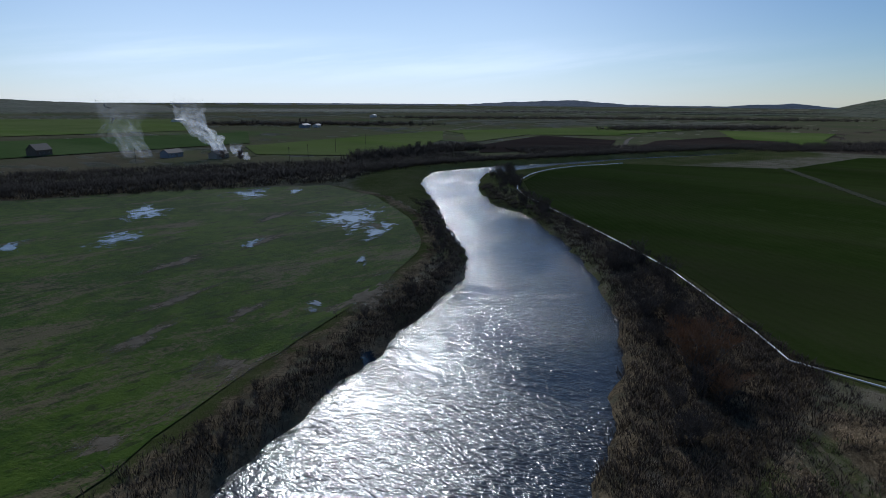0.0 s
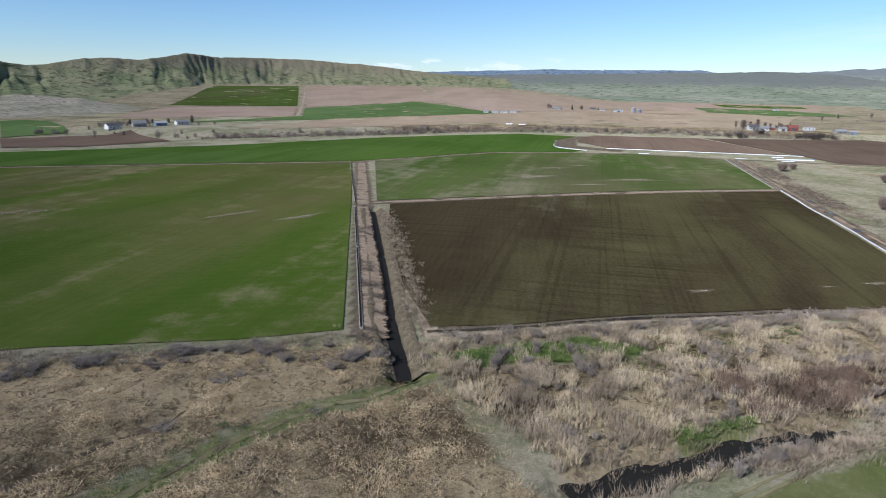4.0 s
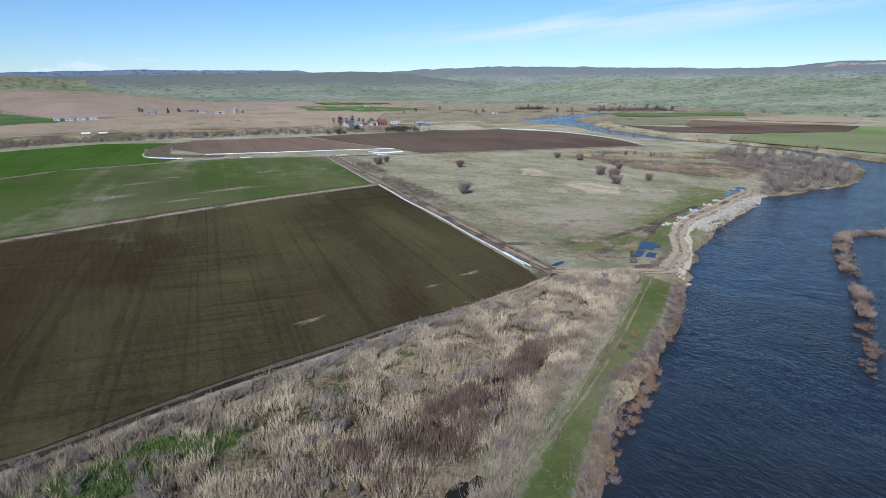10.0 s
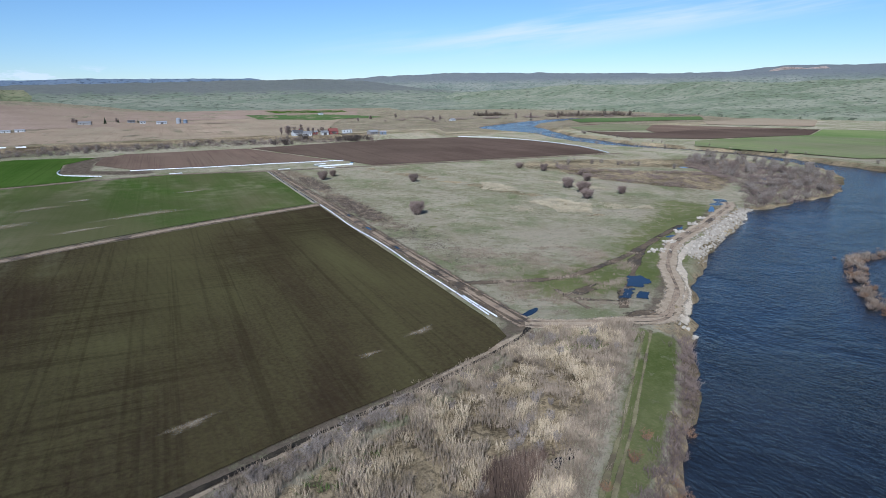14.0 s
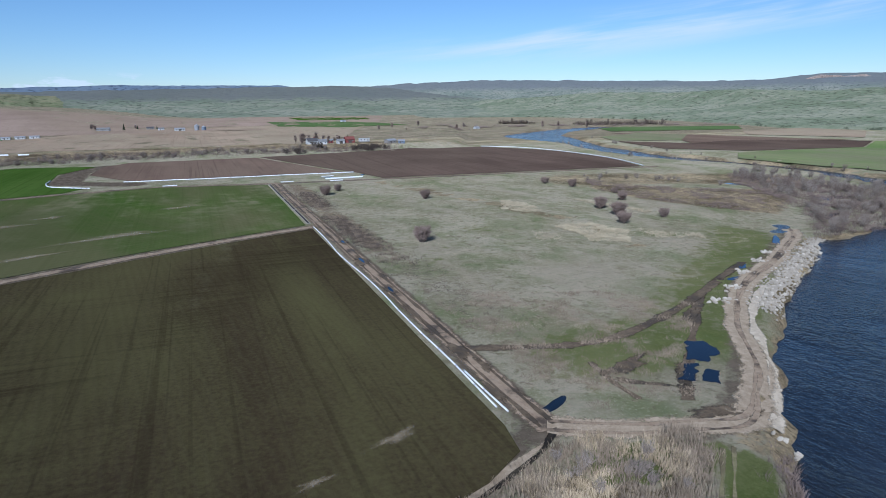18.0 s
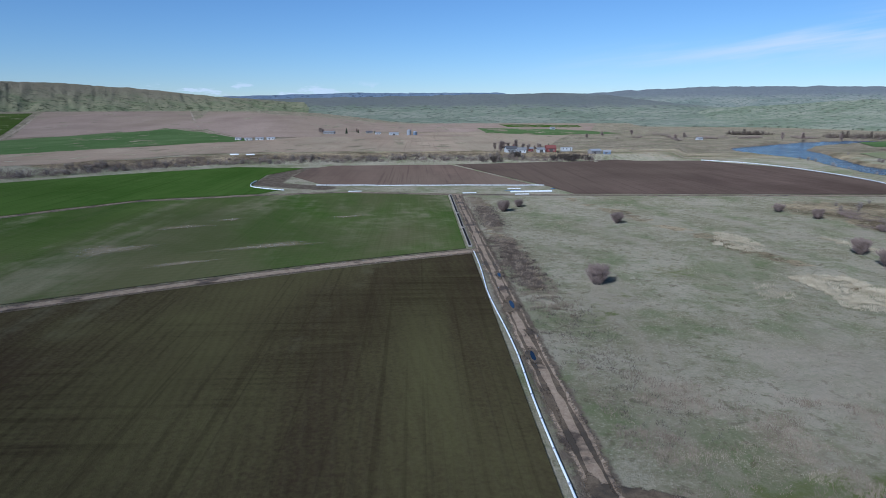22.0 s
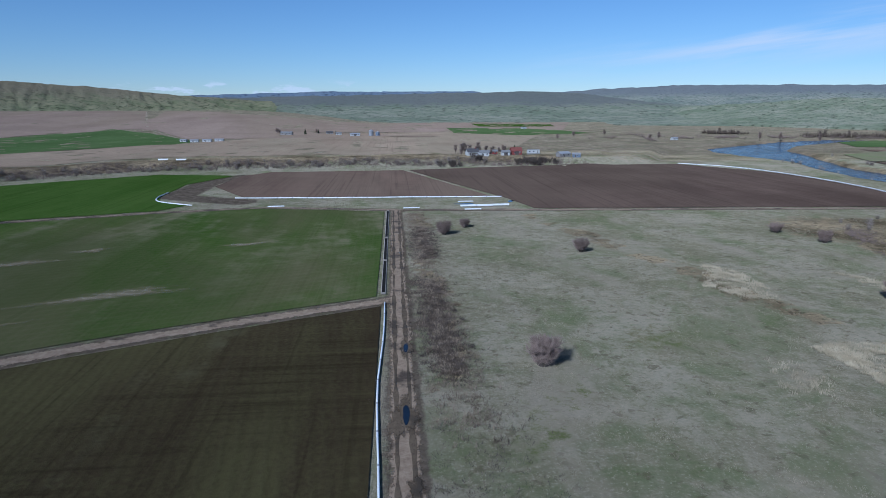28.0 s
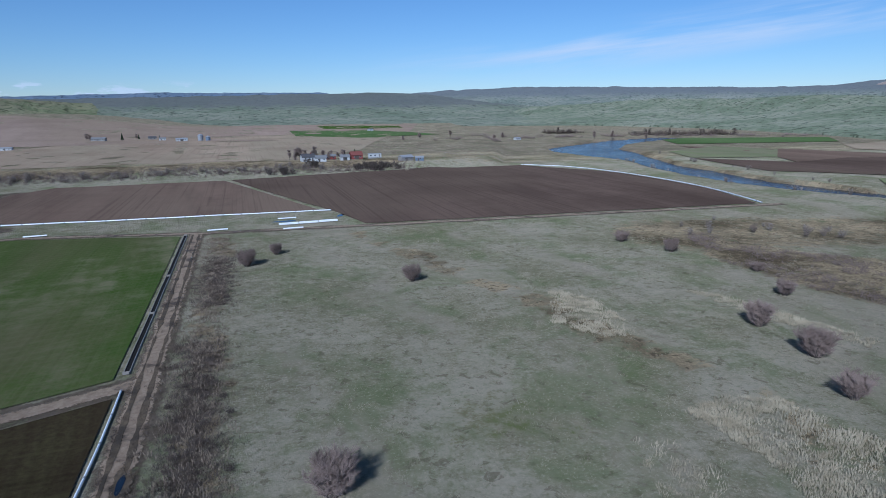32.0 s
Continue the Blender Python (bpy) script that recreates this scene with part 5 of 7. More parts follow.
tufts("verge_weeds", edge, 0.75, 0.07, 9, M_REED_GREY, RNG, "dead weeds along road verges and field edges", "weeds", 0.5, clump=0.5)
bank = beside(RNG, RIVER_NEAR[13:22], 1900, 0.8) + [-0.2, 0.2]
bank = bank[(signed(bank[:, 0], bank[:, 1], RIVER) > -0.6)]
tufts("bank_grass", bank, 0.8, 0.06, 9, M_TWIG, RNG, "dry brown brush at the edge of the river bank", "brush", 0.55, clump=0.5)

# dark tufts carry the backlit shade of this corner in their colour
dim = strew(RNG, [(-160, -264), (-152, -236), (-124, -226), (-96, -240), (-116, -262), (-147, -262)], 1500, lambda x, y: 0.2 + 0.8 * reed_patches(x, y, 4.0, 7))
tufts("brown_brush", dim, 0.9, 0.08, 9, M_BRUSH, RNG, "brown weeds behind the river bank, backlit shade in their colour", "weeds", 0.6, clump=0.7)

# ---- bushes ----
def bush_maker(name, seed, h, w, stems, limbs, twigs, wood, tw, label, category="bush", whip=0.0, group=""):
    return lambda: plant(name, seed, h, w, stems, limbs, twigs, wood, tw, label, category, whip, group)


M_TWIG_PALE = plant_material("pinkish_grey_twigs", (0.15, 0.108, 0.088), (0.31, 0.235, 0.195))
shrubs = [bush_maker("bare_shrub", s, 3.0, 3.1, 30, 5, 5200, M_BARK, M_TWIG_PALE, "bare round pinkish-brown shrub on the open meadow", whip=0.28, group="shrubs on the meadow") for s in (1, 2, 3)]
scatter(shrubs, [(23, -21.5, 1.5), (16.5, 74.5, 1.35), (23.7, 85, 1.0), (50, 48.5, 1.2), (115, 67.5, 1.1), (120, 53, 1.1), (97.8, 2.2, 1.35), (95.4, -11, 1.55), (88, -23, 1.2), (116, 14, 1.1), (125, 30, 0.8), (106, -20, 1.0)], RNG, tall=(0.85, 1.0))
hedge = [bush_maker("roadside_brush", s, 1.7, 2.4, 9, 3, 520, M_BARK, M_TWIG_DARK, "low dark leafless brush beside the farm road", whip=0.1, group="brush beside the farm road") for s in (21, 22, 23)]
spots = np.concatenate([beside(RNG, [(10.5, 76), (10, 45)], 34, 1.6), beside(RNG, [(9, 20), (10, -20)], 70, 1.7)])
scatter(hedge, spots, RNG, (0.35, 0.75), (0.4, 0.65))
tufts("roadside_weeds", np.concatenate([beside(RNG, [(10, 84), (9.5, 45)], 1300, 2.2), beside(RNG, [(8.5, 25), (9.5, -24)], 1700, 2.2), beside(RNG, [(10, -30), (14, -84)], 320, 4.0)]), 0.55, 0.05, 9, plant_material("purple_brown_weeds", (0.045, 0.033, 0.026), (0.165, 0.128, 0.098)), RNG, "low purple-brown weeds beside the farm road", "weeds", 0.9, clump=0.5)
whips = [bush_maker("grey_willow", s, 2.6, 2.2, 10, 3, 560, M_BARK, M_TWIG_GREY, "pale grey leafless willow whips in the reed bed", "willow", 0.9, "willows in the reed bed") for s in (31, 32, 33)]
spots = np.concatenate([strew(RNG, REEDS, 120, lambda x, y: reed_patches(x, y, 4.0, 7) * reed_room(x, y)), beside(RNG, [(-84, -170), (-70, -164)], 22, 1.6), beside(RNG, [(-55, -189), (-45, -182.5)], 18, 1.0)])
scatter(whips, spots, RNG, (0.35, 0.8), (0.7, 0.95))
sage = [bush_maker("grey_brush", s, 1.6, 2.2, 12, 4, 700, M_BARK, M_TWIG_GREY, "rounded grey leafless brush at the field edge", "bush", 0.1, "brush along the field edge") for s in (34, 35)]
spots = np.concatenate([beside(RNG, [(-108, -173), (-128, -183), (-150, -194), (-163, -203)], 70, 1.3), beside(RNG, [(-160, -212), (-156, -250)], 26, 1.5), beside(RNG, [(-102, -176), (-98, -172), (-90, -169)], 16, 1.0), beside(RNG, [(-90, -164.5), (-56, -149), (-20, -133)], 60, 0.5), strew(RNG, STRAW, 14)])
scatter(sage, spots, RNG, (0.5, 1.2), (0.6, 0.9))
scrub = [bush_maker("dark_willow_bush", s, 4.2, 4.4, 9, 3, 640, M_BARK, M_TWIG_DARK, "dark leafless willow bush on the river bank", "willow", 0.35, "willows on the river bank") for s in (41, 42, 43)]
spots = strew(RNG, [(-122, -268), (-130, -276), (-147, -284), (-166, -295), (-191, -314), (-216, -339), (-240, -370), (-262, -402), (-300, -440), (-330, -446), (-315, -434), (-272, -398), (-232, -354), (-207, -322), (-190, -302), (-164, -279)], 150)
scatter(scrub, [p for p in spots if np.hypot(p[0] + 148, p[1] + 276) > 7.5], RNG, (0.5, 1.15))
red = [bush_maker("rust_willow", 51, 7.0, 8.0, 12, 4, 1900, M_BARK, M_TWIG_RED, "large rust-brown leafless willow thicket on the bank", "willow", 0.45)]
scatter(red, [(-147, -276.5, 1.05), (-154, -281, 0.7), (-141, -271.5, 0.62)], RNG, tall=(0.85, 0.95))
scatter(scrub, beside(RNG, [(-118, -268), (-104, -258), (-92, -246)], 12, 2.5), RNG, (0.3, 0.65))
scatter(scrub, beside(RNG, RIVER_FAR[27:35], 50, 1.6) + [2, -4.5], RNG, (0.2, 0.5))
brush = beside(RNG, RIVER_FAR[26:35], 2200, 2.4) + [0.8, -2]
tufts("far_bank_brush", brush[signed(brush[:, 0], brush[:, 1], RIVER) > -0.5], 1.1, 0.09, 9, M_BRUSH, RNG, "dark brush between the river and a flooded meadow", "brush", 0.5, clump=0.7)
brush = beside(RNG, RIVER_NEAR[4:15], 2400, 2.2) + [-0.5, 2]
tufts("near_bank_brush", brush[signed(brush[:, 0], brush[:, 1], RIVER) > -0.5], 1.3, 0.09, 9, M_BRUSH, RNG, "dark leafless brush on the river bank", "brush", 0.5, clump=0.8)
flats = [bush_maker("flood_willow", s, 4.4, 4.6, 9, 3, 560, M_BARK, M_TWIG_GREY if s < 63 else M_TWIG, "leafless grey willow standing on the flooded flat", "willow", 0.3, "willows on the flooded flat") for s in (61, 62, 62, 63)]
spots = strew(RNG, [(128, -57), (152, -56), (180, -50), (203, -39), (230, -18), (244, 6), (250, 40), (240, 76), (222, 62), (200, 30), (186, 4), (165, -25), (140, -45)], 205)
spots = [p for p in spots if np.hypot(p[0] - 199, p[1] - 35) > 8 and np.hypot(p[0] - 190, p[1] + 10) > 9]
scatter(flats, spots, RNG, (0.45, 0.85))
strips = np.concatenate([beside(RNG, [(96, -112), (122, -117), (150, -112)], 70, 3.0), beside(RNG, [(97, -112), (80, -124), (64, -138)], 72, 1.3), beside(RNG, [(57, -144.5), (49, -152), (44, -156)], 60, 0.7), beside(RNG, [(38, -160), (31, -166), (27, -169)], 22, 0.7), beside(RNG, [(26, -169), (21, -173)], 7, 0.9),
                         beside(RNG, [(-19.5, -172.8), (-6, -161.4)], 60, 0.45), beside(RNG, [(-28, -180), (-23, -177)], 6, 0.6), beside(RNG, [(120, -128), (150, -130)], 24, 3)])
stand = [bush_maker("drowned_bush", s, 2.0, 2.6, 9, 3, 420, M_BARK, M_TWIG_RED if s == 71 else M_TWIG, "brown bush standing in the river shallows", "bush", 0.25, "bushes in the shallows") for s in (71, 72)]
scatter(stand, strips, RNG, (0.3, 0.65), (0.6, 0.9), low=-1.95)
shoal = np.concatenate([beside(RNG, line, n, w * 0.42) for (line, w), n in zip(SHOALS, (900, 520, 300, 420))])
tufts("shoal_brush", shoal[(ground_z(shoal[:, 0], shoal[:, 1]) > -2.2) & (wave(shoal[:, 0], shoal[:, 1], 3.2, 5) > -0.15)], 1.2, 0.08, 9, plant_material("brown_shoal_brush", (0.10, 0.072, 0.052), (0.30, 0.235, 0.18)), RNG, "brown dead brush on low shoals in the river", "brush", 0.5, clump=0.6)
EAST = [(33, -186), (54, -162), (76, -159), (110, -154), (150, -142), (150, -190), (60, -205), (36, -198)]
scatter(flats, strew(RNG, EAST, 44), RNG, (0.3, 0.75))
tufts("east_brush", np.concatenate([strew(RNG, EAST, 1500), strew(RNG, [(28, -186), (36, -175), (52, -159), (68, -153), (76, -160), (60, -182), (40, -195)], 1500)]), 1.0, 0.08, 9, M_REED_GREY, RNG, "grey brush on the low land across the river", "brush", 0.5, clump=0.7)
bankside = [p for p in beside(RNG, RIVER_NEAR[15:22], 34, 1.6) if signed(p[:1], p[1:], RIVER)[0] > -1]
scatter(stand, bankside, RNG, (0.3, 0.7))
reach = np.concatenate([beside(RNG, RIVER_NEAR[31:40], 20, 3.0) - [7, 0], beside(RNG, RIVER_FAR[5:14], 16, 3.0) + [9, 0], beside(RNG, [(140, 75), (175, 60), (205, 70)], 16, 7)])
scatter(flats, reach, RNG, (0.3, 0.65))
canal = [bush_maker("canal_willow", s, 3.4, 3.8, 8, 3, 420, M_BARK, M_TWIG_GREY, "leafless grey willow below the terrace", "willow", 0.3, "willows below the terrace") for s in (81, 82)]
scatter(canal, np.concatenate([beside(RNG, [(-330, 128), (-235, 205), (-160, 280), (-90, 296), (-20, 303)], 120, 4.5), beside(RNG, [(-20, 304), (60, 304)], 26, 3.0)]), RNG, (0.5, 1.15))
scatter(canal, np.concatenate([beside(RNG, [(-432, 146), (-408, 186), (-392, 210)], 22, 6), beside(RNG, [(-585, 85), (-560, 70), (-545, 130)], 16, 8), beside(RNG, [(-560, 100), (-420, 118), (-330, 130)], 30, 8)]), RNG, (0.6, 1.3))
scatter(scrub, np.concatenate([beside(RNG, [(85, 298), (106, 294)], 26, 2.2), beside(RNG, [(35, 292), (42, 290)], 8, 2.0), beside(RNG, [(55, 308), (62, 306)], 7, 1.6)]), RNG, (0.6, 1.1))
M_THICKET = plant_material("dark_thicket_stems", (0.03, 0.024, 0.018), (0.085, 0.066, 0.05))
band = np.concatenate([beside(RNG, [(-40, -546), (-160, -530), (-230, -510), (-330, -497)], 2600, 6), beside(RNG, [(-330, -500), (-430, -470), (-500, -455), (-640, -400)], 2600, 6), beside(RNG, [(-640, -400), (-800, -300), (-1000, -250)], 1200, 10), strew(RNG, [(-80, -520), (-115, -510), (-167, -492), (-222, -474), (-236, -470), (-300, -500), (-384, -512), (-384, -545), (-289, -545), (-209, -572), (-120, -600)], 3600), strew(RNG, [(-600, -350), (-660, -262), (-720, -240), (-840, -225), (-860, -262), (-700, -350)], 900), strew(RNG, [(-400, -480), (-500, -430), (-640, -330), (-700, -290), (-740, -300), (-640, -395), (-526, -490), (-440, -540)], 2600)])
band = band[signed(band[:, 0], band[:, 1], RIVER) > 3]
tufts("thicket", band, 3.2, 0.16, 9, M_THICKET, RNG, "dark leafless thicket along the far bank", "thicket", 0.5, clump=1.2)
tufts("canal_brush", np.concatenate([beside(RNG, [(-330, 130), (-235, 207), (-160, 282), (-90, 298), (0, 305), (120, 296)], 2600, 4.5)]), 2.0, 0.11, 9, M_TWIG, RNG, "grey brush and dead reeds below the terrace", "brush", 0.5, clump=1.0)
tufts("marsh_brush", strew(RNG, MARSH, 1500, lambda x, y: 0.1 + reed_patches(x, y, 3.0, 7)), 0.8, 0.08, 8, M_TWIG, RNG, "brown dead weeds on the wet end of the meadow", "weeds", 0.7, clump=0.8)
tufts("flat_brush", strew(RNG, [(126, -58), (152, -57), (180, -51), (199, -42), (226, -19), (238, 6), (240, 40), (232, 66), (222, 66), (196, 34), (165, -22)], 3000), 1.4, 0.08, 8, M_TWIG, RNG, "grey brush between the flooded willows", "brush", 0.5, clump=0.9)
woods = [bush_maker("wood_tree", s, 9.0, 6.0, 3, 4, 900, M_BARK, M_TWIG_DARK, "dark leafless tree in a small wood", "tree", 0.3, "trees of the small wood") for s in (91, 92)]
scatter(woods, np.concatenate([beside(RNG, [(-310, -545), (-350, -552), (-420, -556)], 40, 6.0)]), RNG, (0.4, 0.75))
tufts("small_wood", beside(RNG, [(-308, -545), (-350, -552), (-425, -556)], 900, 6.0), 5.5, 0.3, 9, M_THICKET, RNG, "dark leafless wood beside the far road", "woods", 0.45, clump=1.8)
farm_trees = [bush_maker("farm_tree", s, 10.0, 7.0, 1, 5, 1500, M_BARK, M_TWIG_PALE, "tall leafless tree beside the farmhouse", "tree", 0.3, "trees at the farms") for s in (95, 96)]
scatter(farm_trees, [(57, 338, 0.7), (63, 342, 0.9), (52, 345, 0.8), (48, 351, 0.6), (55, 352, 0.9), (84, 350, 0.6), (88, 345, 0.5), (80, 348, 0.5), (72, 336, 0.5), (69, 339, 0.6), (50, 330, 0.45), (76, 352, 0.5), (84, 356, 0.5), (-146, 716, 0.9), (-142, 712, 0.8), (-98, 735, 0.6), (-412, 176, 0.5), (-420, 160, 0.6), (-405, 186, 0.6), (-398, 205, 0.6), (-425, 185, 0.5),
                     (-565, 110, 0.5), (-560, 128, 0.6), (-548, 132, 0.6), (-552, 142, 0.5), (-250, -585, 0.8), (-246, -600, 0.7), (180, 560, 0.7), (210, 600, 0.8), (260, 640, 0.8), (300, 600, 0.9), (320, 620, 0.8), (410, 560, 0.9), (440, 570, 0.8), (480, 560, 0.9)], RNG)
tufts("far_woods", np.concatenate([beside(RNG, [(-700, -900), (-560, -1000), (-480, -1080)], 500, 22), beside(RNG, [(-800, -640), (-1000, -500)], 500, 16), beside(RNG, [(-900, -1150), (-1200, -900), (-1500, -500)], 900, 30), beside(RNG, [(-1000, -300), (-1400, -100)], 500, 18), beside(RNG, [(-1500, -1500), (-2200, -700)], 900, 60), beside(RNG, [(450, 748), (485, 740)], 70, 7), beside(RNG, [(525, 645), (560, 622), (640, 600)], 160, 8), beside(RNG, [(-1000, -300), (-900, 0), (-760, 60)], 400, 16)]), 6.0, 0.5, 9, M_BRUSH, RNG, "dark leafless woods far across the plain", "woods", 0.5, clump=3.0)
line = beside(RNG, [(250, 560), (330, 640), (420, 640), (560, 600), (700, 520)], 900, 16)
tufts("river_trees", line[wave(line[:, 0], line[:, 1], 22, 4) > 0.15], 3.6, 0.3, 9, M_TWIG, RNG, "brown leafless trees along the upper river", "trees", 0.5, clump=2.2)
far_trees = np.concatenate([beside(RNG, [(-700, -900), (-560, -1000), (-480, -1080)], 8, 25), beside(RNG, [(-760, -120), (-640, 30)], 14, 14), beside(RNG, [(450, 748), (485, 740)], 8, 8), beside(RNG, [(525, 645), (640, 600)], 12, 8), ])
scatter(woods, far_trees, RNG, (0.5, 0.9))


def conifer(x, y, h):
    rng = np.random.default_rng(int(x * 7 + y) % 997)
    root = tagged(new("conifer"), "dark green conifer beside a farmhouse", "tree", "conifers at the farms")
    v, f = prisms([[0, 0, 0]], [[0, 0, h]], 0.025 * h, 0.01)
    new("trunk", tri_mesh("trunk", v, f, M_BARK)).parent = root
    k = 1100
    u = rng.random(k) ** 0.8
    yaw = rng.random(k) * 6.283
    r = 0.26 * h * (1 - u) * (0.35 + 0.65 * np.sqrt(rng.random(k))) + 0.05
    a = np.column_stack([np.cos(yaw) * r * 0.4, np.sin(yaw) * r * 0.4, h * (0.12 + 0.88 * u)])
    b = np.column_stack([np.cos(yaw) * r, np.sin(yaw) * r, h * (0.12 + 0.88 * u) - 0.14 * r])
    v, f = prisms(a, b, 0.09, 0.02)
    new("crown", tri_mesh("crown", v, f, M_NEEDLE)).parent = root
    root.matrix_basis = at(x, y)


for x, y, h in ((-110, 716, 9), (-96, 740, 6), (92, 352, 6), (-72, 728, 5), (-262, -606, 7)):
    conifer(x, y, h)

# ---- building materials ----
def wall_material(name, colour, rough=0.6, metal=0.0, streak=0.25):
    m, t, b = material(name)
    co = t.add("ShaderNodeTexCoord")
    mp = t.add("ShaderNodeMapping")
    mp.inputs["Scale"].default_value = (1.0, 1.0, 0.15)
    t.put(mp.inputs[0], co.outputs["Object"])
    n, n2 = t.noise(mp.outputs[0], 1.6, 4, 0.6), t.noise(co.outputs["Object"], 9.0, 3, 0.6)
    f = t.math("ADD", t.math("MULTIPLY", n, 0.7), t.math("MULTIPLY", n2, 0.3))
    finish(t, b, t.mix(t.math("MULTIPLY", t.ramp(f, 0.4, 0.7), streak), colour, [0.55 * v + 0.03 for v in colour]), rough, t.bump(n2, 0.3, 0.02), 0.4, metal)
    return m


M_WHITE = wall_material("white_painted_boards", (0.47, 0.46, 0.44))
M_REDWALL = wall_material("red_painted_boards", (0.20, 0.045, 0.035))
M_GREYWALL = wall_material("weathered_grey_boards", (0.23, 0.21, 0.19))
M_DARKWALL = wall_material("dark_weathered_boards", (0.075, 0.06, 0.05))
M_BLUEWALL = wall_material("blue_grey_metal_sheet", (0.13, 0.165, 0.215), 0.5)
M_TIN = wall_material("pale_corrugated_tin", (0.27, 0.27, 0.275), 0.75, 0.0)
M_ROOF_GREY = wall_material("grey_shingles", (0.17, 0.165, 0.16), 0.85)
M_ROOF_DARK = wall_material("dark_shingles", (0.07, 0.065, 0.065), 0.85)
M_ROOF_RED = wall_material("rusty_red_tin", (0.19, 0.06, 0.045), 0.7)
M_PIPE = wall_material("white_plastic_pipe", (0.80, 0.80, 0.78), 0.4, 0, 0.15)
M_BAND = wall_material("grey_rubber_coupling", (0.32, 0.32, 0.32), 0.7)
M_CONCRETE = wall_material("pale_concrete", (0.25, 0.222, 0.19), 0.9)
M_WINDOW = wall_material("dark_window_pane", (0.03, 0.035, 0.045), 0.08, 0, 0.1)
M_WOODPOLE = wall_material("weathered_pole_wood", (0.13, 0.10, 0.08), 0.85)
M_TYRE = wall_material("black_rubber", (0.025, 0.025, 0.025), 0.8)
M_TARP = wall_material("blue_plastic_tarpaulin", (0.06, 0.16, 0.42), 0.4)
M_BALE = wall_material("pale_straw", (0.45, 0.36, 0.2), 0.9)


def part(name, bm, mat, parent, label=""):
    me = bpy.data.meshes.new(name)
    bm.to_mesh(me), bm.free()
    me.materials.append(mat)
    ob = new(name, me)
    ob.parent = parent
    if label:
        ob["label"] = label
    return ob


def box(x0, y0, z0, x1, y1, z1, bevel=0.0):
    bm = bmesh.new()
    bmesh.ops.create_cube(bm, size=1.0)
    for v in bm.verts:
        v.co = (x0 + (v.co.x + 0.5) * (x1 - x0), y0 + (v.co.y + 0.5) * (y1 - y0), z0 + (v.co.z + 0.5) * (z1 - z0))
    if bevel:
        bmesh.ops.bevel(bm, geom=bm.edges[:], offset=bevel, segments=1, affect="EDGES")
    return bm


def tube(r0, r1, z0, z1, n=20, cap=True):
    bm = bmesh.new()
    bmesh.ops.create_cone(bm, cap_ends=cap, segments=n, radius1=r0, radius2=r1, depth=z1 - z0, matrix=Matrix.Translation((0, 0, (z0 + z1) / 2)))
    return bm


def gabled(w, d, h, rise):
    """Walls with two gables; the ridge runs along x."""
    bm = bmesh.new()
    pts = [(-w / 2, -d / 2, 0), (w / 2, -d / 2, 0), (w / 2, d / 2, 0), (-w / 2, d / 2, 0), (-w / 2, -d / 2, h), (w / 2, -d / 2, h), (w / 2, d / 2, h), (-w / 2, d / 2, h), (-w / 2, 0, h + rise), (w / 2, 0, h + rise)]
    v = [bm.verts.new(p) for p in pts]
    for f in ((0, 1, 5, 4), (2, 3, 7, 6), (1, 2, 6, 9, 5), (3, 0, 4, 8, 7), (0, 3, 2, 1)):
        bm.faces.new([v[i] for i in f])
    return bm


def slope(w, d, h, rise, side, over=0.4, thick=0.14):
    """One pitch of a gable roof as a slab."""
    bm = bmesh.new()
    k = rise / (d / 2)
    a, b = (0, h + rise + 0.02), (side * (d / 2 + over), h - over * k + 0.02)
    pts = []
    for x in (-w / 2 - over, w / 2 + over):
        for (yy, zz) in (a, b):
            pts += [(x, yy, zz), (x, yy, zz + thick)]
    v = [bm.verts.new(p) for p in pts]
    for f in ((0, 2, 6, 4), (1, 5, 7, 3), (0, 4, 5, 1), (2, 3, 7, 6), (0, 1, 3, 2), (4, 6, 7, 5)):
        bm.faces.new([v[i] for i in f])
    bmesh.ops.recalc_face_normals(bm, faces=bm.faces)
    return bm


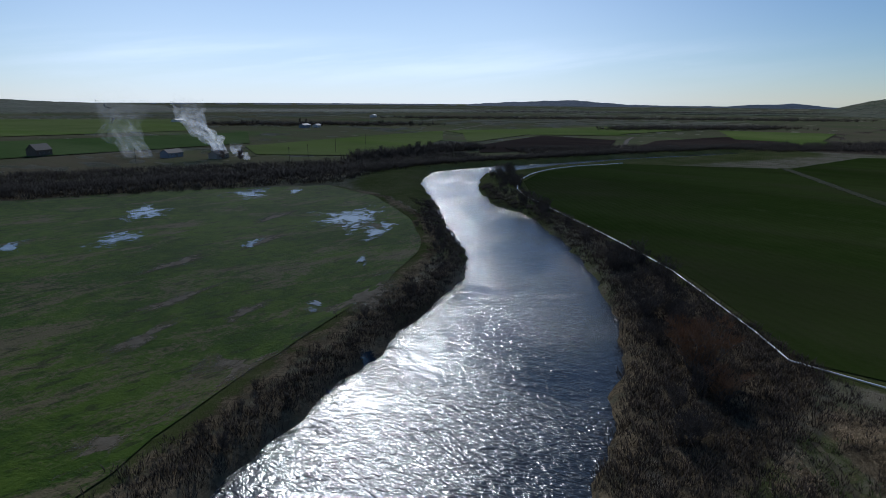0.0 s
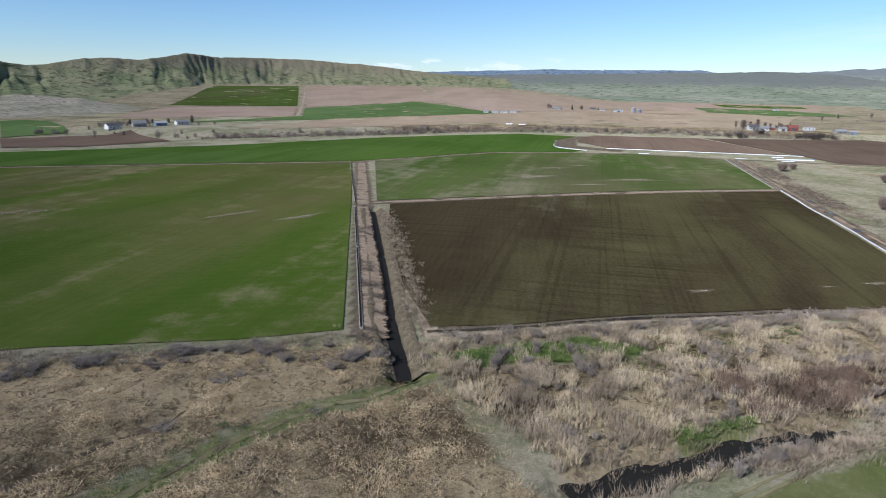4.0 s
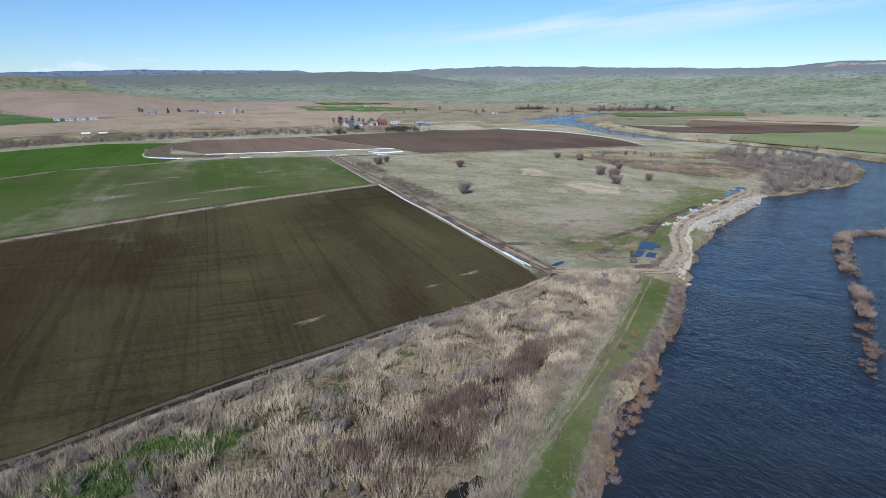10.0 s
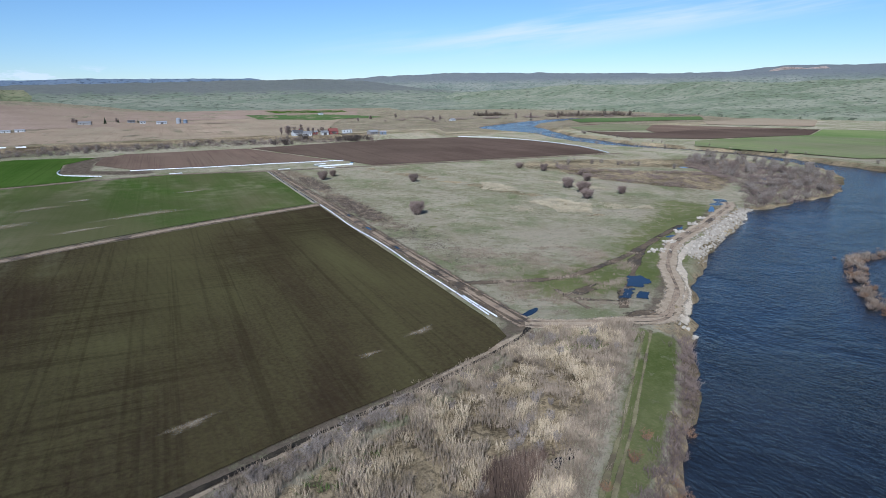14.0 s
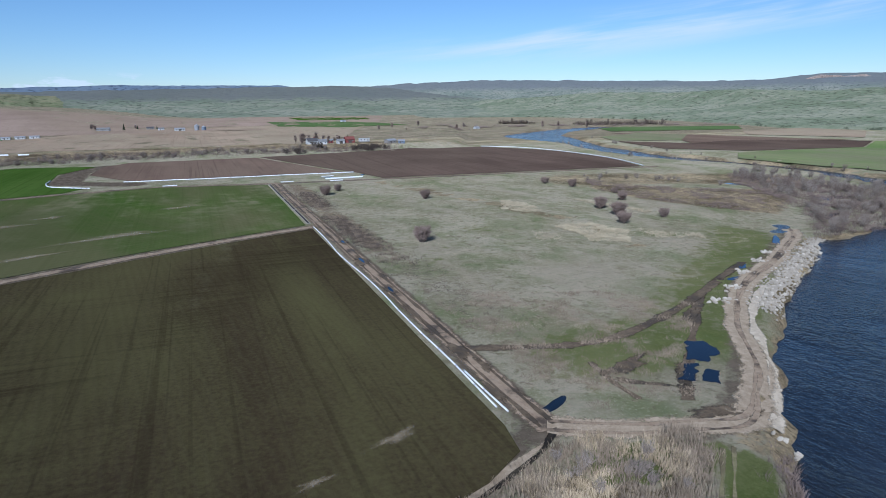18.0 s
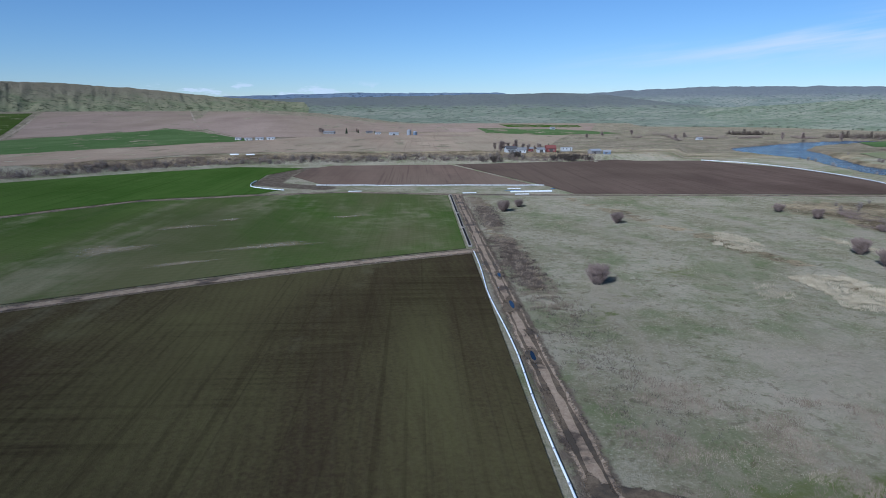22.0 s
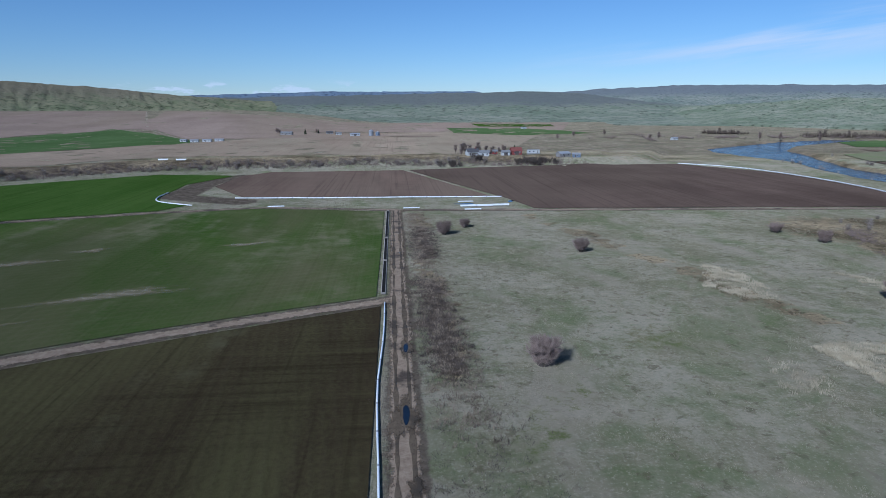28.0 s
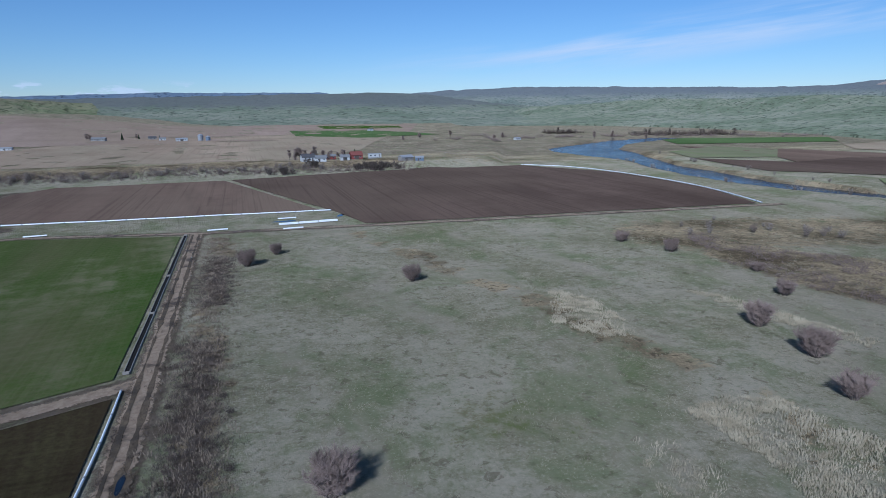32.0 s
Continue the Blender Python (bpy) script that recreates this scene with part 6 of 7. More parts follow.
def house(name, x, y, w, d, h, rise, turn, wall, roof, label, category="house", windows=3, door=True, chimney=False, group="", big_door=False, size=0.85):
    root = tagged(new(name), label, category, group)
    part("wall", gabled(w, d, h, rise), wall, root)
    for side in (-1, 1):
        part("roof", slope(w, d, h, rise, side), roof, root)
    for side in (-1, 1):
        for k in range(windows):
            cx = (k + 0.5) / windows * w * 0.86 - w * 0.43 + (0.6 if door and k == windows // 2 else 0)
            wn = part("window", box(cx - 0.55, side * d / 2 - 0.05, h * 0.42, cx + 0.55, side * d / 2 + 0.05, h * 0.42 + 1.15), M_WHITE, root)
            part("pane", box(cx - 0.45, side * d / 2 - 0.07, h * 0.42 + 0.1, cx + 0.45, side * d / 2 + 0.07, h * 0.42 + 1.05), M_WINDOW, wn)
    if door:
        wd, hd = (3.2, min(h - 0.2, 3.0)) if big_door else (0.95, 2.05)
        for side in (-1, 1):
            dr = part("door", box(-0.5 * wd - (0 if big_door else 0.9), side * d / 2 - 0.06, 0.05, 0.5 * wd - (0 if big_door else 0.9), side * d / 2 + 0.06, hd), M_DARKWALL, root)
            part("handle", box(0.5 * wd - (0.15 if big_door else 1.05), side * (d / 2 + 0.06) - 0.04, 1.0, 0.5 * wd - (0.1 if big_door else 1.0), side * (d / 2 + 0.06) + 0.04, 1.1), M_TIN, dr)
    if chimney:
        part("chimney", box(w * 0.2, -0.35, h + rise * 0.5, w * 0.2 + 0.6, 0.35, h + rise + 0.9, 0.03), M_REDWALL, root)
    part("foundation", box(-w / 2 - 0.08, -d / 2 - 0.08, -0.8, w / 2 + 0.08, d / 2 + 0.08, 0.12), M_CONCRETE, root)
    root.matrix_basis = at(x, y, size, radians(turn), sink=0.0)
    return root


def silo(x, y, r, h, mat, label):
    root = tagged(new("grain_silo"), label, "silo", "grain silos")
    part("pad", tube(r + 0.5, r + 0.5, -0.8, 0.15, 28), M_CONCRETE, root)
    part("shell", tube(r, r, 0.15, h, 28), mat, root)
    for k in range(1, 6):
        part("rib", tube(r + 0.06, r + 0.06, h * k / 6 - 0.06, h * k / 6 + 0.06, 28), M_TIN, root)
    part("roof", tube(r + 0.15, 0.35, h, h + 0.5 * r, 28), M_TIN, root)
    cap = part("cap", tube(0.4, 0.3, h + 0.5 * r - 0.1, h + 0.5 * r + 0.35, 14), M_GREYWALL, root)
    for side in (-0.25, 0.25):
        part("ladder_rail", box(side - 0.03, -r - 0.18, 0.2, side + 0.03, -r - 0.12, h + 0.2), M_TIN, root)
    root.matrix_basis = at(x, y, sink=0.0)
    return root


def trailer(x, y, w, turn, label, mat=None):
    """A long white mobile home or trailer on wheels."""
    root = tagged(new("trailer"), label, "trailer", "white trailers")
    part("body", box(-w / 2, -1.3, 0.6, w / 2, 1.3, 3.1, 0.12), mat or M_WHITE, root)
    part("roof", box(-w / 2 - 0.1, -1.4, 3.1, w / 2 + 0.1, 1.4, 3.22, 0.03), M_TIN, root)
    part("skirt", box(-w / 2 + 0.1, -1.2, -0.3, w / 2 - 0.1, 1.2, 0.62), M_GREYWALL, root)
    for k in range(3):
        cx = -w / 2 + w * (k + 0.5) / 3
        for side in (-1, 1):
            part("window", box(cx - 0.5, side * 1.3 - 0.04, 1.6, cx + 0.5, side * 1.3 + 0.04, 2.4), M_WINDOW, root)
    part("door", box(w * 0.28, -1.36, 0.7, w * 0.28 + 0.9, -1.28, 2.7), M_GREYWALL, root)
    root.matrix_basis = at(x, y, 1.0, radians(turn), sink=-0.1)
    return root


# the farm on the terrace edge
house("farmhouse", 58, 331, 10, 7, 3.2, 2.4, 10, M_WHITE, M_ROOF_DARK, "white farmhouse with a dark roof under bare trees", chimney=True)
house("cottage", 66, 329, 8, 6, 2.8, 1.8, -5, M_WHITE, M_ROOF_GREY, "small white cottage beside the farmhouse", windows=2)
house("red_barn", 91, 341, 9, 7, 3.6, 2.4, 5, M_REDWALL, M_ROOF_RED, "red wooden barn with a tin roof", "barn", 2, True, big_door=True)
house("red_shed", 74, 345, 9, 5, 2.6, 1.2, 0, M_REDWALL, M_ROOF_GREY, "low red shed on the farm", "shed", 2)
house("white_garage", 83, 339, 7, 6, 2.8, 1.6, 0, M_WHITE, M_ROOF_GREY, "white garage beside the red barn", "garage", 1, True, big_door=True)
house("grey_shed", 118, 312, 10, 6, 2.8, 1.4, 20, M_GREYWALL, M_TIN, "weathered grey shed near the bluff", "shed", 2)
house("tin_shed", 126, 308, 6, 5, 2.4, 1.0, -10, M_BLUEWALL, M_TIN, "small tin shed near the bluff", "shed", 1)
trailer(104, 342, 9, 4, "white trailer beside the red barn")
# the grain farm with silos
silo(-24, 672, 2.9, 6.2, M_TIN, "tall pale metal grain silo with a cone roof")
silo(-16, 668, 2.5, 4.6, M_BLUEWALL, "lower blue-grey metal grain silo")
house("white_barn", -44, 676, 14, 7, 2.6, 1.5, 8, M_WHITE, M_TIN, "long white barn beside the silos", "barn", 4, True, big_door=True)
house("farm_store", -66, 700, 8, 6, 2.6, 1.4, 0, M_WHITE, M_ROOF_GREY, "white store building near the silos", "shed", 2)
house("ranch_house", -132, 706, 17, 8, 2.8, 2.0, -6, M_GREYWALL, M_ROOF_GREY, "grey ranch house beside trees", chimney=True)
house("workshop", -80, 728, 10, 6, 2.6, 1.6, 10, M_GREYWALL, M_ROOF_DARK, "grey workshop on the grain farm", "shed", 2)
# white sheds out on the plain
for k, (x, y, w) in enumerate(((-201, 556, 9), (-190, 562, 10), (-178, 564, 10), (-213, 560, 7))):
    house("white_shed", x, y, w, 6, 2.3, 0.9, 6 - 3 * k, M_WHITE, M_TIN, "long low white shed on the plain", "shed", 2, group="white sheds on the plain")
# farms towards the hills
for name, x, y, w, d, h, rise, turn, wall, roof, label, cat_ in (
        ("blue_barn", -580, 58, 26, 10, 4.0, 2.2, 70, M_BLUEWALL, M_TIN, "long blue-grey metal barn near the hills", "barn"),
        ("cattle_shed", -594, 66, 16, 9, 3.6, 1.8, 70, M_WHITE, M_TIN, "white cattle shed near the hills", "shed"),
        ("hill_barn", -606, 40, 12, 8, 3.6, 2.2, 60, M_GREYWALL, M_ROOF_RED, "grey barn with a rusty red roof", "barn"),
        ("hill_house", -628, 30, 12, 8, 3.0, 2.0, 60, M_WHITE, M_ROOF_GREY, "white house near the hills", "house"),
        ("far_shed", -650, 14, 14, 7, 3.0, 1.5, 65, M_WHITE, M_TIN, "white shed near the hills", "shed"),
        ("lone_house", -690, -92, 14, 8, 3.0, 2.0, 80, M_WHITE, M_TIN, "white house at the end of a field", "house"),
        ("yard_house", -418, 140, 11, 8, 3.0, 2.2, 65, M_WHITE, M_ROOF_DARK, "white house among dark trees", "house"),
        ("yard_barn", -410, 158, 11, 8, 3.4, 2.2, 50, M_GREYWALL, M_ROOF_GREY, "grey barn among dark trees", "barn"),
        ("yard_shed", -402, 172, 10, 6, 2.8, 1.4, 60, M_BLUEWALL, M_TIN, "blue-grey tin shed in a farmyard", "shed"),
        ("yard_store", -396, 190, 12, 6, 2.8, 1.6, 60, M_WHITE, M_ROOF_GREY, "white store in a farmyard", "shed"),
        # dark roofs of barn and roadside house imitate backlit silhouettes by colour
        ("dark_barn", -176, -700, 14, 9, 5.0, 4.0, 30, M_DARKWALL, M_ROOF_DARK, "old barn standing alone on the plain, coloured like a backlit silhouette", "barn"),
        ("roadside_house", -233, -640, 15, 8, 3.4, 2.4, 25, M_BLUEWALL, M_ROOF_DARK, "blue-grey house beside the far road", "house"),
        ("smoke_barn", -250, -612, 12, 8, 3.6, 2.2, 20, M_GREYWALL, M_ROOF_DARK, "grey barn beside a smoking brush pile", "barn"),
        ("plain_shed", -486, -1200, 30, 10, 4.0, 2.0, 35, M_WHITE, M_TIN, "long white shed far out on the plain", "shed"),
        ("plain_barn", -530, -930, 22, 9, 4.0, 2.0, 30, M_BLUEWALL, M_TIN, "metal barn far out on the plain", "barn"),
        ("plain_house", -545, -925, 14, 8, 3.4, 2.0, 30, M_WHITE, M_TIN, "white house far out on the plain", "house"),
        ("distant_shed", -900, -1230, 34, 12, 5.0, 2.0, 40, M_WHITE, M_TIN, "white shed on the horizon", "shed"),
        ("east_house", 330, 600, 8, 6, 2.4, 1.4, 10, M_WHITE, M_TIN, "white house beyond the river", "house"),
        ("valley_house", 215, 900, 9, 6, 2.4, 1.4, 15, M_WHITE, M_TIN, "white house at the mouth of the valley", "house")):
    house(name, x, y, w, d, h, rise, turn, wall, roof, label, cat_, 3)


# ---- pipes and ditches ----
def pipe_line(line, label, r=0.17, sway=0.0, length=6.1):
    """An irrigation pipe laid along the ground, section by section, with a coupling at each joint."""
    root = tagged(new("irrigation_pipe"), label, "pipe")
    pts = np.array(dense(line, length), float)
    if sway:
        pts[:, 0] += sway * np.sin(np.arange(len(pts)) * 0.9)
    sec = tube(r, r, 0.0, 1.0, 10)
    me = bpy.data.meshes.new("pipe_section")
    sec.to_mesh(me), sec.free()
    me.materials.append(M_PIPE), me.shade_smooth()
    band = tube(r * 1.25, r * 1.25, -0.16, 0.16, 10)
    mb = bpy.data.meshes.new("coupling")
    band.to_mesh(mb), band.free()
    mb.materials.append(M_BAND)
    z = ground_z(pts[:, 0], pts[:, 1]) + r + 0.12
    for k in range(len(pts) - 1):
        a, b = Vector((*pts[k], z[k])), Vector((*pts[k + 1], z[k + 1]))
        turn = (b - a).to_track_quat("Z", "Y")
        s = new("pipe_section", me)
        s.parent = root
        s.matrix_basis = Matrix.LocRotScale(a, turn, (1, 1, (b - a).length))
        c = new("coupling", mb)
        c.parent = root
        c.matrix_basis = Matrix.LocRotScale(b, turn, (1, 1, 1))
    return root


pipe_line([(-0.5, -112), (-0.2, -60), (-0.7, -25), (-0.2, 9.5)], "white irrigation pipe beside the farm road", 0.13, 0.18)
pipe_line([(0.3, -113.5), (0.15, -101)], "short white pipe lying beside the longer one", 0.13)
pipe_line([(-64, 157.5), (-59, 157), (47, 150.5)], "white irrigation pipe along the brown field", 0.22)
pipe_line(rounded([(192, 296), (214, 270), (223, 230), (221, 160), (205, 109)]), "white irrigation pipe along the river side of a field", 0.26)
pipe_line([(-164, -200), (-160, -257), (-161, -269), (-170, -276.5), (-196, -301.5), (-211, -321), (-234, -353), (-259, -386), (-272, -400)], "white irrigation pipe along the curved field edge", 0.12)
pipe_line(rounded([(-272, -400), (-297, -418), (-332, -433), (-365, -435), (-407, -423)]), "white irrigation pipe along the far field edge", 0.2)
pipe_line(rounded([(-76, 139), (-94, 150), (-98, 166), (-98, 178)]), "pale pipe round the corner of a green field", 0.22)


def pipe_stack(x, y, n, rows, turn, label):
    """Loose pipes stacked on the grass."""
    root = tagged(new("pipe_stack"), label, "pipe stack", "pipe stacks on the grass")
    k = 0
    for row in range(rows):
        for i in range(n - row):
            b = tube(0.16, 0.16, -3.05, 3.05, 10)
            p = part("pipe", b, M_PIPE, root)
            p.matrix_basis = pose(0, (i - (n - row - 1) / 2) * 0.33, 0.17 + 0.28 * row, 0, 90, 0)
    for cx in (-2, 2):
        part("bearer", box(cx - 0.08, -n * 0.19, -0.12, cx + 0.08, n * 0.19, 0.02), M_WOODPOLE, root)
    root.matrix_basis = at(x, y, 1.0, radians(turn), sink=-0.1)


# the last two stacks stand in for white trailers on the terrace
for x, y, n, rows in ((30.2, 127.2, 4, 2), (36.6, 127.6, 4, 2), (43.0, 128.0, 4, 2), (31, 119.6, 3, 1), (30.5, 138.6, 3, 1), (-43, 133.6, 3, 1), (8.5, 125, 3, 1), (-149, 318, 4, 3), (-137, 316.5, 4, 3)):
    pipe_stack(x, y, n, rows, 4 + 2 * math.sin(x), "stack of white irrigation pipes lying on grass")


# dull black stands in for bank shade and dark reflections on the water
M_DITCH = wall_material("shade_black_ditch_water", (0.010, 0.009, 0.008), 0.95, 0, 0.1)
M_DITCH.node_tree.nodes["Principled BSDF"].inputs["Specular IOR Level"].default_value = 0.1


def ditch(line, width, label, gates=()):
    """A concrete-lined irrigation ditch with water in it and small check gates."""
    root = tagged(new("concrete_ditch"), label, "ditch", kind="structure")
    pts = np.array(dense(line, 5.0), float)
    tan = np.gradient(pts, axis=0)
    tan /= np.linalg.norm(tan, axis=1)[:, None]
    nor = np.stack([-tan[:, 1], tan[:, 0]], 1)
    g = ground_z(pts[:, 0], pts[:, 1])
    for side in (-1, 1):
        prof = [(0.5, 0.08), (0.5, 0.24), (0.6, 0.24), (0.75, 0.05)]
        v = np.stack([np.column_stack([pts + nor * side * o * width, g + z]) for o, z in prof], 1).reshape(-1, 3)
        f = grid_faces(len(pts), 4)
        mesh_object("ditch_wall", v, f if side > 0 else f[:, ::-1], M_CONCRETE, root)
    v = np.stack([np.column_stack([pts + nor * s * 0.5 * width, g + 0.12]) for s in (-1, 1)], 1).reshape(-1, 3)
    mesh_object("ditch_water", v, grid_faces(len(pts), 2)[:, ::-1], M_DITCH, root)
    for u in gates:
        k = int(u * (len(pts) - 1))
        gt = part("gate", box(-0.6 * width, -0.08, 0.1, 0.6 * width, 0.08, 0.5), M_CONCRETE, root)
        gt.matrix_basis = Matrix.Translation((pts[k][0], pts[k][1], g[k])) @ Matrix.Rotation(math.atan2(nor[k][1], nor[k][0]), 4, "Z")


ditch([(-0.6, 15.5), (-0.5, 60), (-0.3, 119)], 0.7, "concrete ditch full of dark water beside the farm road", (0.0, 0.28, 0.55, 1.0))
ditch([(-104.2, -164), (-143, -70)], 0.4, "narrow concrete ditch along the dirt lane", (0.0, 0.5, 1.0))
ditch([(-146, -62), (-188, 36)], 0.45, "narrow concrete ditch beyond the cross road", (1.0,))
def lined_drain():
    """The drain's sloping weedy banks and the dark water at the bottom."""
    pts = np.array(dense(DRAIN, 2.0), float)
    tan = np.gradient(pts, axis=0)
    tan /= np.linalg.norm(tan, axis=1)[:, None]
    nor = np.stack([-tan[:, 1], tan[:, 0]], 1)
    prof = [(-3.4, 0.05), (-2.7, 0.12), (-1.9, -0.35), (-1.0, -1.15), (1.0, -1.15), (1.9, -0.35), (2.7, 0.14), (3.4, 0.05)]
    rag = 0.35 * np.stack([wave(pts[:, 0], pts[:, 1], 2.5, k) for k in range(len(prof))], 1)
    v = np.stack([np.column_stack([pts + nor * (o + rag[:, k:k + 1]), np.full(len(pts), z)]) for k, (o, z) in enumerate(prof)], 1)
    tagged(mesh_object("drain_bank", v.reshape(-1, 3), grid_faces(len(pts), len(prof))[:, ::-1], M_DRAINBANK, smooth_faces=True), "steep weedy banks of a straight drain", "drain", kind="structure")


M_DRAINBANK = earth_material("weedy_drain_bank", (0.06, 0.048, 0.032), (0.15, 0.12, 0.08), (0.03, 0.026, 0.02), 0.66)
M_DRAINBANK.node_tree.nodes["Principled BSDF"].inputs["Alpha"].default_value = 1.0
for link in list(M_DRAINBANK.node_tree.links):
    if link.to_socket.name == "Alpha":
        M_DRAINBANK.node_tree.links.remove(link)
lined_drain()
ribbon("water_drain", DRAIN, 2.2, M_DITCH, z=-1.0, label="dark water in a straight drain", category="drain", step=4)
ribbon("water_slough", SLOUGH, 5.0, M_DITCH, z=-0.95, label="dark still slough among the reeds", category="slough", step=2)

# ---- pools and puddles ----
for outline, label in (([(36.4, -104.4), (38.9, -105), (38.6, -108), (37.8, -110), (35.4, -110.6), (33.4, -112), (31.4, -109.5)], "blue pool in a square hollow of the wet meadow"), ([(30.1, -110.7), (31.8, -111.4), (26.7, -116), (25.6, -114.9)], "narrow blue pool in the wet meadow"), ([(29.7, -114), (31.5, -113.6), (33, -114.6), (31, -115.6), (29.5, -117.7), (27.9, -115.8)], "small blue pool in the wet meadow")):
    sheet("pool", outline, M_POND, z=0.13, step=0.4, ragged=0.6, label=label, category="pool")
POOLS = [
         (6.4, -114.0, 3.0, 0.8, 28, "dark puddle beside the track junction"), (69.8, -82.5, 2.4, 0.9, 10, "blue puddle beside the river track"), (79, -76, 2.2, 0.8, 30, "blue puddle beside the rocks"),
         (105, -62.5, 12, 1.0, 41, "long blue puddle behind the bank"), (29, 134, 4.0, 1.3, 5, "blue puddle beside the pipe stacks"), (49, 139, 3.0, 1.0, 60, "puddle at the field corner"),
         (199, 35, 8, 3, 100, "flooded pool among grey willows"), (190, -10, 14, 5, 45, "flooded pool in the willow flat")] + [(px, py, 1.9, 0.6, 40, "dark open water among the reeds") for px, py in REED_POOLS]
for k, (x, y, a, b_, turn, label) in enumerate(POOLS):
    c, s = math.cos(radians(turn)), math.sin(radians(turn))
    ring = [(x + a * math.cos(w) * c - b_ * math.sin(w) * s, y + a * math.cos(w) * s + b_ * math.sin(w) * c) for w in np.linspace(0, 2 * math.pi, 15)[:-1]]
    top = float(np.median(ground_z(np.array([p[0] for p in ring]), np.array([p[1] for p in ring])))) + 0.03
    sheet("pool", ring, M_POND, z=max(top, WATER_Z + 0.05), step=1.2, ragged=0.8 * min(1, b_ / 2), label=label, category="pool", seed=k)


def flood_material():
    """Shallow water that shows in streaks between the grass."""
    m, t, b = material("shallow_flood_water")
    p = t.place((0.35, 1.0, 1.0), -44)
    f = t.math("ADD", t.math("MULTIPLY", t.noise(p, 1.7, 4, 0.7, 0.5), 0.6), t.math("MULTIPLY", t.noise(t.place(), 0.2, 3, 0.6), 0.4))
    rim = t.math("ADD", f, t.math("MULTIPLY", t.math("SUBTRACT", t.attr("core").outputs["Fac"], 0.5), 0.30))
    finish(t, b, (0.02, 0.022, 0.02), 0.12, t.bump(t.noise(t.place(), 3.0, 3, 0.6), 0.5, 0.02), 0.5)
    t.put(b.inputs["Alpha"], t.ramp(rim, 0.545, 0.575))
    return m


M_FLOOD = flood_material()
WET = [(-186, -401, 27, 15, 44), (-178, -380, 13, 6, 44), (-186, -384, 9, 4, 48), (-155, -358, 7, 2.2, 46), (-129, -339, 6, 4.0, 46), (-123, -421, 14, 8, 46), (-144, -456, 22, 9, 60), (-191, -470, 20, 10, 44), (-121, -315.5, 2.6, 1.7, 46), (-111, -310.5, 2.2, 1.6, 50),
       (-100, -430, 10, 6, 40), (-146, -392, 10, 3, 44), (-206, -462, 10, 3, 44)]
for k, (x, y, a, b_, turn) in enumerate(WET):
    patch("puddle", x, y, 1.25 * a, 1.25 * b_, turn, M_FLOOD, "shallow water glinting in streaks in the flooded meadow", "puddle", 0.30, 1.7 * k)
for k, (x, y, a, b_) in enumerate(((3.3, -13.5, 3.0, 0.8), (2.8, -35, 4.4, 1.0), (1.6, -37, 3.6, 0.6), (2.2, -60, 3.2, 0.8), (3.4, -50, 2.0, 0.5), (1.6, -75, 4.5, 0.5), (2.4, -94, 3.0, 1.0), (3.6, -100, 2.4, 0.5), (1.2, -108, 3.0, 0.6))):
    patch("wet_rut", x, y, a * 1.3, b_ * 1.6, 90, M_MUD, "wet dark mud in the ruts of the farm road", "mud", 0.12, k)
    if k in (0, 1, 3):
        ring = [(x + 0.45 * b_ * math.cos(w), y + 0.6 * a * math.sin(w)) for w in np.linspace(0, 2 * math.pi, 12)[:-1]]
        sheet("rut_puddle", ring, M_POND, 0.14, 1.0, 0.15, "puddle in a rut of the farm road", "puddle", seed=k)

# ---- bare and worn patches ----
M_BARE = earth_material("pale_bare_soil", (0.21, 0.165, 0.115), (0.31, 0.255, 0.18), (0.14, 0.12, 0.07), 0.7, 0.6, 1.8, 0.55)
ribbon("track_sandy", rounded([(27, -128.5), (33, -123.5), (40, -117), (46, -110.5), (50.5, -104), (60, -95.5), (72, -87.5)]), 1.8, M_SAND, 0.16, ragged=0.5, label="pale sandy ridge beside the river track", category="track")
for off in (-0.8, 0.8):
    ribbon("track_verge", [(-138 + off, -263), (-122, -252 + off), (-95, -233 + off), (-66 + off, -205), (-44 + off, -184), (-36 + off, -178), (-21 + off, -166), (-4 + off, -151), (18 + off, -130)], 0.55, M_RUT, 0.05, ragged=0.2, label="faint wheel track on the grassy bank", category="track", across=2)
M_TRENCH = earth_material("black_trench_mud", (0.022, 0.018, 0.014), (0.05, 0.042, 0.03), (0.014, 0.012, 0.010), 0.6)
ribbon("track_field_edge", [(-94, -163.5), (-82, -159), (-71, -153), (-56, -146), (-37, -138), (-17, -130), (1, -121)], 1.3, M_TRACK_PALE, 0.07, ragged=0.7, label="pale dirt strip along the field edge", category="track")
ribbon("trench", [(-94, -162), (-82, -157.5), (-71, -151.5), (-56, -144.8), (-37, -137.5), (-17, -130.6), (-9.9, -127.2), (-5.9, -125.4), (-0.5, -122.6), (2.6, -119.8)], 1.1, M_TRENCH, 0.1, ragged=0.3, label="narrow dark trench along the field edge", category="ditch", across=2)
ribbon("ditch_dark", [(-322, -270), (-344, -222), (-362, -165), (-395, -82)], 4.5, M_VERGE, 0.3, label="dark ditch between two green fields", category="ditch", across=2)
ribbon("ditch_field", [(-447, -346), (-368, -300.5), (-320, -271.5), (-262, -241), (-199, -214), (-167, -196.5)], 6.0, M_VERGE, 0.3, ragged=0.6, label="weedy strip between two green fields", category="field edge", across=2)
ribbon("track_gully_low", GULLY_B, 1.2, M_RUT, 0.06, ragged=0.5, label="dark wet hollow through dead grass", category="gully", across=2)
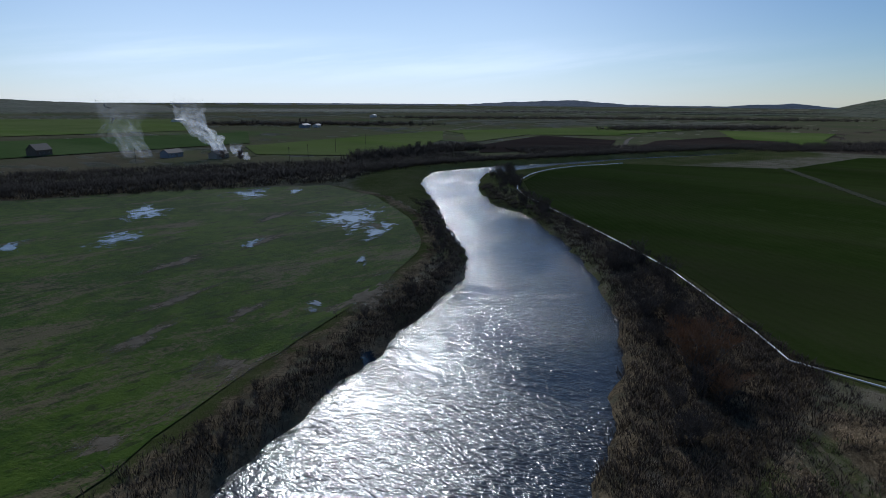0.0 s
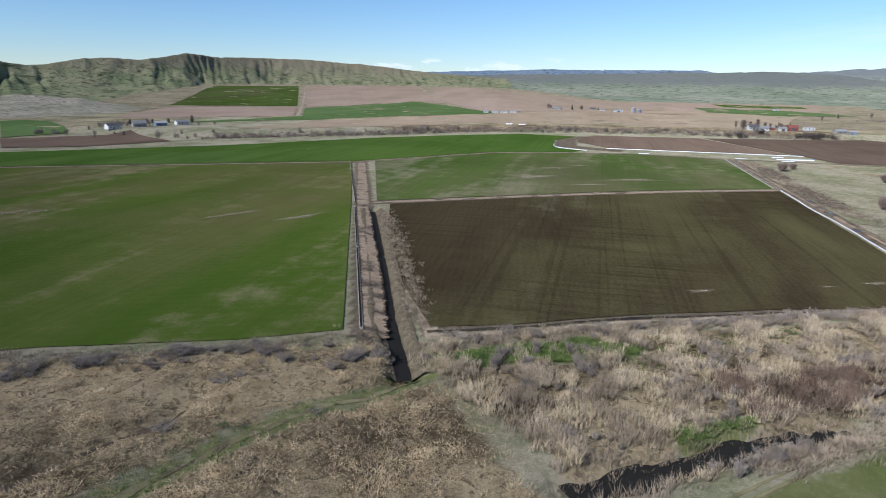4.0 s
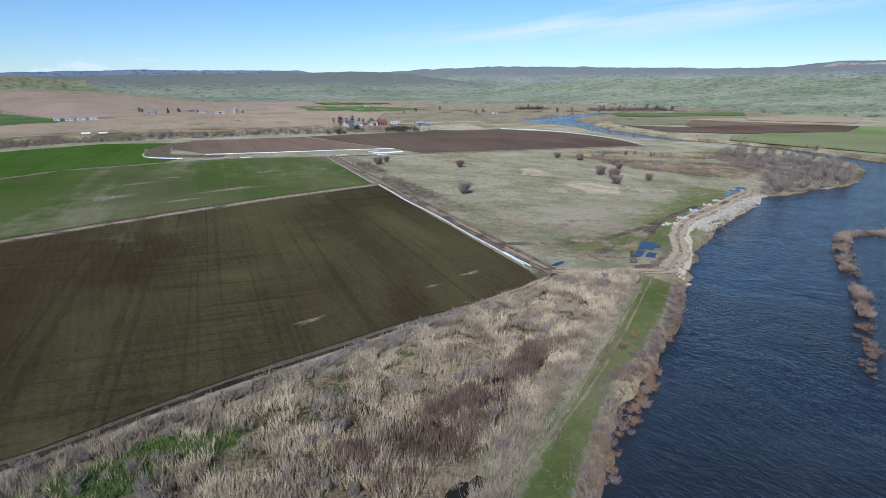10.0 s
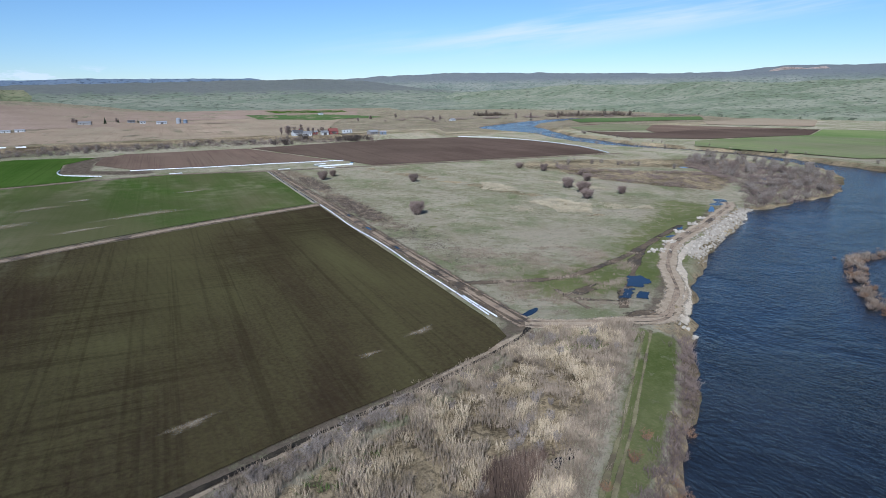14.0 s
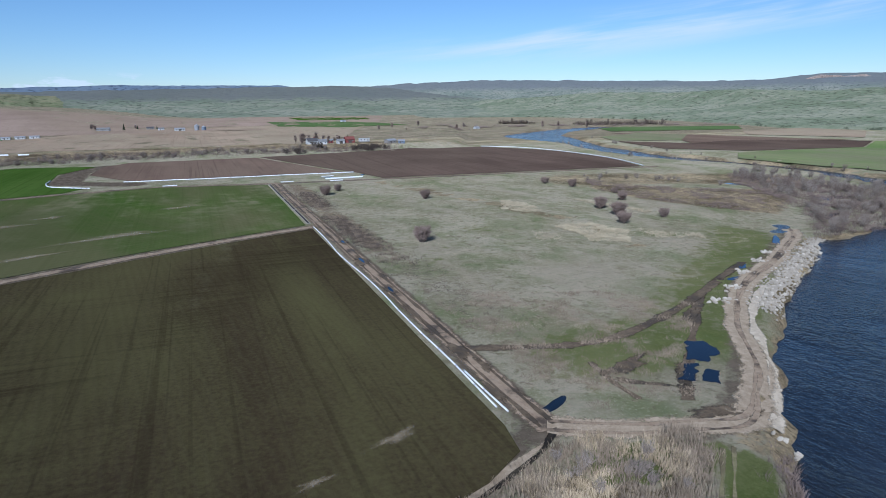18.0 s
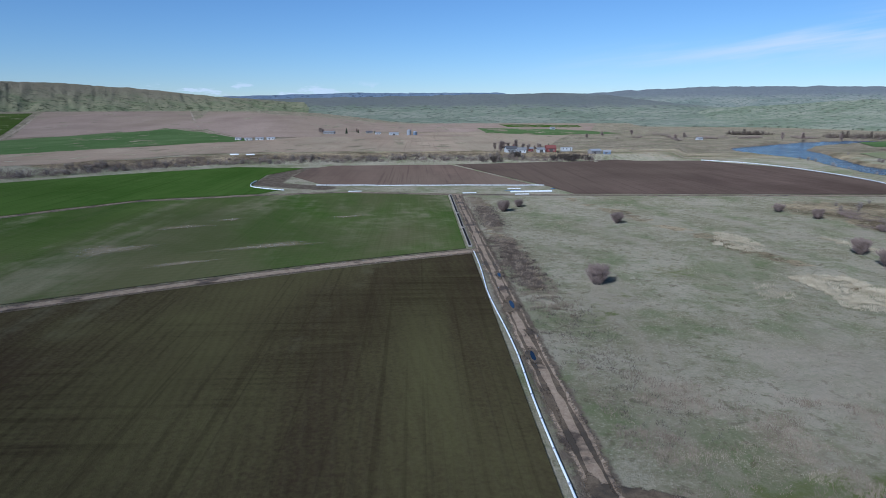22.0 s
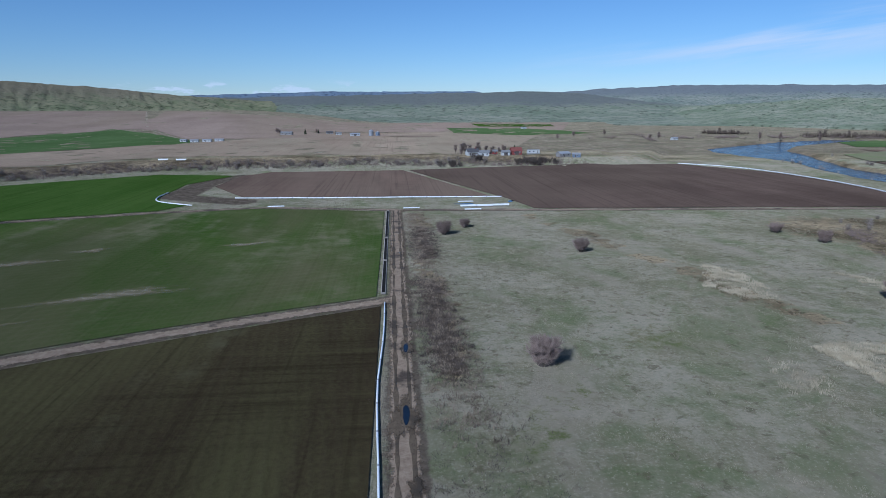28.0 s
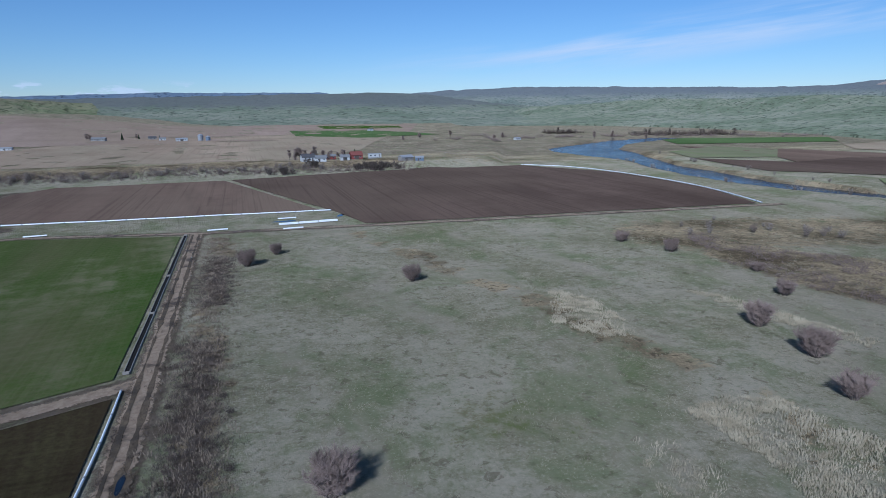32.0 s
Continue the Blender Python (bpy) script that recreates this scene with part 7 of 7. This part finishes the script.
ribbon("track_gully", GULLY, 1.4, M_MUD, 0.06, ragged=0.4, label="dark muddy gully through dead grass", category="gully", across=2)
for k, (x, y, a, b_, turn) in enumerate(((-236, -112, 11, 2.6, 55), (-228, -106, 5, 1.2, 55), (-355, -150, 14, 2.4, 62), (-330, -160, 10, 2.0, 60), (-172, -92, 12, 1.4, 62), (-152, -90, 9, 1.6, 60), (-96, 16, 11, 5.5, 24), (-89, 48, 9, 2.6, 22), (-55, 19, 15, 3.0, 22), (-78, 61, 5, 2.0, 20), (-39, 65, 7, 1.5, 15), (-72, 0, 9, 1.6, 24), (-297, -118, 9, 1.6, 58), (-326, -163, 16, 3.0, 60), (-14, -114, 3, 0.8, 20), (-49, -129, 3, 0.9, 25), (-24, -119, 2, 0.6, 20))):
    patch("bare_patch", x, y, a * 1.25, b_ * 1.5, turn, M_BARE, "pale bare soil showing through a crop", "bare soil", 0.3, k * 1.3)
for k, (x, y, a, b_, turn) in enumerate(((22, -108, 5, 1.4, 20), (20, -113, 4, 0.7, -40), (28, -113, 6, 0.9, 48), (46, -95, 4, 1.2, 30), (72, -78, 8, 1.0, 30), (24, -124, 5, 1.2, -15))):
    patch("mud_patch", x, y, a * 1.2, b_ * 1.3, turn, M_MUD, "wet churned mud on the meadow", "mud", 0.08, k * 1.7)
for name, line, w, label in (("road_terrace", [(-330, 330), (-190, 480), (-30, 640), (60, 690), (240, 760)], 4, "pale dirt road across the terrace"), ("road_bluff", [(210, 300), (185, 330), (165, 360), (160, 420), (120, 520), (70, 540)], 4, "pale dirt road climbing the bluff"),
                             ("road_hills", [(-381, 361), (-486, 582), (-790, 1222)], 6, "pale road towards the hills"), ("road_far_bank", [(-60, -545), (-122, -539), (-162, -536), (-223, -523), (-276, -508), (-322, -512), (-360, -520)], 3.5, "pale road along the far bank"),
                             ("road_slope", [(-200, 560), (-345, 818), (-556, 1382)], 5, "pale road between fallow fields"), ("road_plain", [(30, -800), (-230, -690), (-480, -690), (-900, -900)], 6, "pale straight road across the plain"), ("road_canal", [(-494, -474), (-560, -500), (-614, -526), (-663, -545), (-700, -520)], 5, "pale road beside a far canal"),
                             ("road_yard", [(-450, 140), (-520, 90), (-560, 60), (-640, 0)], 4, "pale dirt road between farms"), ("road_strip", [(290, 88), (424, 210)], 9, "bare brown strip through a green crop"), ("road_east", [(480, 330), (560, 318), (700, 260)], 5, "pale road across the river")):
    ribbon(name, line, w, M_TRACK_PALE, 0.12, 8.0, label=label)

# ---- rocks along the bank ----
def rock_mesh(seed):
    rng = random.Random(seed)
    bm = bmesh.new()
    bmesh.ops.create_icosphere(bm, subdivisions=1, radius=0.5)
    for v in bm.verts:
        v.co *= 0.72 + 0.5 * rng.random()
        v.co.z *= 0.75
    me = bpy.data.meshes.new("rock")
    bm.to_mesh(me), bm.free()
    me.materials.append(M_ROCK)
    return me


def rock_material():
    m, t, b = material("pale_quarried_rock")
    r = t.add("ShaderNodeObjectInfo").outputs["Random"]
    n = t.noise(t.place(), 2.5, 5, 0.65)
    f = t.math("ADD", t.math("MULTIPLY", r, 0.6), t.math("MULTIPLY", n, 0.4))
    finish(t, b, t.mix(f, (0.235, 0.20, 0.155), (0.48, 0.43, 0.355)), 0.9, t.bump(n, 0.8, 0.1), 0.2)
    return m


M_ROCK = rock_material()
riprap = tagged(new("riprap"), "pale quarried rocks tipped along the river bank", "rocks")
rock_kinds = [rock_mesh(k) for k in range(6)]
rrng = np.random.default_rng(8)
line = dense([(60, -98), (68, -92.5), (82, -84.5), (99, -74.5), (112, -68), (127, -58)], 0.5)
spots = [(*(np.array(line[rrng.integers(len(line))]) + rrng.normal(0, 1.3, 2)), 0.35 + 0.55 * rrng.random()) for _ in range(215)]
for x, y in ((55, -92.5), (64, -86.5), (75, -79.5), (86, -73.5), (94, -69)):
    spots += [(x + rrng.normal(0, 1.1), y + rrng.normal(0, 0.8), 0.5 + 0.6 * rrng.random()) for _ in range(14)]
spots += [(27 + rrng.normal(0, 1.2), -131 + rrng.normal(0, 1.2), 0.5 + 0.5 * rrng.random()) for _ in range(14)]
zs = ground_z(np.array([s[0] for s in spots]), np.array([s[1] for s in spots]))
for (x, y, s), z in zip(spots, zs):
    ob = new("rock", rock_kinds[int(rrng.integers(6))])
    ob.parent = riprap
    ob.matrix_basis = Matrix.LocRotScale((x, y, z + 0.12 * s), Euler((rrng.random(), rrng.random(), rrng.random() * 6)), (s, s * (0.8 + 0.5 * rrng.random()), s))


def small_rocks():
    """The smaller rubble between the large rocks."""
    n = 1900
    ln = np.array(line)
    p = ln[rrng.integers(len(ln), size=n)] + rrng.normal(0, 1.5, (n, 2))
    z = ground_z(p[:, 0], p[:, 1])
    v0 = np.array([v.co for v in rock_kinds[0].vertices])
    f0 = np.array([list(q.vertices) for q in rock_kinds[0].polygons])
    s = 0.25 + 0.45 * rrng.random(n)
    yaw = rrng.random(n) * 6.28
    c, sn = np.cos(yaw)[:, None], np.sin(yaw)[:, None]
    v = np.stack([(v0[None, :, 0] * c - v0[None, :, 1] * sn), (v0[None, :, 0] * sn + v0[None, :, 1] * c), np.broadcast_to(v0[None, :, 2], (n, len(v0)))], -1) * s[:, None, None]
    v += np.column_stack([p, z + 0.08])[:, None]
    f = f0[None] + (np.arange(n) * len(v0))[:, None, None]
    tagged(new("rubble", tri_mesh("rubble", v.reshape(-1, 3), f.reshape(-1, 3), M_ROCK)), "small pale rubble between the bank rocks", "rubble", kind="stuff")


small_rocks()


# ---- poles ----
def pole(x, y, h=9.0):
    root = tagged(new("utility_pole"), "weathered wooden utility pole with a crossarm", "utility pole", "utility poles")
    part("post", tube(0.16, 0.11, -0.5, h, 10), M_WOODPOLE, root)
    arm = part("crossarm", box(-1.1, -0.06, h - 0.9, 1.1, 0.06, h - 0.75), M_WOODPOLE, root)
    for cx in (-0.95, 0.0, 0.95):
        part("insulator", tube(0.05, 0.04, h - 0.75, h - 0.55, 8), M_TIN, arm).matrix_basis = Matrix.Translation((cx, 0, 0))
    root.matrix_basis = at(x, y, 1.0, radians(30), sink=0.0)


for x, y in ((-268, -562), (-290, -575), (-330, -600), (-200, -610), (-390, -640)):
    pole(x, y)

M_DRY = earth_material("dry_grass_streak", (0.20, 0.155, 0.10), (0.30, 0.245, 0.165), (0.14, 0.12, 0.07), 0.75, 0.6, 1.5, 0.85)
for k, (x, y, a, b_) in enumerate(((-109, -327, 11, 4.0), (-98, -322, 7, 2.4), (-138, -337, 14, 5.0), (-86, -317, 6, 2.0), (-124, -386, 9, 2.0), (-112, -360, 8, 1.6), (-118, -345, 6, 1.4), (-150, -392, 9, 1.6), (-100, -345, 8, 1.6), (-170, -420, 10, 2))):
    patch("dry_streak", x, y, 1.5 * a, 1.7 * b_, 24 + 6 * math.sin(k), M_DRY, "streak of dry grass in the green meadow", "dry grass", 0.22, 2.1 * k)

# ---- smoke from a brush fire ----
def smoke_material():
    m = bpy.data.materials.new("thin_white_smoke")
    m.use_nodes = True
    t = Tree(m.node_tree)
    t.n.remove(t.n["Principled BSDF"])
    dif, tra, mx = t.add("ShaderNodeBsdfDiffuse"), t.add("ShaderNodeBsdfTransparent"), t.add("ShaderNodeMixShader")
    tl, add = t.add("ShaderNodeBsdfTranslucent"), t.add("ShaderNodeMixShader")
    t.put(dif.inputs["Color"], (0.85, 0.87, 0.9)), t.put(tl.inputs["Color"], (0.85, 0.87, 0.9))
    t.put(add.inputs[0], 0.55), t.l.new(dif.outputs[0], add.inputs[1]), t.l.new(tl.outputs[0], add.inputs[2])
    n = t.noise(t.place(), 0.22, 4, 0.65)
    t.put(mx.inputs[0], t.math("MULTIPLY", t.ramp(n, 0.30, 0.72, 0.12, 1.0), t.attr("thick").outputs["Fac"]))
    t.l.new(tra.outputs[0], mx.inputs[1]), t.l.new(add.outputs[0], mx.inputs[2])
    t.l.new(mx.outputs[0], t.n["Material Output"].inputs["Surface"])
    return m


def smoke(x, y, h, drift, r0, r1, dense_, label, seed):
    """A leaning plume: thin lumpy skins, one inside the other."""
    n, m = 30, 36
    w, u = np.linspace(0, 2 * math.pi, n, endpoint=False), np.linspace(0, 1, m)
    vs, fs, th = [], [], []
    for k, scale in enumerate((1.0, 0.55)):
        rad = (r0 + (r1 - r0) * u[:, None] ** 0.8) * scale * (1 + 0.28 * np.sin(3 * w[None] + 9 * u[:, None] + seed + k) + 0.22 * np.sin(5 * w[None] - 17 * u[:, None] + 2 * seed) + 0.16 * np.sin(31 * u[:, None] + 2 * w[None]))
        bend = 0.5 * r1 * np.sin(7 * u + seed) * u
        px = x + drift[0] * u[:, None] + bend[:, None] + rad * np.cos(w[None])
        py = y + drift[1] * u[:, None] + rad * np.sin(w[None])
        pz = float(ground_z(x, y)) + 0.3 + h * u[:, None] + 0.5 * rad * np.sin(2 * w[None] + 11 * u[:, None])
        vs.append(np.stack([px, py, pz], -1).reshape(-1, 3))
        i, j = np.meshgrid(np.arange(m - 1), np.arange(n), indexing="ij")
        a, b, c, d = i * n + j, i * n + (j + 1) % n, (i + 1) * n + (j + 1) % n, (i + 1) * n + j
        fs.append(np.concatenate([np.stack([a, b, c], -1).reshape(-1, 3), np.stack([a, c, d], -1).reshape(-1, 3)]) + k * m * n)
        th.append(np.repeat(dense_ * (1 - u) ** 0.9, n))
    me = tri_mesh("smoke", np.concatenate(vs), np.concatenate(fs), M_SMOKE)
    me.shade_smooth()
    me.attributes.new("thick", "FLOAT", "POINT").data.foreach_set("value", np.concatenate(th).astype(np.float32))
    return tagged(new("smoke", me), label, "smoke", kind="stuff")


M_SMOKE = smoke_material()
smoke(-253, -612, 34, (14, -16), 2.2, 8.0, 0.72, "white smoke rising from burning brush", 3)
smoke(-258, -591, 9, (5, -9), 1.0, 3.2, 0.7, "small white smoke plume beside the road", 4)
smoke(-216, -650, 40, (10, -22), 6.0, 13.0, 0.12, "thin drifting smoke over the plain", 6)
pile = tagged(new("brush_pile"), "smouldering heap of brush", "brush pile")
v, f = prisms(np.column_stack([RNG.normal(0, 1.6, 160), RNG.normal(0, 1.6, 160), RNG.random(160) * 0.9]), np.column_stack([RNG.normal(0, 1.9, 160), RNG.normal(0, 1.9, 160), RNG.random(160) * 1.4]), 0.06, 0.03)
new("branch_heap", tri_mesh("branch_heap", v, f, M_TWIG_DARK)).parent = pile
pile.matrix_basis = at(-253, -612)
